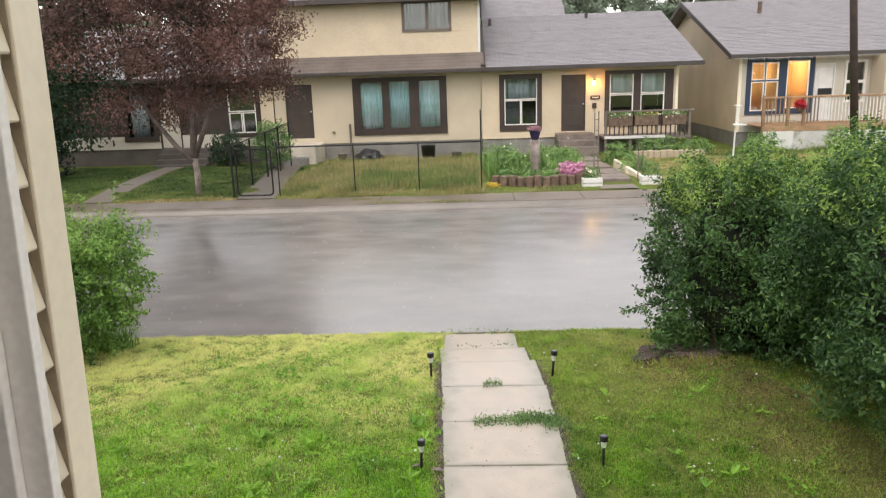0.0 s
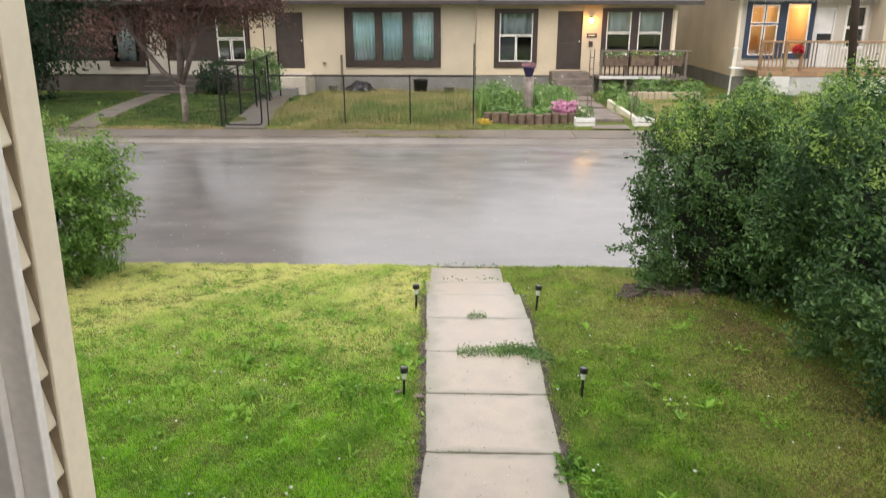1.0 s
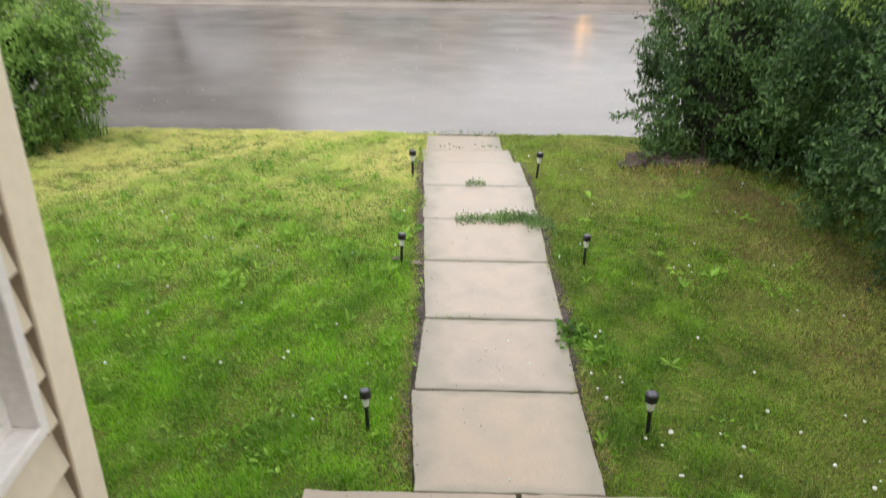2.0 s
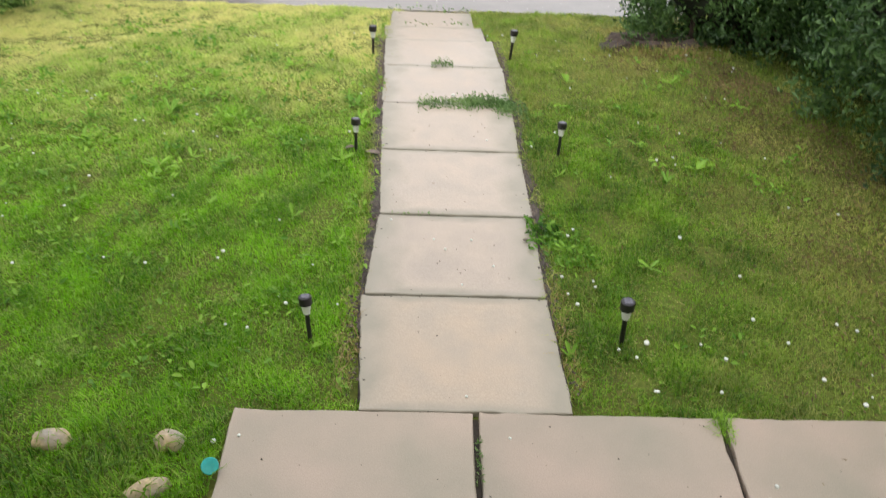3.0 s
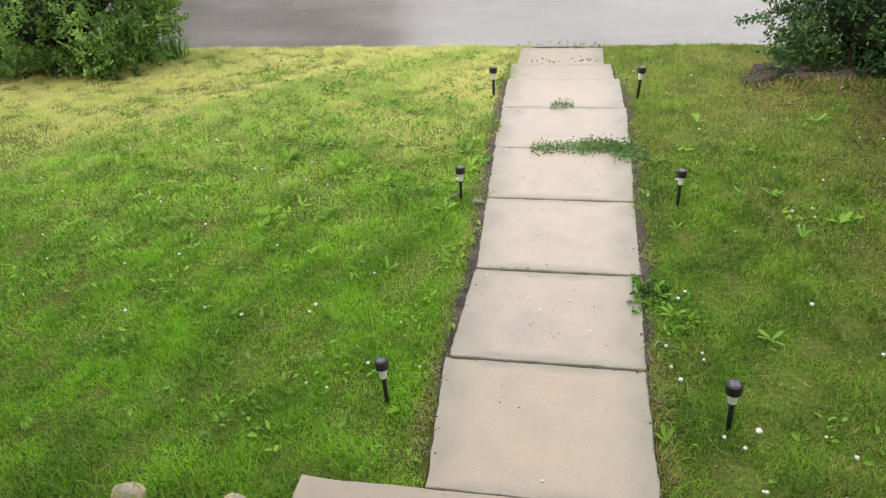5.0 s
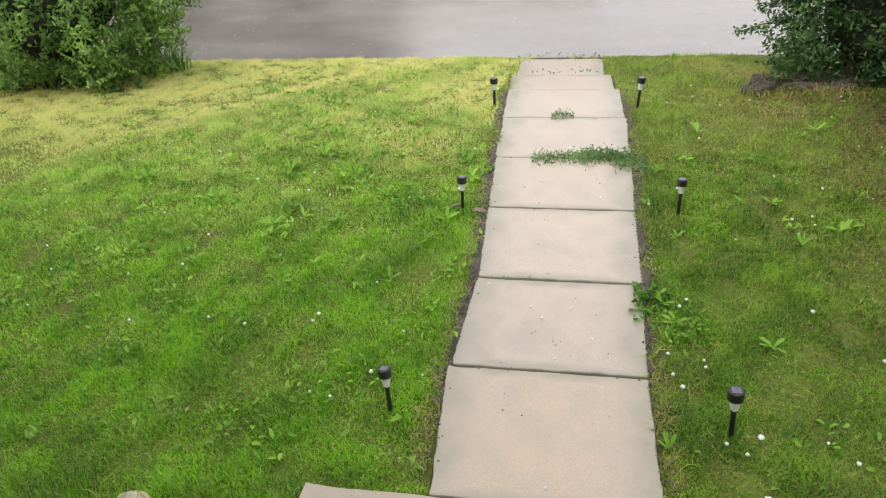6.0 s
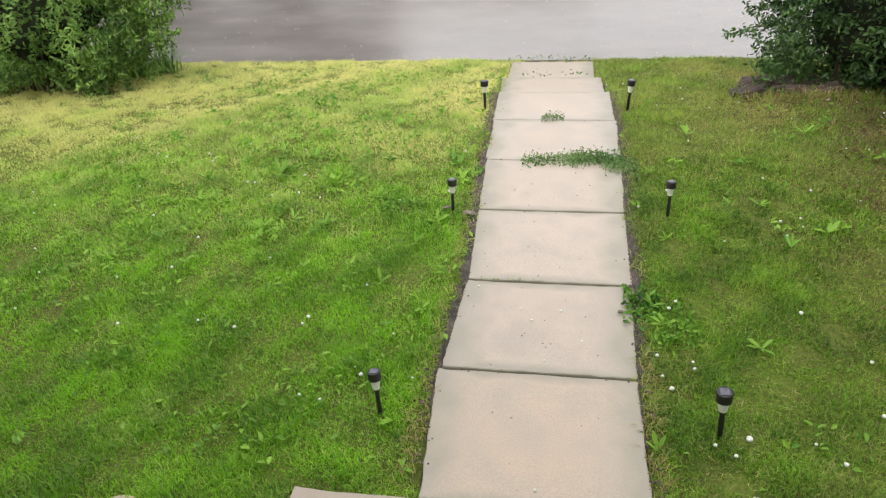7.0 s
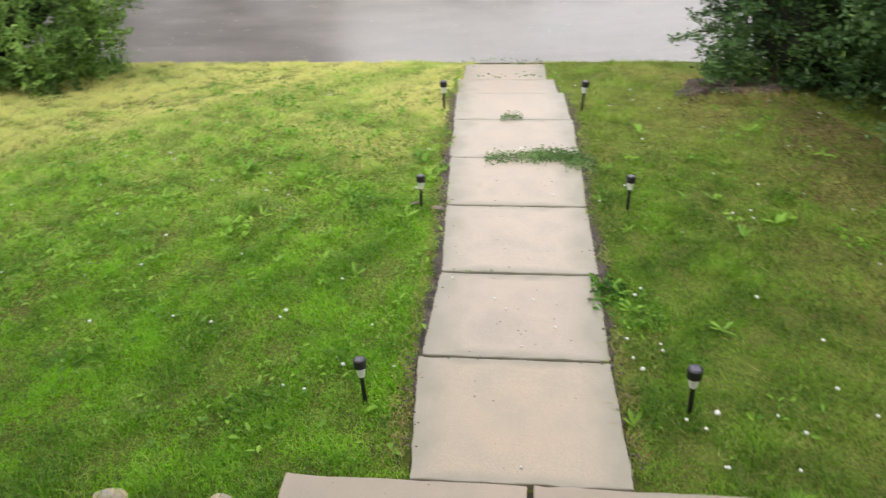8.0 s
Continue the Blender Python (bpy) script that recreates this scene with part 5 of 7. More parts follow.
def split(x0, x1, openings, z0, z1):
    """The stretches of x that are left between the openings that touch z0..z1."""
    cuts = sorted((a, b) for a, b, c, d in openings if c < z1 - 1e-4 and d > z0 + 1e-4)
    out, x = [], x0
    for a, b in cuts:
        if a > x:
            out.append((x, a))
        x = max(x, b)
    if x < x1:
        out.append((x, x1))
    return out


def wall_pieces(x0, x1, z0, z1, openings):
    zs = sorted({z0, z1, *[c for o in openings for c in o[2:] if z0 < c < z1]})
    return [(p, q, a, b) for a, b in zip(zs, zs[1:]) for p, q in split(x0, x1, openings, a, b)]


def core_wall(name, x0, x1, z0, z1, y0, y1, openings, material, parent):
    """A wall round its openings; each stretch is a part."""
    for p, q, a, b in wall_pieces(x0, x1, z0, z1, openings):
        part(name, box(p, q, y0, y1, a, b), material, parent)


def cladding(name, x0, x1, z0, z1, y, openings, course, material, parent, m=None, top=None):
    """Lap siding in front of a wall; top(z) may give the run of x at a height, for a gable."""
    vs, fs = [], []
    z = z0
    while z < z1 - 0.01:
        zt = min(z + course, z1)
        a0, a1 = top(zt) if top else (x0, x1)
        for a, b in split(a0, a1, openings, z, zt):
            o = len(vs)
            for x in (a, b):
                vs += [(x, y + 0.03, z), (x, y - 0.014, z), (x, y - 0.014, z + 0.010), (x, y - 0.002, zt), (x, y + 0.03, zt)]
            fs += [(o + k, o + (k + 1) % 5, o + 5 + (k + 1) % 5, o + 5 + k) for k in range(5)] + [(o + 4, o + 3, o + 2, o + 1, o), (o + 5, o + 6, o + 7, o + 8, o + 9)]
        z = zt
    if m:
        vs = [tuple(m @ Vector(v)) for v in vs]
    return tagged(part(name, mesh_of(name, vs, fs, material), None, parent), kind="stuff")


def ring(x0, x1, z0, z1, w, y0, y1, bevel=0.0):
    bm = bmesh.new()
    for a, b, c, d in ((x0, x1, z0, z0 + w), (x0, x1, z1 - w, z1), (x0, x0 + w, z0 + w, z1 - w), (x1 - w, x1, z0 + w, z1 - w)):
        add_box(bm, a, b, y0, y1, c, d, bevel)
    return bm


def curtain(x0, x1, z0, z1, y, material, parent, label, waves=6):
    n = 14 * waves
    vs, fs = [], []
    for i in range(n + 1):
        t = i / n
        yy = y + 0.05 * math.sin(2 * math.pi * waves * t + 1.3 * math.sin(5 * t)) + 0.012 * math.sin(17 * t)
        vs += [(x0 + (x1 - x0) * t, yy, z0), (x0 + (x1 - x0) * t, yy * 0.999 + y * 0.001, z1)]
    for i in range(n):
        fs.append((2 * i, 2 * i + 2, 2 * i + 3, 2 * i + 1))
    ob = part("curtain", mesh_of("curtain", vs, fs, material, True), None, parent, label)
    sol = ob.modifiers.new("cloth", "SOLIDIFY")
    sol.thickness = 0.004
    return ob


def window(house, x0, x1, z0, z1, y, trim, trim_mat, lights, label, frame_mat=None, room=None, room_depth=1.6):
    """A window: trim board ring, a frame and pane for each light (x0, x1, z0, z1), and the dim room behind."""
    w = part("window", ring(x0, x1, z0, z1, trim, y - 0.05, y + 0.10), trim_mat, house, label)
    core_wall("mullion", x0 + trim, x1 - trim, z0 + trim, z1 - trim, y - 0.03, y + 0.08, lights, trim_mat, w)
    for a, b, c, d in lights:
        part("frame", ring(a, b, c, d, 0.035, y - 0.035, y + 0.06), frame_mat or M_WHITEFRAME, w)
        pn = part("pane", box(a + 0.03, b - 0.03, y + 0.01, y + 0.016, c + 0.03, d - 0.03), M_GLASS, w)
        pn.visible_shadow = False
    bm = bmesh.new()
    add_box(bm, x0, x1, y + room_depth, y + room_depth + 0.05, z0 - 0.3, z1 + 0.2)
    add_box(bm, x0 - 0.05, x0, y + 0.11, y + room_depth, z0 - 0.3, z1 + 0.2)
    add_box(bm, x1, x1 + 0.05, y + 0.11, y + room_depth, z0 - 0.3, z1 + 0.2)
    add_box(bm, x0, x1, y + 0.11, y + room_depth, z0 - 0.35, z0 - 0.3)
    add_box(bm, x0, x1, y + 0.11, y + room_depth, z1 + 0.2, z1 + 0.25)
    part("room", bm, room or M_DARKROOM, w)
    return w


def door(house, x0, x1, z0, z1, y, material, label, frame_mat):
    d = part("door", box(x0 + 0.05, x1 - 0.05, y + 0.03, y + 0.08, z0, z1 - 0.05, 0.004), material, house, label)
    bm = bmesh.new()
    add_box(bm, x0, x0 + 0.05, y - 0.03, y + 0.10, z0, z1)
    add_box(bm, x1 - 0.05, x1, y - 0.03, y + 0.10, z0, z1)
    add_box(bm, x0, x1, y - 0.03, y + 0.10, z1 - 0.05, z1 + 0.04)
    part("door_frame", bm, frame_mat, d)
    for k in range(2):
        part("panel", box(x0 + 0.15, x1 - 0.15, y + 0.018, y + 0.034, z0 + 0.2 + k * 0.95, z0 + 0.95 + k * 0.95, 0.008), material, d)
    v, f = lathe([(0.0, 0), (0.028, 0), (0.03, 0.02), (0.012, 0.05)], 12)
    kb = part("door_knob", mesh_of("door_knob", v, f, M_LENS), None, d)
    kb.matrix_basis = pose(x1 - 0.13, y + 0.03, z0 + 1.0, 90, 0, 0)
    return d


def slope_roof(name, x0, x1, y0, z0, y1, z1, thick, material, parent, label=""):
    """A roof plane with shingles laid by UV in metres."""
    vs = [(x0, y0, z0), (x1, y0, z0), (x1, y1, z1), (x0, y1, z1)]
    vs += [(x, y, z - thick) for x, y, z in vs]
    me = mesh_of(name, vs, [(0, 1, 2, 3), (7, 6, 5, 4), (0, 4, 5, 1), (1, 5, 6, 2), (2, 6, 7, 3), (3, 7, 4, 0)], material)
    uv = me.uv_layers.new(name="UVMap")
    ln = math.hypot(y1 - y0, z1 - z0)
    uvs = {0: (x0, 0), 1: (x1, 0), 2: (x1, ln), 3: (x0, ln)}
    for lp in me.loops:
        uv.data[lp.index].uv = uvs[lp.vertex_index % 4]
    return part(name, me, None, parent, label)


def shingle_rows(name, x0, x1, y0, z0, y1, z1, rows, parent, material):
    """Courses of shingle that stand out from the roof plane as thin steps."""
    vs, fs = [], []
    for r in range(rows):
        t0, t1 = r / rows, (r + 1) / rows
        ya, za, yb, zb = y0 + (y1 - y0) * t0, z0 + (z1 - z0) * t0, y0 + (y1 - y0) * t1, z0 + (z1 - z0) * t1
        o = len(vs)
        vs += [(x0, ya, za + 0.004), (x1, ya, za + 0.004), (x1, ya, za + 0.016), (x0, ya, za + 0.016), (x1, yb, zb + 0.004), (x0, yb, zb + 0.004)]
        fs += [(o, o + 1, o + 2, o + 3), (o + 3, o + 2, o + 4, o + 5)]
    me = mesh_of(name, vs, fs, material)
    uv = me.uv_layers.new(name="UVMap")
    for lp in me.loops:
        c = me.vertices[lp.vertex_index].co
        uv.data[lp.index].uv = (c.x, math.hypot(c.y - y0, c.z - z0))
    return part(name, me, None, parent)


# two-storey tan house with the brown skirt roof
ha = thing("house", (-3.6, FRONT, -0.9), "two-storey tan house with brown skirt roof and dark trim", "house", "houses across the road")
HA0, HA1 = -7.55, 0.24
open_a = [(-7.15, -6.08, 0.0, 2.05), (-4.45, -1.13, 0.15, 2.06)]
core_wall("wall", HA0, HA1, -0.22, 2.4, FRONT, FRONT + 0.14, open_a, M_TANWALL, ha)
part("foundation", box(HA0, HA1, FRONT + 0.03, FRONT + 0.2, -1.1, -0.22), M_FOUND, ha, "grey concrete foundation")
part("side_wall", box(HA0, HA0 + 0.14, FRONT + 0.14, 36, -1.1, 4.9), M_TANWALL, ha)
part("side_wall", box(HA1 - 0.16, HA1 - 0.02, FRONT + 0.14, 36, -1.1, 4.9), M_TANWALL, ha)
part("back_wall", box(HA0, HA1, 36, 36.14, -1.1, 4.9), M_TANWALL, ha)
UPY = FRONT + 0.05
open_u = [(-2.56, -0.82, 3.80, 4.84)]
core_wall("upper_wall", HA0, HA1, 2.4, 5.0, UPY + 0.031, UPY + 0.16, open_u, M_TAN, ha)
cladding("upper_siding", HA0, HA1 - 0.07, 2.95, 4.95, UPY, open_u, 0.115, M_TAN, ha)
part("corner_board", box(HA1 - 0.07, HA1 + 0.02, UPY - 0.035, UPY + 0.1, 2.95, 4.95, 0.006), M_WHITE, ha)
slope_roof("skirt_roof", HA0 - 0.1, HA1 + 0.12, 27.82, 2.39, UPY - 0.03, 2.97, 0.05, M_SKIRT, ha, "brown shingled skirt roof")
shingle_rows("skirt_course", HA0 - 0.1, HA1 + 0.12, 27.82, 2.39, UPY - 0.03, 2.97, 5, ha, M_SKIRT)
part("skirt_fascia", box(HA0 - 0.1, HA1 + 0.12, 27.80, 27.84, 2.28, 2.40, 0.004), M_FASCIA, ha)
part("skirt_soffit", box(HA0 - 0.1, HA1 + 0.12, 27.84, FRONT, 2.29, 2.31), M_FASCIA, ha)
w = window(ha, -4.56, -1.03, 0.05, 2.17, FRONT, 0.14, M_BROWN, [(-4.30, -3.42, 0.26, 2.04), (-3.22, -2.40, 0.26, 2.04), (-2.10, -1.26, 0.26, 2.04)], "wide three-light window with dark brown trim", M_BROWN)
for a, b in ((-4.28, -3.44), (-3.20, -2.42), (-2.08, -1.28)):
    curtain(a, b, 0.2, 2.1, FRONT + 0.09, M_CURTAIN, w, "pleated blue curtain", 7)
w = window(ha, -2.60, -0.78, 3.76, 4.88, UPY, 0.06, M_GREYWOOD, [(-2.53, -1.70, 3.83, 4.81), (-1.66, -0.85, 3.83, 4.81)], "upper sliding window with pale frame", M_GREYWOOD)
curtain(-2.5, -1.7, 3.8, 4.8, UPY + 0.25, M_GREYSHEER, w, "pale curtain", 4)
curtain(-1.6, -0.88, 3.8, 4.8, UPY + 0.25, M_GREYSHEER, w, "pale curtain", 4)
door(ha, -7.18, -6.05, 0.0, 2.05, FRONT, M_DOOR, "dark brown front door in shade", M_TANWALL)
slope_roof("roof", HA0 - 0.3, HA1 + 0.3, 27.95, 4.95, 33.2, 6.6, 0.12, M_ROOF, ha, "grey shingled upper roof")
slope_roof("roof", HA0 - 0.3, HA1 + 0.3, 38.4, 4.95, 33.2, 6.6, 0.12, M_ROOF, ha)
part("fascia", box(HA0 - 0.3, HA1 + 0.3, 27.91, 27.95, 4.80, 4.97, 0.004), M_FASCIA, ha)
part("soffit", box(HA0 - 0.3, HA1 + 0.3, 27.95, UPY, 4.80, 4.82), M_FASCIA, ha)
part("landing", box(-7.55, -5.75, 26.6, FRONT - 0.002, -1.0, -0.16, 0.015), M_LANDING, ha, "pale concrete entrance landing")
part("step", box(-7.4, -6.0, 26.25, 26.6, -1.0, -0.5, 0.015), M_FOUND, ha)
part("outdoor_tap", box(-5.42, -5.30, FRONT - 0.10, FRONT, 0.18, 0.24, 0.01), M_GREYWOOD, ha)
# short tube standing in for an unidentified dark upright by the window
part("downpipe", tube((-4.72, FRONT - 0.06, -0.8), (-4.72, FRONT - 0.06, 0.5), 0.04), M_GREYWOOD, ha)

# single-storey tan house with the lit porch lamp
hb = thing("house", (4, FRONT, -0.9), "single-storey tan house with grey shingle roof and lit porch lamp", "house", "houses across the road")
HB0, HB1 = 0.27, 7.5
open_b = [(1.0, 2.44, 0.12, 2.06), (3.18, 4.18, -0.02, 2.10), (4.92, 7.24, 0.25, 2.08)]
core_wall("wall", HB0, HB1, -0.22, 2.45, FRONT + 0.031, FRONT + 0.15, open_b, M_TAN, hb)
cladding("siding", HB0, HB1 - 0.08, -0.22, 2.45, FRONT, open_b, 0.115, M_TAN, hb)
part("foundation", box(HB0, HB1, FRONT + 0.03, FRONT + 0.2, -1.1, -0.22), M_FOUND, hb, "grey concrete foundation")
part("side_wall", box(HB1 - 0.14, HB1, FRONT + 0.15, 40, -1.1, 2.45), M_TAN, hb)
part("back_wall", box(HB0, HB1, 40, 40.14, -1.1, 2.45), M_TAN, hb)
part("corner_board", box(HB1 - 0.08, HB1 + 0.02, FRONT - 0.035, FRONT + 0.12, -0.22, 2.4, 0.006), M_CREAMTRIM, hb)
slope_roof("roof", 0.42, 8.25, 27.85, 2.40, 34.3, 4.58, 0.10, M_ROOF, hb, "grey shingled roof")
shingle_rows("shingle_course", 0.42, 8.25, 27.85, 2.40, 34.3, 4.58, 44, hb, M_ROOF)
slope_roof("roof", 0.42, 8.25, 40.75, 2.40, 34.3, 4.58, 0.10, M_ROOF, hb)
slope_roof("rear_roof", 0.42, 4.1, 34.2, 4.5, 37.5, 6.3, 0.10, M_ROOF, hb)
part("rear_gable", box(0.5, 4.0, 37.3, 37.4, 2.4, 6.2), M_TAN, hb)
part("fascia", box(0.27, 8.27, 27.80, 27.85, 2.26, 2.41, 0.004), M_FASCIA, hb)
part("soffit", box(0.27, 8.2, 27.85, FRONT, 2.27, 2.29), M_FASCIA, hb)
part("valley_flashing", box(0.25, 0.43, 27.9, 33.0, 2.3, 2.42, 0.0, Matrix.Translation((0, 27.9, 2.3)) @ Matrix.Rotation(math.atan2(2.18, 6.45), 4, "X") @ Matrix.Translation((0, -27.9, -2.2))), M_BROWN, hb)
for vx, vy, vz in ((4.9, 33.6, 4.30), (0.75, 32.9, 4.12)):
    part("roof_vent", tube((vx, vy, vz), (vx, vy, vz + 0.28), 0.07, 0.07, 10), M_FASCIA, hb)
w = window(hb, 0.93, 2.51, 0.05, 2.13, FRONT, 0.17, M_BROWN, [(1.12, 2.33, 1.20, 2.06), (1.12, 1.73, 0.27, 1.19), (1.74, 2.33, 0.27, 1.19)], "tall white-framed window with dark brown trim")
part("screen", box(1.16, 1.70, FRONT + 0.03, FRONT + 0.034, 0.3, 1.16), M_SCREEN, w)
curtain(1.15, 2.3, 1.22, 2.05, FRONT + 0.35, M_SHEER, w, "pale curtain", 5)
door(hb, 3.18, 4.18, -0.02, 2.10, FRONT, M_DOOR, "dark brown front door beside the lamp", M_TAN)
w = window(hb, 4.83, 7.34, 0.12, 2.15, FRONT, 0.14, M_BROWN, [(5.01, 5.88, 1.30, 2.07), (5.01, 5.88, 0.5, 1.28), (6.15, 7.02, 1.30, 2.07), (6.15, 7.02, 0.5, 1.28)], "pair of white-framed windows with dark brown trim")
for a, b in ((5.0, 5.9), (6.15, 7.05)):
    curtain(a, b, 1.3, 2.1, FRONT + 0.3, M_SHEER, w, "pale blue-grey blind", 3)
for k in range(3):
    part("step", box(3.0, 4.35, 27.9 - 0.32 * (k + 1) - (0.4 if k else 0), 28.37 if k == 0 else 27.9 - 0.32 * k, -1.0, -0.06 - 0.19 * k, 0.01), M_GREYWOOD, hb)
plate = part("number_plate", box(4.30, 4.66, FRONT - 0.045, FRONT - 0.02, 1.13, 1.27, 0.004), M_BROWN, hb)
part("bar", box(4.36, 4.60, FRONT - 0.050, FRONT - 0.044, 1.18, 1.22), M_CREAMTRIM, plate)
part("letter_box", box(4.38, 4.52, FRONT - 0.12, FRONT - 0.02, 0.82, 1.0, 0.01), M_BROWN, hb)
wl_ = thing("porch_lamp", (4.42, FRONT - 0.1, 1.73), "lit warm porch lamp on the tan wall beside the door", "wall lamp")
v, f = lathe([(0.0, -0.09), (0.045, -0.07), (0.06, 0.0), (0.045, 0.06), (0.0, 0.08)], 14, (4.42, FRONT - 0.14, 1.73))
part("globe", mesh_of("globe", v, f, M_LAMP, True), None, wl_, "glowing glass globe")
v, f = lathe([(0.0, 0.08), (0.07, 0.085), (0.05, 0.13), (0.0, 0.14)], 14, (4.42, FRONT - 0.14, 1.73))
part("hood", mesh_of("hood", v, f, M_BROWN), None, wl_)
part("bracket", box(4.40, 4.44, FRONT - 0.14, FRONT - 0.022, 1.83, 1.87), M_BROWN, wl_)
pl = bpy.data.lights.new("porch_lamp_light", "POINT")
pl.energy, pl.color, pl.shadow_soft_size = 9, (1.0, 0.42, 0.08), 0.06
new("porch_lamp_light", pl).location = (4.42, FRONT - 0.32, 1.70)

# veranda rail with planter boxes in front of the paired windows
ver = thing("veranda", (6.1, 27.4, -0.9), "low wooden veranda with weathered rail in front of the windows", "veranda")
part("deck", box(4.6, 7.7, 27.0, FRONT - 0.03, -0.26, -0.16, 0.008), M_GREYWOOD, ver)
part("fascia_board", box(4.6, 6.75, 26.96, 27.0, -0.22, -0.12, 0.004), M_WHITE, ver, "pale edge board")
for px in (4.66, 5.55, 6.45, 7.6):
    part("post", box(px - 0.045, px + 0.045, 27.02, 27.11, -0.9, 0.72, 0.006), M_GREYWOOD, ver)
part("top_rail", box(4.6, 7.75, 27.0, 27.14, 0.70, 0.76, 0.008), M_GREYWOOD, ver)
for k in range(17):
    part("baluster", box(4.78 + k * 0.165, 4.82 + k * 0.165, 27.04, 27.08, -0.16, 0.70), M_BROWN, ver)
for px, fl in ((4.72, M_WHITEPETAL), (5.62, M_YELLOWPETAL), (6.6, M_WHITEPETAL)):
    pb_ = thing("planter_box", (px + 0.4, 26.9, 0.3), "brown planter box hung on the veranda rail with flowers", "planter", "planter boxes on the rail")
    part("trough", box(px, px + 0.82, 26.78, 26.98, 0.24, 0.60, 0.012), M_LOG, pb_)
    k = 150
    p = np.stack([RNG.uniform(px, px + 0.82, k), RNG.uniform(26.76, 27.0, k), RNG.uniform(0.52, 0.70, k)], 1)
    tagged(part("foliage", leaves("foliage", p, np.tile([0, -0.5, 1.0], (k, 1)), 0.10, 0.04, M_MOSSY, 0.8), None, pb_), kind="stuff")
    p = np.stack([RNG.uniform(px, px + 0.82, 14), RNG.uniform(26.74, 26.9, 14), RNG.uniform(0.5, 0.7, 14)], 1)
    tagged(part("bloom", leaves("bloom", p, np.tile([0, -1, 0.6], (14, 1)), 0.07, 0.06, fl, 0.5), None, pb_), kind="stuff")

# tan house with the cedar deck
HC = 29.0
hc = thing("house", (14, HC, -0.9), "tan house with blue window trim, lit window and gable side", "house", "houses across the road")
open_c = [(10.35, 11.42, 0.42, 2.36), (11.66, 12.52, 0.55, 2.36), (12.72, 13.45, 0.08, 2.12), (13.85, 14.55, 0.75, 2.2), (16.2, 17.2, 0.5, 2.1)]
core_wall("wall", 9.95, 19.5, -0.3, 2.66, HC + 0.031, HC + 0.15, open_c, M_PALEWALL, hc)
cladding("siding", 9.95, 19.5, -0.3, 2.66, HC, open_c, 0.2, M_PALEWALL, hc)
part("foundation", box(9.95, 19.5, HC + 0.03, 41, -1.1, -0.3), M_FOUND, hc)
side_m = Matrix.Translation((9.95, HC, 0)) @ Matrix.Rotation(radians(-90), 4, "Z")
GR = 2.3 / 6.6
part("gable_core", mesh_of("gable_core", [(9.985, HC, -0.3), (9.985, HC + 13, -0.3), (9.985, HC + 13, 2.6), (9.985, HC + 6.5, 4.84), (9.985, HC, 2.6), (10.1, HC, -0.3), (10.1, HC + 13, -0.3), (10.1, HC + 13, 2.6), (10.1, HC + 6.5, 4.84), (10.1, HC, 2.6)], [(0, 1, 2, 3, 4), (9, 8, 7, 6, 5), (0, 5, 6, 1), (1, 6, 7, 2), (2, 7, 8, 3), (3, 8, 9, 4), (4, 9, 5, 0)], M_TAN), None, hc)
cladding("gable_siding", -13, 0, -0.3, 4.8, 0, [], 0.2, M_TAN, hc, side_m, lambda zz: (-13 + max(0, (zz - 2.55) / GR), -max(0, (zz - 2.55) / GR)))
part("corner_board", box(9.9, 10.02, HC - 0.04, HC + 0.05, -0.3, 2.6, 0.006), M_CREAMTRIM, hc)
slope_roof("roof", 9.45, 19.9, HC - 0.5, 2.56, HC + 6.5, 4.98, 0.12, M_ROOF, hc, "grey shingled roof")
shingle_rows("shingle_course", 9.45, 19.9, HC - 0.5, 2.56, HC + 6.5, 4.98, 44, hc, M_ROOF)
slope_roof("roof", 9.45, 19.9, HC + 13.5, 2.56, HC + 6.5, 4.98, 0.12, M_ROOF, hc)
for sgn in (0, 1):
    y0, y1 = (HC - 0.52, HC + 6.5) if not sgn else (HC + 13.5, HC + 6.5)
    part("barge_board", mesh_of("barge_board", [(9.41, y0, 2.40), (9.41, y0, 2.58), (9.41, y1, 5.0), (9.41, y1, 4.8), (9.45, y0, 2.40), (9.45, y0, 2.58), (9.45, y1, 5.0), (9.45, y1, 4.8)], [(0, 1, 2, 3), (7, 6, 5, 4), (0, 4, 5, 1), (1, 5, 6, 2), (2, 6, 7, 3), (3, 7, 4, 0)], M_FASCIA), None, hc)
part("fascia", box(9.45, 19.9, HC - 0.54, HC - 0.5, 2.42, 2.58, 0.004), M_FASCIA, hc)
part("soffit", box(9.45, 19.9, HC - 0.5, HC, 2.43, 2.45), M_FASCIA, hc)
part("roof_vent", tube((12.2, 33.5, 4.2), (12.2, 33.5, 4.75), 0.09, 0.09, 10), M_LOG, hc)
M_WARMROOM = mat("warm_room_plaster", (0.55, 0.42, 0.28), 0.9, 0.1, 1, 20, 0.05)
w = window(hc, 10.2, 11.5, 0.35, 2.42, HC, 0.11, M_BLUE, [(10.38, 10.86, 1.62, 2.26), (10.9, 11.38, 1.62, 2.26), (10.38, 10.86, 0.48, 1.56), (10.9, 11.38, 0.48, 1.56)], "white divided window with blue trim", None, M_WARMROOM, 2.0)
w = window(hc, 11.5, 12.68, 0.35, 2.42, HC, 0.11, M_BLUE, [(11.68, 12.5, 0.55, 2.3)], "tall lit window with blue trim and warm glow", None, M_WARMROOM, 2.0)
rl = bpy.data.lights.new("room_lamp_light", "POINT")
rl.energy, rl.color, rl.shadow_soft_size = 75, (1.0, 0.55, 0.22), 0.15
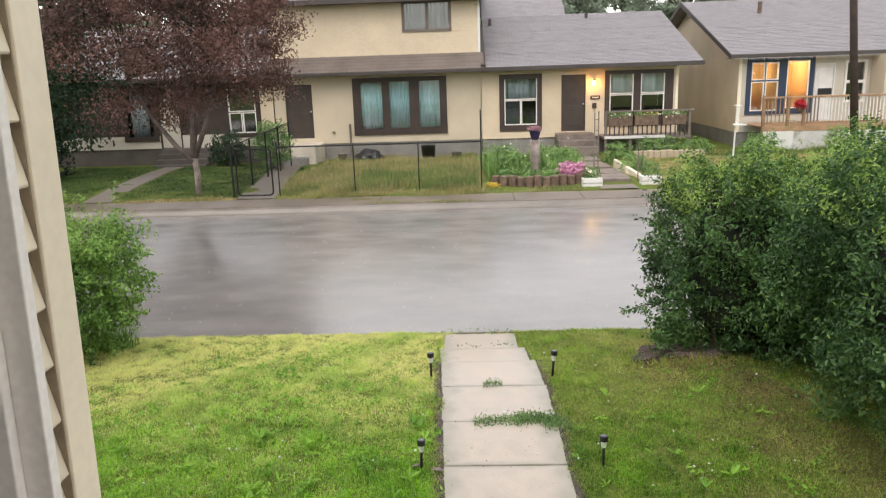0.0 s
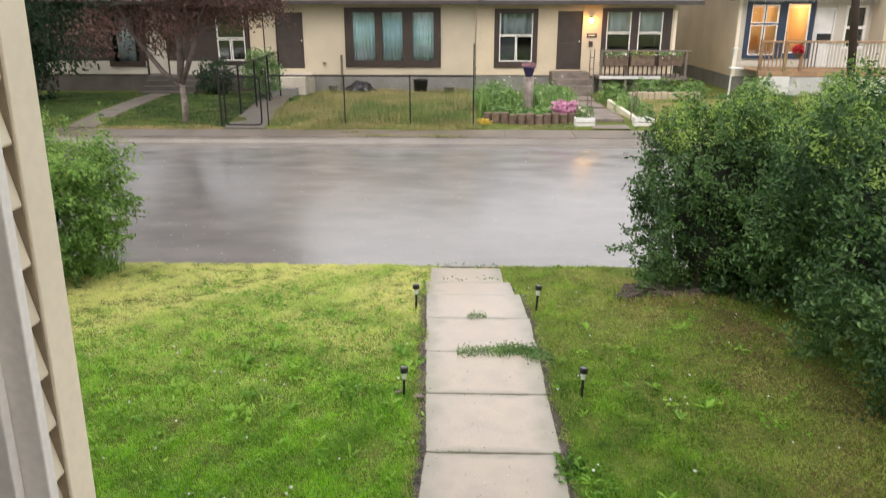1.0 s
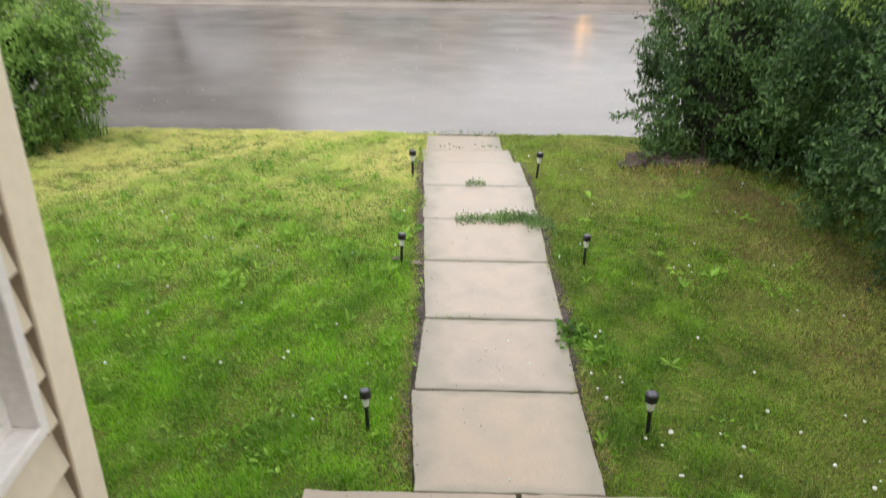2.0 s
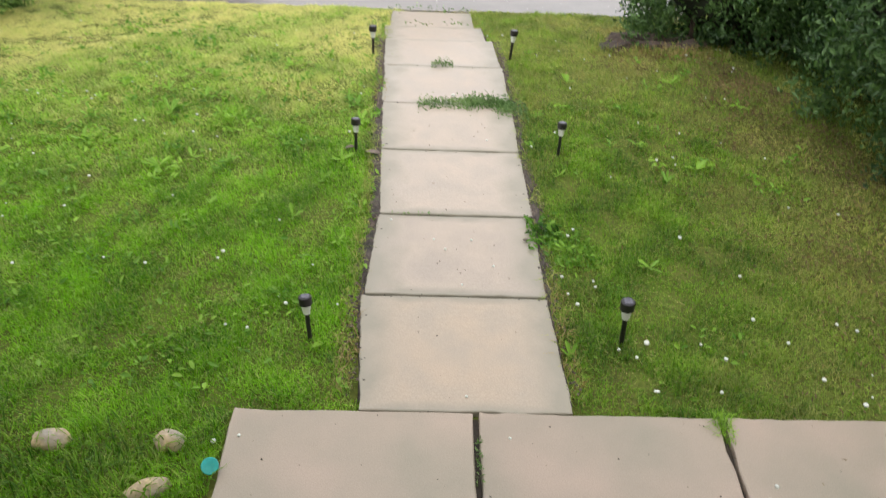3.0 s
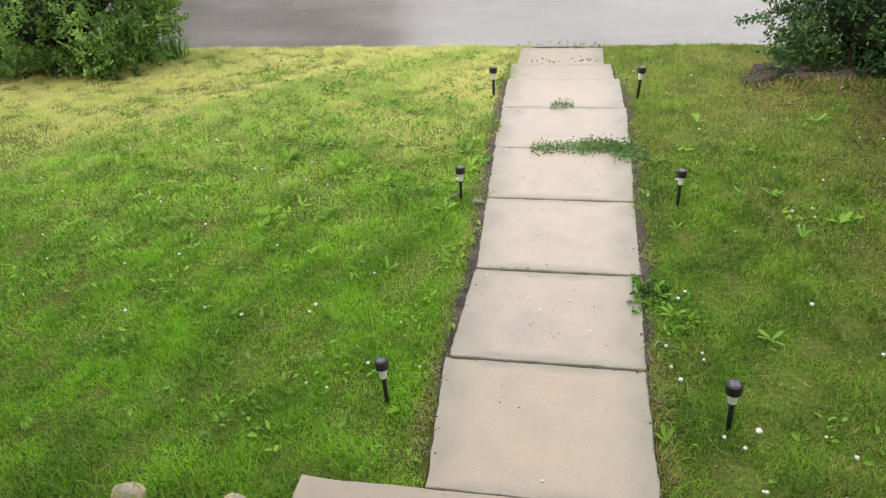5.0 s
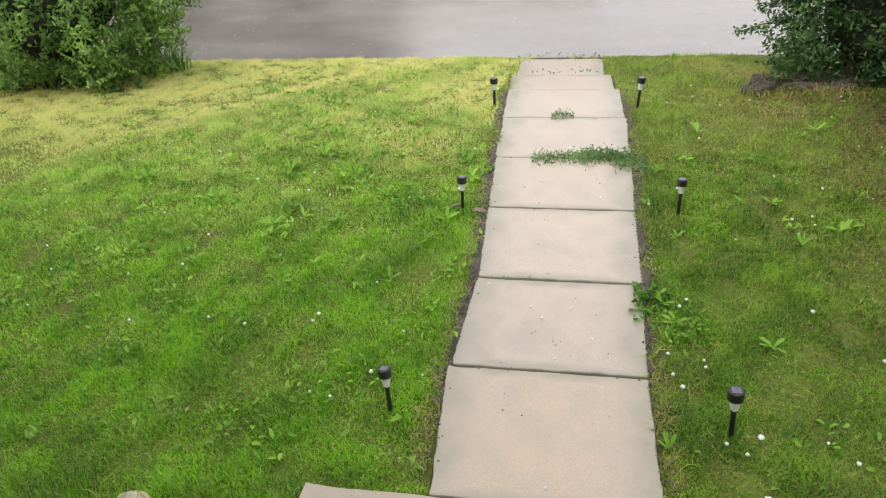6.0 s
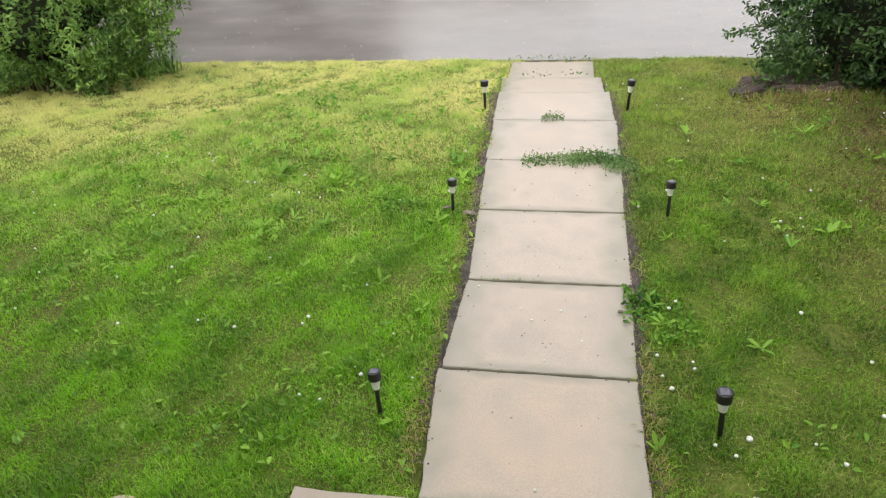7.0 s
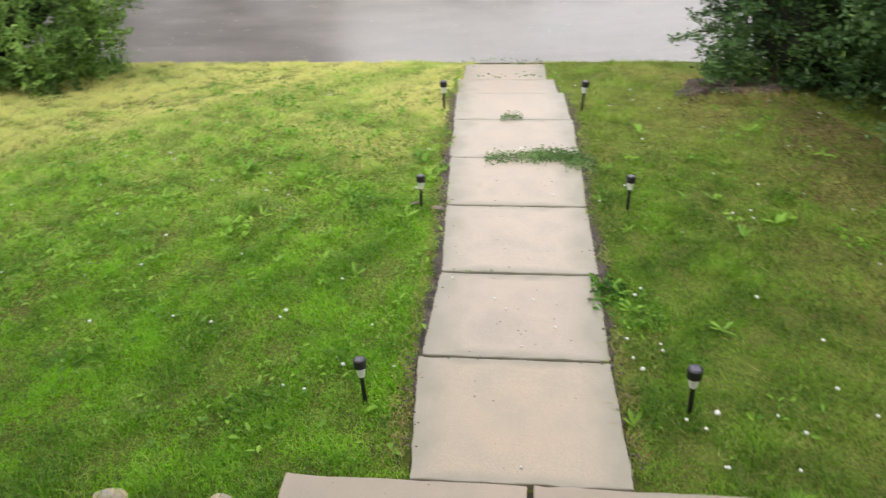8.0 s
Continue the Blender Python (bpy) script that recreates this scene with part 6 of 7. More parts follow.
new("room_lamp_light", rl).location = (12.0, HC + 1.2, 2.1)
rl2 = bpy.data.lights.new("room_lamp_light", "POINT")
rl2.energy, rl2.color, rl2.shadow_soft_size = 30, (1.0, 0.55, 0.22), 0.15
new("room_lamp_light", rl2).location = (10.9, HC + 1.3, 1.9)
bulb = thing("room_lamp", (12.0, HC + 1.3, 2.25), "lit lamp inside the warm room", "lamp")
v, f = lathe([(0.0, -0.1), (0.09, -0.05), (0.1, 0.03), (0.03, 0.1)], 12, (12.0, HC + 1.35, 2.32))
part("shade", mesh_of("shade", v, f, glow_mat("warm_lamp_shade", (1.0, 0.6, 0.25), 6)), None, bulb)
door(hc, 12.72, 13.45, 0.08, 2.12, HC, M_WHITE, "white panelled front door", M_WHITE)
part("sign", box(12.85, 13.35, HC - 0.07, HC - 0.03, 1.02, 1.25, 0.006), M_BLACK, hc, "small dark sign board")
w = window(hc, 13.8, 14.6, 0.7, 2.25, HC, 0.05, M_WHITE, [(13.85, 14.55, 1.48, 2.2), (13.85, 14.55, 0.75, 1.45)], "white sash window")
part("projecting_wall", box(14.75, 19.5, HC - 1.0, HC - 0.03, -1.1, 2.42), M_TANWALL, hc, "tan projecting wall")
# icicle lights along the eave
lights_string = thing("string_lights", (14, HC - 0.55, 2.4), "unlit white icicle string lights along the eave", "string lights")
sv, sf = [], []
for k in range(130):
    a = 9.6 + k * 0.078
    dl = 0.05 + 0.10 * ((k * 37) % 11) / 11
    o = len(sv)
    sv += [(a - 0.012, HC - 0.56, 2.44), (a + 0.012, HC - 0.56, 2.44), (a, HC - 0.57, 2.44 - dl), (a, HC - 0.545, 2.44 - dl * 0.5)]
    sf += [(o, o + 1, o + 2), (o, o + 3, o + 1), (o + 1, o + 3, o + 2), (o, o + 2, o + 3)]
tagged(part("strand", mesh_of("strand", sv, sf, M_WHITE), None, lights_string), kind="stuff")

deck = thing("cedar_deck", (12.3, 28, -0.9), "raised cedar deck with white balusters and lattice skirt", "deck")
for k in range(14):
    part("deck_board", box(10.15, 14.7, 26.95 + k * 0.142, 27.08 + k * 0.142, 0.02, 0.055, 0.004), M_WOOD, deck)
part("rim_board", box(10.1, 14.75, 26.9, 26.94, -0.12, 0.055, 0.004), M_WOOD, deck)
for px in (10.15, 11.0, 11.55, 13.3, 14.7):
    part("post", box(px - 0.05, px + 0.05, 26.95, 27.05, -0.9, 1.12, 0.006), M_WOOD, deck)
part("top_rail", box(10.1, 14.75, 26.92, 27.08, 1.02, 1.08, 0.008), M_WOOD, deck)
part("bottom_rail", box(10.15, 14.7, 26.98, 27.03, 0.14, 0.19, 0.006), M_WOOD, deck)
for k in range(26):
    px = 11.66 + k * 0.118
    part("baluster", box(px, px + 0.035, 26.985, 27.02, 0.19, 1.02), M_WHITE if k > 3 else M_GREYWOOD, deck)
for k in range(5):
    part("baluster", box(10.28 + k * 0.14, 10.31 + k * 0.14, 26.985, 27.02, 0.19, 1.02), M_WOOD, deck)
lat = bmesh.new()
for k in range(64):
    for sgn in (-1, 1):
        cx = 11.2 + k * 0.056
        add_box(lat, -0.011, 0.011, -0.006, 0.006, -0.5, 0.5, 0, Matrix.Translation((cx, 26.92 + 0.006 * sgn, -0.47)) @ Matrix.Rotation(sgn * radians(45), 4, "Y") @ Matrix.Diagonal((1, 1, 0.94, 1)))
part("lattice", lat, M_WHITE, deck, "white diagonal lattice skirt")
part("skirt_panel", box(10.15, 11.2, 26.9, 26.93, -0.75, -0.1, 0.004), M_WHITE, deck, "pale weathered skirt panel")
basket = thing("flower_basket", (11.35, 26.85, 0.7), "red hanging flower basket on the deck rail", "flower basket")
k = 220
p = np.array([11.35, 26.84, 0.78]) + unit(RNG.normal(size=(k, 3))) * 0.2 * RNG.uniform(0.5, 1, (k, 1))
tagged(part("bloom", leaves("bloom", p, p - np.array([11.35, 26.84, 0.7]), 0.09, 0.07, leaf_mat("red_petal", ((0.35, 0.01, 0.02), (0.6, 0.05, 0.06)), 0.6, 0.2, 4), 0.4), None, basket), kind="stuff")
v, f = lathe([(0.05, -0.2), (0.13, -0.12), (0.16, 0.0)], 12, (11.35, 26.84, 0.72))
part("bowl", mesh_of("bowl", v, f, M_LOG), None, basket)

# pale house behind the plum tree
hd = thing("house", (-12, FRONT, -0.9), "pale-sided house with dark windows behind the plum tree", "house", "houses across the road")
open_d = [(-13.35, -12.2, 0.15, 1.95), (-12.05, -11.2, -0.2, 1.85), (-9.35, -8.25, 0.25, 1.95)]
core_wall("wall", -17, -7.6, -0.22, 2.45, FRONT + 0.031, FRONT + 0.15, open_d, M_BROWN, hd)
cladding("siding", -17, -7.6, -0.22, 0.26, FRONT, open_d, 0.16, M_PALEWALL, hd)
cladding("siding", -8.1, -7.6, 0.26, 2.4, FRONT + 0.02, [], 0.19, M_TAN, hd)
cladding("dark_siding", -17, -8.1, 0.26, 2.4, FRONT + 0.02, open_d, 0.19, M_BROWN, hd)
part("foundation", box(-17, -7.6, FRONT + 0.03, 36, -1.1, -0.22), M_SHADEFOUND, hd)
slope_roof("roof", -17.4, -7.5, 27.85, 2.40, 34.3, 4.58, 0.10, M_ROOF, hd)
slope_roof("roof", -17.4, -7.5, 40.7, 2.40, 34.3, 4.58, 0.10, M_ROOF, hd)
part("fascia", box(-17.4, -7.6, 27.80, 27.85, 2.26, 2.41, 0.004), M_FASCIA, hd)
w = window(hd, -13.45, -12.1, 0.05, 2.05, FRONT, 0.12, M_BROWN, [(-13.3, -12.25, 0.2, 1.9)], "dark window with brown trim", M_BROWN)
curtain(-13.2, -12.5, 0.2, 1.9, FRONT + 0.25, M_SHEER, w, "grey curtain", 6)
window(hd, -9.45, -8.15, 0.15, 2.05, FRONT, 0.10, M_BROWN, [(-9.32, -8.28, 1.08, 1.92), (-9.32, -8.82, 0.28, 1.05), (-8.80, -8.28, 0.28, 1.05)], "white-framed sliding window with brown trim")
door(hd, -12.05, -11.2, -0.2, 1.85, FRONT, M_PALEWALL, "pale grey front door", M_BROWN)
for k in range(4):
    part("step", box(-11.9, -9.9, 27.9 - 0.3 * k, 28.38 if k == 0 else 28.2 - 0.3 * k, -1.0, -0.22 - 0.17 * k, 0.01), M_SHADEFOUND, hd)
part("side_wall", box(-17, -16.85, FRONT + 0.15, 40, -1.1, 2.45), M_TAN, hd)
part("back_wall", box(-17, -7.6, 40, 40.1, -1.1, 2.45), M_TAN, hd)

# ---- yards across the road ----


def yard_path(pts, half, label):
    vs, fs = [], []
    for x, y in pts:
        z = float(yard_z(x, y)) + 0.025
        vs += [(x - half, y, z), (x + half, y, z), (x - half, y, z - 0.2), (x + half, y, z - 0.2)]
    for i in range(len(pts) - 1):
        o = 4 * i
        fs += [(o, o + 1, o + 5, o + 4), (o, o + 4, o + 6, o + 2), (o + 1, o + 3, o + 7, o + 5)]
    tagged(part("garden_path", mesh_of("garden_path", vs, fs, M_YARDPATH)), label, "path", kind="structure")


yard_path([(-9.0, PAVE_BACK), (-9.6, 19.7), (-10.2, 22.3), (-10.8, 25.0), (-11.0, 26.8)], 0.34, "wet concrete path to the pale house")
yard_path([(-5.2, PAVE_BACK), (-5.6, 20), (-6.2, 23.5), (-6.6, 26.3)], 0.45, "wet concrete path to the landing behind the gate")
yard_path([(3.2, PAVE_BACK), (3.35, 20), (3.55, 24), (3.65, 26.9)], 0.42, "wet stepped path to the lamp-lit door")


for sy in (18.1, 19.6, 21.6, 24.0):
    sx = float(np.interp(sy, [PAVE_BACK, 20, 24, 26.9], [3.2, 3.35, 3.55, 3.65]))
    o = thing("step_board", (sx, sy, float(yard_z(sx, sy))), "wet timber step across the garden path", "step", "steps of the far path")
    part("board", box(sx - 0.43, sx + 0.43, sy, sy + 0.9, float(yard_z(sx, sy)) - 0.1, float(yard_z(sx, sy)) + 0.075, 0.01), M_GREYWOOD, o)


def yard_grass(name, x0, x1, y0, y1, count, height, width, dryness, label, material=None):
    x, y = RNG.uniform(x0, x1, count), RNG.uniform(y0, y1, count)
    px = np.interp(y, [17.0, 19.7, 22.3, 25.0, 26.8], [-9.0, -9.6, -10.2, -10.8, -11.0])
    qx = np.interp(y, [17.0, 20, 23.5, 26.3], [-5.2, -5.6, -6.2, -6.6])
    rx = np.interp(y, [17.0, 26.9], [3.2, 3.65])
    keep = (abs(x - px) > 0.45) & (abs(x - qx) > 0.48) & (abs(x - rx) > 0.46)
    x, y = x[keep], y[keep]
    dry = np.clip(dryness + 0.3 * wavy(x, y, 1.3, 2) + RNG.normal(0, 0.2, len(x)), 0, 1)
    hh = height * (0.7 + 0.5 * np.clip(wavy(x, y, 1.7, 5), -1, 1))
    tagged(part(name, blades(name, x, y, yard_z(x, y) - 0.01, hh, width * 0.8, material or M_YARD, dry, 0.7, True)), label, "grass", kind="stuff")


yard_grass("yard_grass", -15, -5.7, 17.0, 27.6, 70000, 0.09, 0.02, -0.6, "lawn under the plum tree, its shade put into the dark green", M_SHADEGRASS)
yard_grass("weedy_grass", -5.3, 0.1, 17.4, 28.2, 44000, 0.27, 0.017, 0.48, "overgrown dry weedy grass inside the wire fence")
yard_grass("tall_weeds", -3.2, 0.0, 17.5, 21.5, 4200, 0.46, 0.02, -0.1, "tall green weeds inside the wire fence")
yard_grass("verge_grass", -5.6, 0.2, 17.0, 17.75, 9000, 0.17, 0.015, 0.45, "ragged dry grass along the fence foot")
yard_grass("yard_grass", 3.9, 14, 17.5, 25.4, 40000, 0.07, 0.02, 0.85, "yellowish short lawn across the road")
yard_grass("yard_grass", 0.2, 4.6, 22.2, 27.2, 9000, 0.26, 0.02, 0.05, "green planting beside the stepped path")
yard_grass("yard_grass", 4.6, 14, 25.7, 27.2, 8000, 0.26, 0.02, 0.05, "green planting in front of the houses")

yard_grass("verge_grass", -9.5, -5.5, 16.85, 17.25, 3000, 0.10, 0.015, 0.75, "yellowed grass fringe along the pavement")
yard_grass("verge_grass", 0.2, 2.4, 17.0, 17.75, 2400, 0.10, 0.015, 0.3, "short grass between the pavement and the log edging")
for vx, vy, vn, vw in ((-0.7, 16.05, 420, 0.75), (-2.0, 16.1, 260, 0.5), (-3.6, 16.9, 420, 1.1), (-1.1, 16.9, 420, 1.0), (-2.6, 16.55, 160, 0.4)):
    px, py = RNG.normal(vx, vw * 0.45, vn), RNG.normal(vy, 0.05, vn)
    tagged(part("verge_grass", blades("verge_grass", px, py, np.full(vn, -0.42), 0.06, 0.014, M_YARD, np.clip(RNG.normal(0.35, 0.2, vn), 0, 1), 0.9, True)), "patch of grass creeping over the wet pavement", "grass", kind="stuff")

# wire fence and gate
FENCE_Y, FZ0, FZ1 = 17.42, -0.42, 0.76


def wire_mesh(name, a, b, z0, z1, parent, step=0.085):
    """Diagonal chain-link wire between two points on the ground."""
    a, b = Vector((*a, 0)), Vector((*b, 0))
    ln, h = (b - a).length, z1 - z0
    d = (b - a).normalized()
    nrm = Vector((-d.y, d.x, 0))
    vs, fs = [], []
    for sgn in (1, -1):
        s = -h
        while s < ln + h:
            s0, s1 = s, s + sgn * h
            t0, t1 = 0.0, 1.0
            for lim, sg in ((0.0, 1), (ln, -1)):
                da, db = sg * (s0 - lim), sg * (s1 - lim)
                if da < 0 and db < 0:
                    t0, t1 = 1, 0
                elif da < 0:
                    t0 = max(t0, da / (da - db))
                elif db < 0:
                    t1 = min(t1, da / (da - db))
            if t1 > t0:
                o = len(vs)
                for t in (t0, t1):
                    c = a + d * (s0 + (s1 - s0) * t) + Vector((0, 0, z0 + h * t))
                    vs += [tuple(c + d * 0.0014 + nrm * 0.001 * sgn), tuple(c - d * 0.0014 + nrm * 0.001 * sgn), tuple(c + nrm * (0.003 * sgn))]
                fs += [(o, o + 1, o + 4, o + 3), (o + 1, o + 2, o + 5, o + 4), (o + 2, o, o + 3, o + 5)]
            s += step
    return part(name, mesh_of(name, vs, fs, M_BLACKMETAL), None, parent)


fence = thing("wire_fence", (-2.3, FENCE_Y, FZ0), "black chain-link fence along the weedy yard", "fence")
for px, top in ((-4.72, FZ1 + 0.1), (-2.92, FZ1), (-1.40, FZ1), (0.06, 1.45)):
    part("post", tube((px, FENCE_Y, FZ0 - 0.05), (px, FENCE_Y, top), 0.015), M_BLACKMETAL, fence)
part("top_rail", tube((-4.72, FENCE_Y, FZ1 - 0.03), (0.06, FENCE_Y, FZ1 - 0.03), 0.018), M_BLACKMETAL, fence)
wire_mesh("wire", (-4.72, FENCE_Y), (0.06, FENCE_Y), FZ0, FZ1 - 0.03, fence)
side = thing("wire_fence", (-6, 21, FZ0), "black chain-link side fence running to the house", "fence")
for k in range(5):
    px, py = -5.82 - 0.16 * k, FENCE_Y + 2.1 * k
    part("post", tube((px, py, float(yard_z(px, py)) - 0.05), (px, py, 0.80 + (0.1 if k == 0 else 0)), 0.026), M_BLACKMETAL, side)
part("top_rail", tube((-5.82, FENCE_Y, 0.77), (-6.46, FENCE_Y + 8.4, 0.77), 0.018), M_BLACKMETAL, side)
wire_mesh("wire", (-5.82, FENCE_Y), (-6.46, FENCE_Y + 8.4), -0.5, 0.77, side)
gate = thing("metal_gate", (-5.2, FENCE_Y, FZ0), "black metal gate with rounded corners and chain-link infill", "gate")
gp = []
for cx, cz, a0 in ((-4.98, 0.60, 0), (-5.62, 0.60, 90), (-5.62, -0.30, 180), (-4.98, -0.30, 270)):
    for k in range(5):
        a = radians(a0 + 22.5 * k)
        gp.append((cx + 0.1 * math.cos(a), FENCE_Y + 0.02, cz + 0.1 * math.sin(a)))
v, f = bendy(gp + gp[:2], [0.019] * (len(gp) + 2), 7)
part("gate_frame", mesh_of("gate_frame", v, f, M_BLACKMETAL, True), None, gate)
wire_mesh("wire", (-5.70, FENCE_Y + 0.02), (-4.90, FENCE_Y + 0.02), -0.38, 0.68, gate)
part("latch", box(-4.90, -4.76, FENCE_Y - 0.02, FENCE_Y + 0.03, 0.25, 0.30, 0.004), M_BLACKMETAL, gate)


def clump(name, centre, half, count, length, width, material, label, category, up=0.4, stem=True, kind=""):
    """A bush of leaves in an uneven mound."""
    o = thing(name, (centre[0], centre[1], float(yard_z(centre[0], centre[1]))), label, category)
    d = unit(RNG.normal(size=(count, 3)))
    r = RNG.uniform(0.45, 1, (count, 1)) ** 0.6
    lump = 1 + 0.25 * np.sin(5 * d[:, :1] + centre[0]) * np.sin(4 * d[:, 1:2] + 2 * centre[1]) + 0.15 * np.sin(11 * d[:, 2:3])
    p = np.array(centre) + d * r * np.array(half) * lump
    zg = yard_z(p[:, 0], p[:, 1])
    p[:, 2] = np.maximum(p[:, 2], zg + 0.02)
    tagged(part("foliage", leaves("foliage", p, d + np.array([0, 0, up]), length, width, material, 0.7, simple=True), None, o), kind="stuff")
    if stem:
        tw = [bendy([(centre[0] + RNG.normal(0, half[0] * 0.2), centre[1] + RNG.normal(0, half[1] * 0.2), float(yard_z(centre[0], centre[1])) - 0.03), tuple(np.array(centre) + RNG.normal(0, 0.1, 3) * half), tuple(np.array(centre) + unit(RNG.normal(size=(1, 3)))[0] * np.array(half) * 0.8)], [0.02, 0.014, 0.005], 5) for _ in range(9)]
        v, f = join(tw)
        tagged(part("stem_growth", mesh_of("stem_growth", v, f, M_TWIG), None, o), kind="stuff")
    return o


clump("climber_bush", (-6.75, 24.6, 0.15), (0.62, 0.6, 0.85), 2600, 0.11, 0.05, M_MOSSY, "green climbing bush on the side fence", "bush")
clump("shrub", (-14.7, 24.5, 1.9), (2.3, 1.6, 2.9), 13000, 0.16, 0.08, M_DARKLEAF, "tall dark green shrub by the pale house", "shrub")
clump("shrub", (-15.8, 22.5, 1.4), (2.0, 1.6, 2.6), 9000, 0.18, 0.09, M_DARKLEAF, "large dark green shrub", "shrub")
clump("shrub", (-9.0, 26.9, -0.2), (0.7, 0.5, 0.7), 1800, 0.12, 0.06, M_DARKLEAF, "low dark shrub under the sliding window", "shrub")
clump("pink_flowers", (2.32, 18.45, -0.15), (0.36, 0.30, 0.21), 2200, 0.055, 0.05, M_PINK, "rounded mound of pink flowers in the bed", "flowers", 0.6, False)
for cx, cy, hx, hz, nn in ((0.9, 19.6, 0.5, 0.42, 1300), (2.3, 20.6, 0.5, 0.42, 1300), (0.6, 21.3, 0.6, 0.5, 1300), (1.9, 21.8, 0.55, 0.45, 1200), (0.75, 18.5, 0.3, 0.22, 600), (1.3, 18.4, 0.35, 0.2, 600), (1.8, 18.5, 0.3, 0.22, 500), (2.75, 22.6, 0.4, 0.35, 900), (4.35, 23.2, 0.45, 0.4, 1100), (4.3, 20.6, 0.4, 0.3, 800), (6.3, 26.2, 0.8, 0.4, 1400), (7.6, 26.3, 0.7, 0.35, 1200), (8.6, 23.6, 0.5, 0.4, 900), (9.6, 25.6, 0.6, 0.45, 1000), (12.0, 25.4, 0.35, 0.55, 900)):
    clump("perennial", (cx, cy, float(yard_z(cx, cy)) + hz * 0.7), (hx, 0.4, hz), nn, 0.16, 0.028, M_BED, "leafy green perennial plant in the flower bed", "plant", 1.2, False)
n = 4200
x, y = RNG.uniform(0.25, 2.75, n), RNG.uniform(19.2, 23.2, n)
ok = abs(x - 1.53) > 0.28
x, y = x[ok], y[ok]
tagged(part("iris_leaves", blades("iris_leaves", x, y, yard_z(x, y), 0.56, 0.028, M_BED, None, 0.35)), "tall sword-shaped green leaves in the flower bed", "plants", kind="stuff")
n = 40
p = np.stack([RNG.uniform(0.3, 2.9, n), RNG.uniform(18.2, 22.8, n), RNG.uniform(-0.2, 0.35, n)], 1)
tagged(part("white_blooms", leaves("white_blooms", p, np.tile([0, -1.0, 1.0], (n, 1)), 0.042, 0.036, M_WHITEPETAL, 0.5)), "scattered white blooms in the flower bed", "flowers", kind="stuff")
bed_edge = thing("log_edging", (1.6, 17.9, -0.42), "upright log edging round the flower bed", "garden edging")
for k in range(12):
    a = k / 11
    px = 0.42 + 2.2 * a
    py = 18.3 - 0.42 * math.sin(math.pi * min(1, a * 1.05)) ** 0.6
    v, f = lathe([(0.0, -0.08), (0.098, -0.08), (0.10, 0.02), (0.098, 0.21 + 0.02 * (k % 3)), (0.085, 0.225 + 0.02 * (k % 3)), (0.0, 0.225 + 0.02 * (k % 3))], 10, (px, py, -0.43))
    part("log", mesh_of("log", v, f, M_LOG), None, bed_edge)
ped = thing("stump_pedestal", (1.53, 20.0, -0.5), "grey tree stump pedestal in the flower bed", "stump")
v, f = lathe([(0.17, -0.05), (0.15, 0.1), (0.135, 0.5), (0.14, 0.98), (0.0, 0.99)], 14, (1.53, 20.0, -0.5))
part("trunk", mesh_of("trunk", v, f, M_BARK, True), None, ped)
pot = thing("flower_pot", (1.53, 20.0, 0.49), "purple glazed flower pot on the stump pedestal", "flower pot")
v, f = lathe([(0.0, 0.0), (0.085, 0.0), (0.12, 0.09), (0.15, 0.22), (0.165, 0.23), (0.165, 0.26), (0.14, 0.26), (0.12, 0.2), (0.0, 0.2)], 18, (1.53, 20.0, 0.49))
part("pot", mesh_of("pot", v, f, M_PURPLE, True), None, pot)
k = 240
p = np.array([1.53, 20.0, 0.77]) + unit(RNG.normal(size=(k, 3))) * np.array([0.2, 0.2, 0.09]) * RNG.uniform(0.3, 1, (k, 1))
tagged(part("bloom", leaves("bloom", p, np.tile([0, -0.3, 1.0], (k, 1)), 0.06, 0.035, M_DUSTY, 0.8), None, pot), kind="stuff")
for px, py in ((2.66, 17.62), (4.05, 17.72)):
    pbx = thing("planter_box", (px, py, -0.42), "small white planter box beside the garden path", "planter", "white planter boxes")
    part("trough", box(px - 0.23, px + 0.23, py - 0.13, py + 0.13, -0.42, -0.22, 0.01), M_WHITE, pbx)
    part("plank", box(px - 0.235, px + 0.235, py - 0.137, py - 0.13, -0.33, -0.32), M_GREYWOOD, pbx)
    k = 160
    p = np.stack([RNG.uniform(px - 0.2, px + 0.2, k), RNG.uniform(py - 0.1, py + 0.1, k), RNG.uniform(-0.22, 0.05, k)], 1)
    tagged(part("foliage", leaves("foliage", p, np.tile([0, -0.4, 1.0], (k, 1)), 0.08, 0.03, M_MOSSY, 0.8), None, pbx), kind="stuff")
for px in (2.92, 4.02):
    for k in range(2):
        b0 = thing("path_border", (px, 18.9 + 2.0 * k, -0.45), "pale timber border beside the stepped path", "garden edging", "path borders")
        part("timber", box(px - 0.05, px + 0.05, 18.0 + 2.0 * k, 19.9 + 2.0 * k, -0.6, -0.32, 0.01), M_CREAMTRIM, b0)
trel = thing("garden_arch", (3.3, 18.0, -0.42), "thin dark metal garden arch posts at the path", "garden arch")
for px, py, top in ((2.86, 18.0, 1.30), (2.80, 18.2, 1.25), (3.92, 18.0, 0.52), (3.86, 18.2, 0.52)):
    part("post", tube((px, py, -0.46), (px, py, top), 0.014), M_GREYWOOD, trel)
for k in range(6):
    part("rung", tube((2.86, 18.0, -0.2 + 0.26 * k), (2.80, 18.2, -0.2 + 0.26 * k), 0.008), M_GREYWOOD, trel)
low = thing("low_wall", (6.5, 25.5, -0.75), "low buff stone edging of the raised bed", "garden wall")
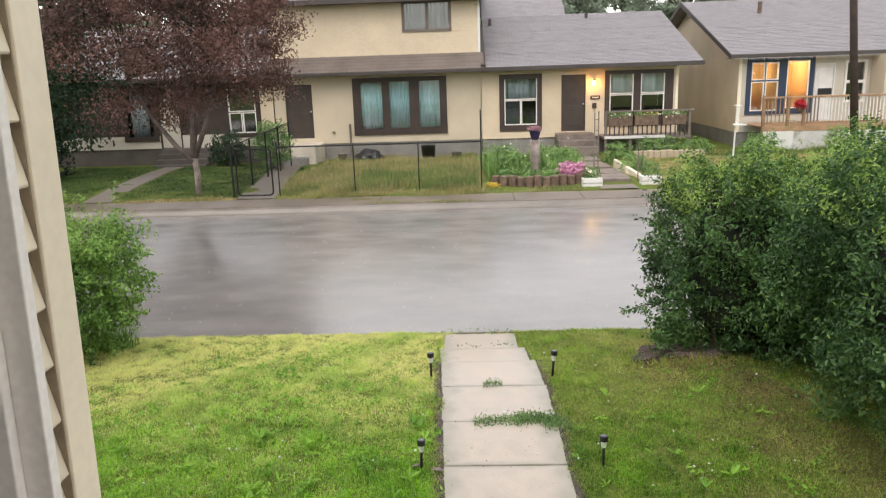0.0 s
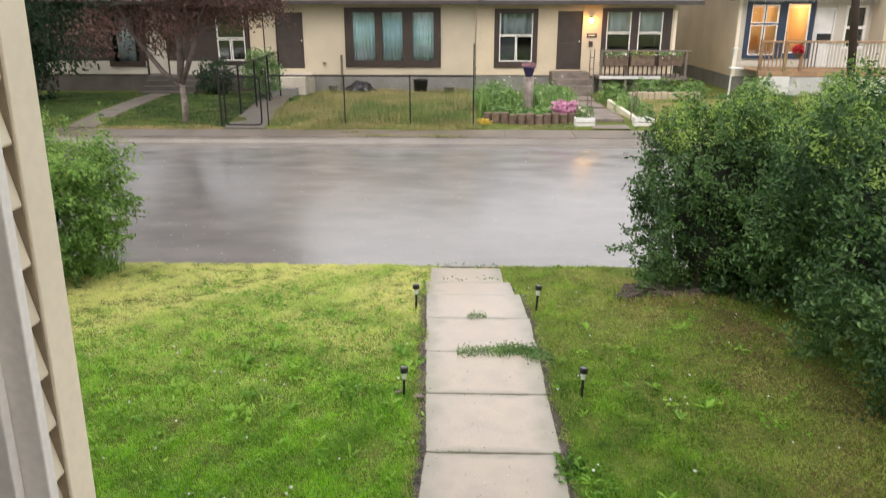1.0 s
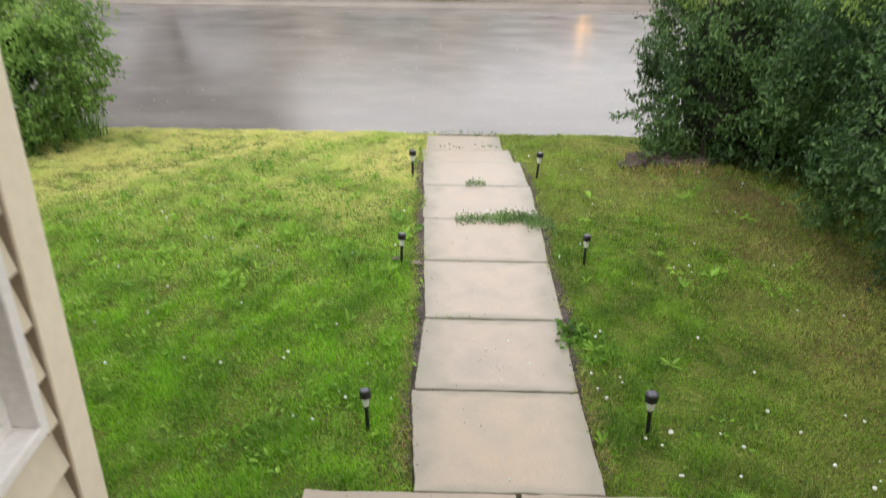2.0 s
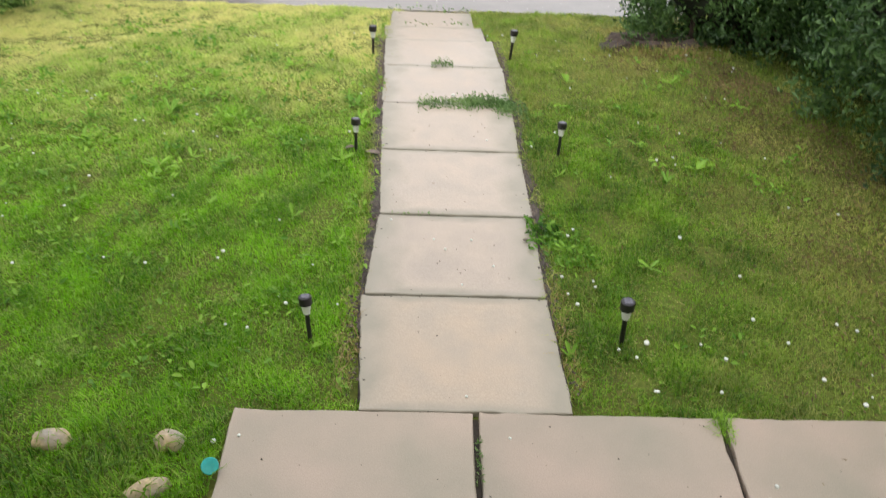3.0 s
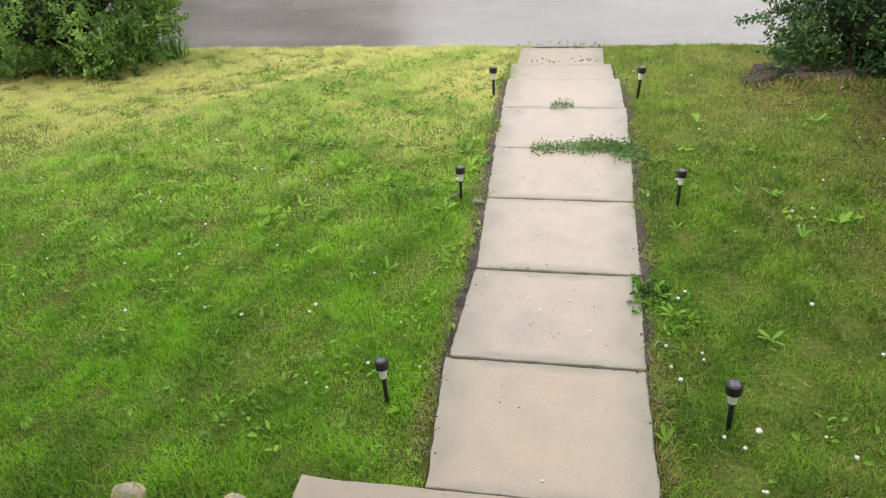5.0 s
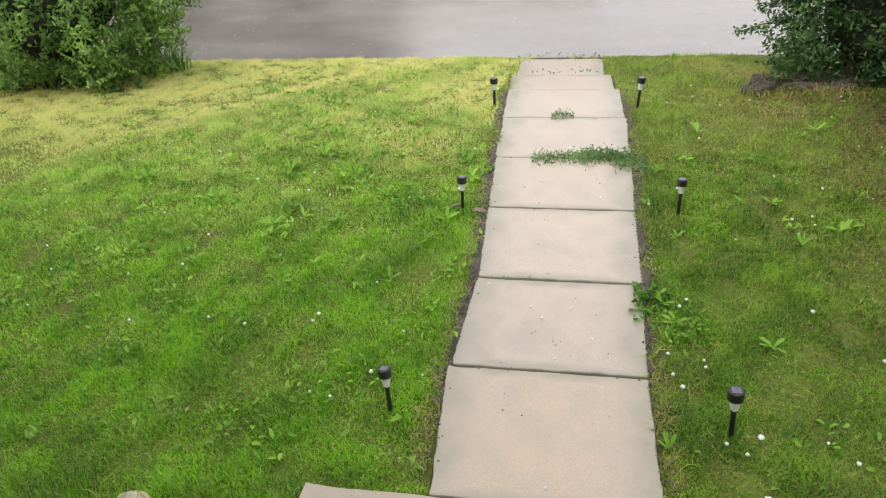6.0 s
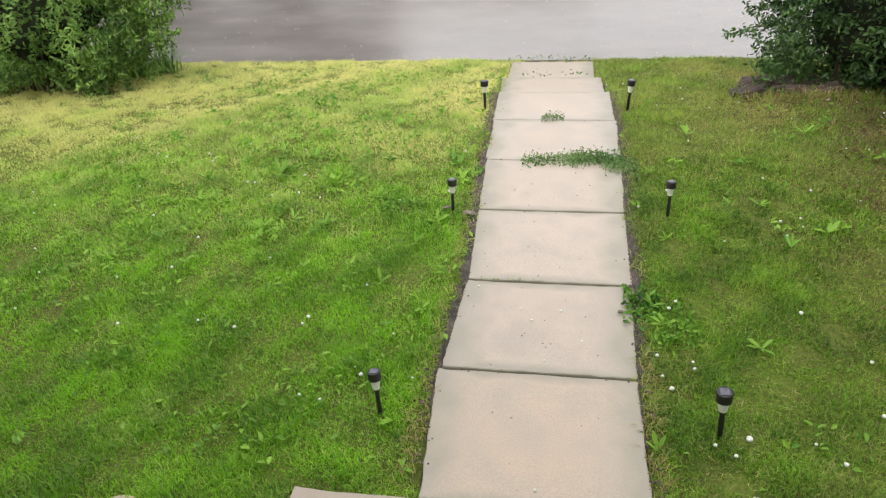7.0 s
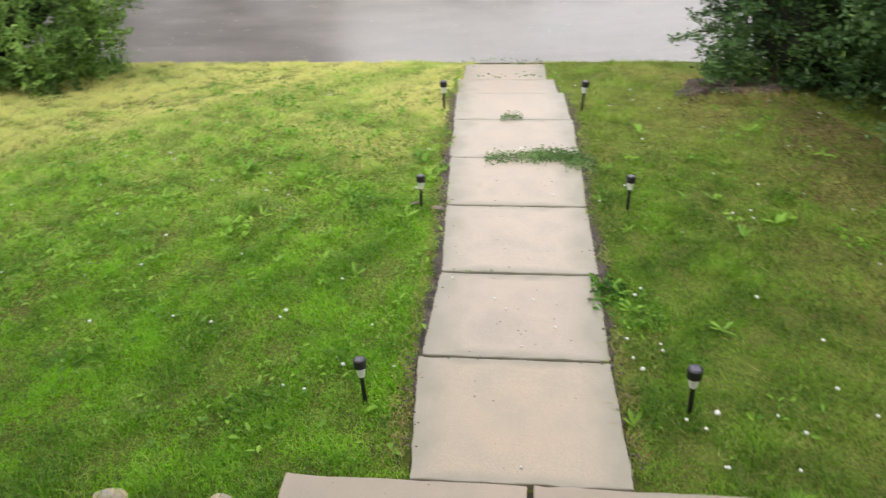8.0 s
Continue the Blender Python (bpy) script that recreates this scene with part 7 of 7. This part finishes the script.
for k in range(11):
    px = 5.35 + 0.215 * k
    part("stone", box(px, px + 0.205, 25.4, 25.62, -0.9, -0.52 + 0.012 * (k % 3), 0.025), M_STONE, low)
feed = thing("feeder_post", (7.95, 23.5, -0.65), "white post with a small feeder tray", "bird feeder")
part("post", tube((7.95, 23.5, -0.75), (8.0, 23.5, 1.0), 0.028), M_WHITE, feed)
part("tray", box(7.9, 8.28, 23.35, 23.6, 0.42, 0.46, 0.006), M_WHITE, feed)
part("roof", box(7.92, 8.1, 23.4, 23.58, 1.0, 1.03, 0.006), M_WHITE, feed)
pole = thing("utility_pole", (9.9, 20, -0.45), "tall dark leaning wooden utility pole", "utility pole")
v, f = bendy([(9.93, 20, -0.65), (9.5, 20, 3.6), (8.95, 20, 9.0)], [0.105, 0.09, 0.075], 14)
part("shaft", mesh_of("shaft", v, f, M_POLE, True), None, pole)
lump = thing("tarp", (-3.9, 27.6, -0.8), "dark crumpled tarp against the foundation", "tarp")
b = bmesh.new()
bmesh.ops.create_icosphere(b, subdivisions=3, radius=1)
for v in b.verts:
    d = 1 + 0.3 * noise.noise(v.co * 2.3)
    v.co = Vector((-3.95 + v.co.x * 0.55 * d, 27.6 + v.co.y * 0.3 * d, -0.82 + max(v.co.z, -0.1) * 0.42 * d))
part("sheet", b, M_BLACK, lump)
for px, py, r, h in ((-1.75, 27.7, 0.27, 0.5), (-4.9, 27.3, 0.16, 0.3), (-0.7, 27.4, 0.18, 0.25)):
    bk = thing("plant_pot", (px, py, -0.85), "dark plastic tub beside the foundation", "plant pot", "tubs by the foundation")
    v, f = lathe([(0.0, -0.03), (r * 0.8, -0.03), (r, h), (r * 1.06, h + 0.02), (r * 0.9, h + 0.02), (r * 0.85, h * 0.8), (0, h * 0.8)], 16, (px, py, float(yard_z(px, py))))
    part("tub", mesh_of("tub", v, f, M_GREYWOOD if r < 0.2 else M_BLACK, True), None, bk)
clump("yellow_flowers", (0.3, 17.75, -0.36), (0.16, 0.12, 0.08), 260, 0.06, 0.05, M_YELLOWPETAL, "small clump of pale yellow flowers by the fence foot", "flowers", 0.6, False)

# ---- trees ----


def tree(name, base, limbs, crown, count, leaf, material, label, bark, clusters=70):
    """Trunk and limbs given as lines of points, and a crown of many leaf clusters round the limb ends."""
    o = thing(name, base, label, "tree")
    for i, (pts, r) in enumerate(limbs):
        v, f = bendy(pts, np.linspace(r[0], r[1], len(pts)), 9)
        part("trunk" if i == 0 else "limb", mesh_of("limb", v, f, bark if i == 0 or bark is not M_BARK else M_LIMB, True), None, o)
    (cx, cy, cz), (hx, hy, hz) = crown
    c = unit(RNG.normal(size=(clusters, 3))) * RNG.uniform(0.25, 1, (clusters, 1)) ** 0.5 * np.array([hx, hy, hz]) + np.array([cx, cy, cz])
    r = RNG.uniform(0.35, 0.8, clusters)
    k = RNG.integers(0, clusters, count)
    p = c[k] + np.clip(RNG.normal(size=(count, 3)), -1.7, 1.7) * r[k][:, None] * np.array([0.62, 0.62, 0.42])
    tagged(part("crown", leaves("crown", p, RNG.normal(size=(count, 3)) + np.array([0, 0, 0.6]), leaf, leaf * 0.5, material, 0.5, simple=True), None, o), kind="stuff")
    tw = []
    for i in range(clusters):
        src = Vector(limbs[1 + i % (len(limbs) - 1)][0][-1]) if len(limbs) > 1 else Vector(limbs[0][0][-1])
        tw.append(bendy([src, (src + Vector(c[i])) / 2 + Vector((0, 0, 0.15)), Vector(c[i])], [0.025, 0.014, 0.005], 5))
    v, f = join(tw)
    tagged(part("twig_growth", mesh_of("twig_growth", v, f, M_TWIG), None, o), kind="stuff")
    return o


TX, TY = -6.85, 17.9
tree("plum_tree", (TX, TY, -0.45), [
    ([(TX, TY, -0.5), (TX + 0.02, TY, 0.1), (TX - 0.02, TY, 0.55)], (0.085, 0.068)),
    ([(TX - 0.02, TY, 0.4), (TX - 0.45, TY + 0.1, 0.75), (TX - 1.0, TY + 0.1, 1.5), (TX - 1.4, TY, 2.4)], (0.075, 0.03)),
    ([(TX - 0.02, TY, 0.5), (TX + 0.05, TY, 1.4), (TX - 0.1, TY + 0.2, 2.6), (TX - 0.2, TY + 0.2, 4.0)], (0.09, 0.03)),
    ([(TX, TY, 0.5), (TX + 0.35, TY - 0.1, 1.2), (TX + 0.7, TY - 0.1, 2.2), (TX + 1.2, TY, 3.2)], (0.07, 0.025)),
    ([(TX, TY, 0.8), (TX + 0.1, TY + 0.5, 1.8), (TX + 0.3, TY + 1.0, 3.2)], (0.06, 0.025)),
], ((TX - 0.1, TY + 0.2, 3.72), (2.8, 2.2, 2.75)), 66000, 0.086, M_PLUM, "purple-leaved plum tree with grey forked trunk on the lawn", M_BARK, 120)
for cx, cy, cz, hz in ((-12.6, 21.0, 4.2, 2.8), (-17.5, 20.0, 3.8, 3.2), (-21.0, 24.0, 4.2, 3.6), (-10.5, 43.0, 5.5, 4.0), (-5.0, 46.0, 6.0, 4.0)):
    tree("shade_tree", (cx, cy, -0.5), [([(cx, cy, -0.6), (cx, cy, 1.2), (cx + 0.1, cy, 2.4)], (0.2, 0.12)), ([(cx, cy, 1.8), (cx - 0.8, cy, 3.0), (cx - 1.2, cy, 4.4)], (0.1, 0.04)), ([(cx, cy, 1.8), (cx + 0.8, cy, 3.2), (cx + 1.0, cy, 4.8)], (0.1, 0.04))], ((cx, cy, cz), (2.6, 2.4, hz)), 16000, 0.16, M_DARKLEAF, "dark green shade tree beside the pale house", M_BARK, 70)
for i, cx in enumerate((-22, -12, -3, 4.5, 8.5, 13, 18, 25, 34)):
    cy, cz = 58 + 5 * math.sin(i * 2.1), 4.8 + 1.2 * math.sin(i * 1.7)
    tree("distant_tree", (cx, cy, -1), [([(cx, cy, -1), (cx, cy, 2), (cx, cy, 4)], (0.25, 0.15)), ([(cx, cy, 3), (cx + 0.8, cy, 4.5), (cx + 1.2, cy, 6)], (0.12, 0.05))], ((cx, cy, cz), (3.8, 3.0, 4.2)), 9500, 0.42, M_FARLEAF, "distant tree behind the roofs, rain haze in its pale green", M_BARK, 60)
n = 26000
wx = RNG.uniform(-45, 50, n)
crest = 7.6 + 1.2 * np.sin(0.31 * wx) + 0.7 * np.sin(0.83 * wx + 1.0)
wz = -1.5 + (crest + 1.5) * RNG.uniform(0, 1, n) ** 0.7
p = np.stack([wx, 70 + 4 * np.sin(0.5 * wx) + RNG.uniform(-2, 2, n), wz], 1)
# leaves face the road to brighten the hazed woods
tagged(part("distant_woods", leaves("distant_woods", p, np.tile([0, -1.0, 0.7], (n, 1)), 1.0, 0.6, M_FARLEAF, 0.6, simple=True)), "woods far behind the houses, grey-green paled by painted haze", "woods", kind="stuff")
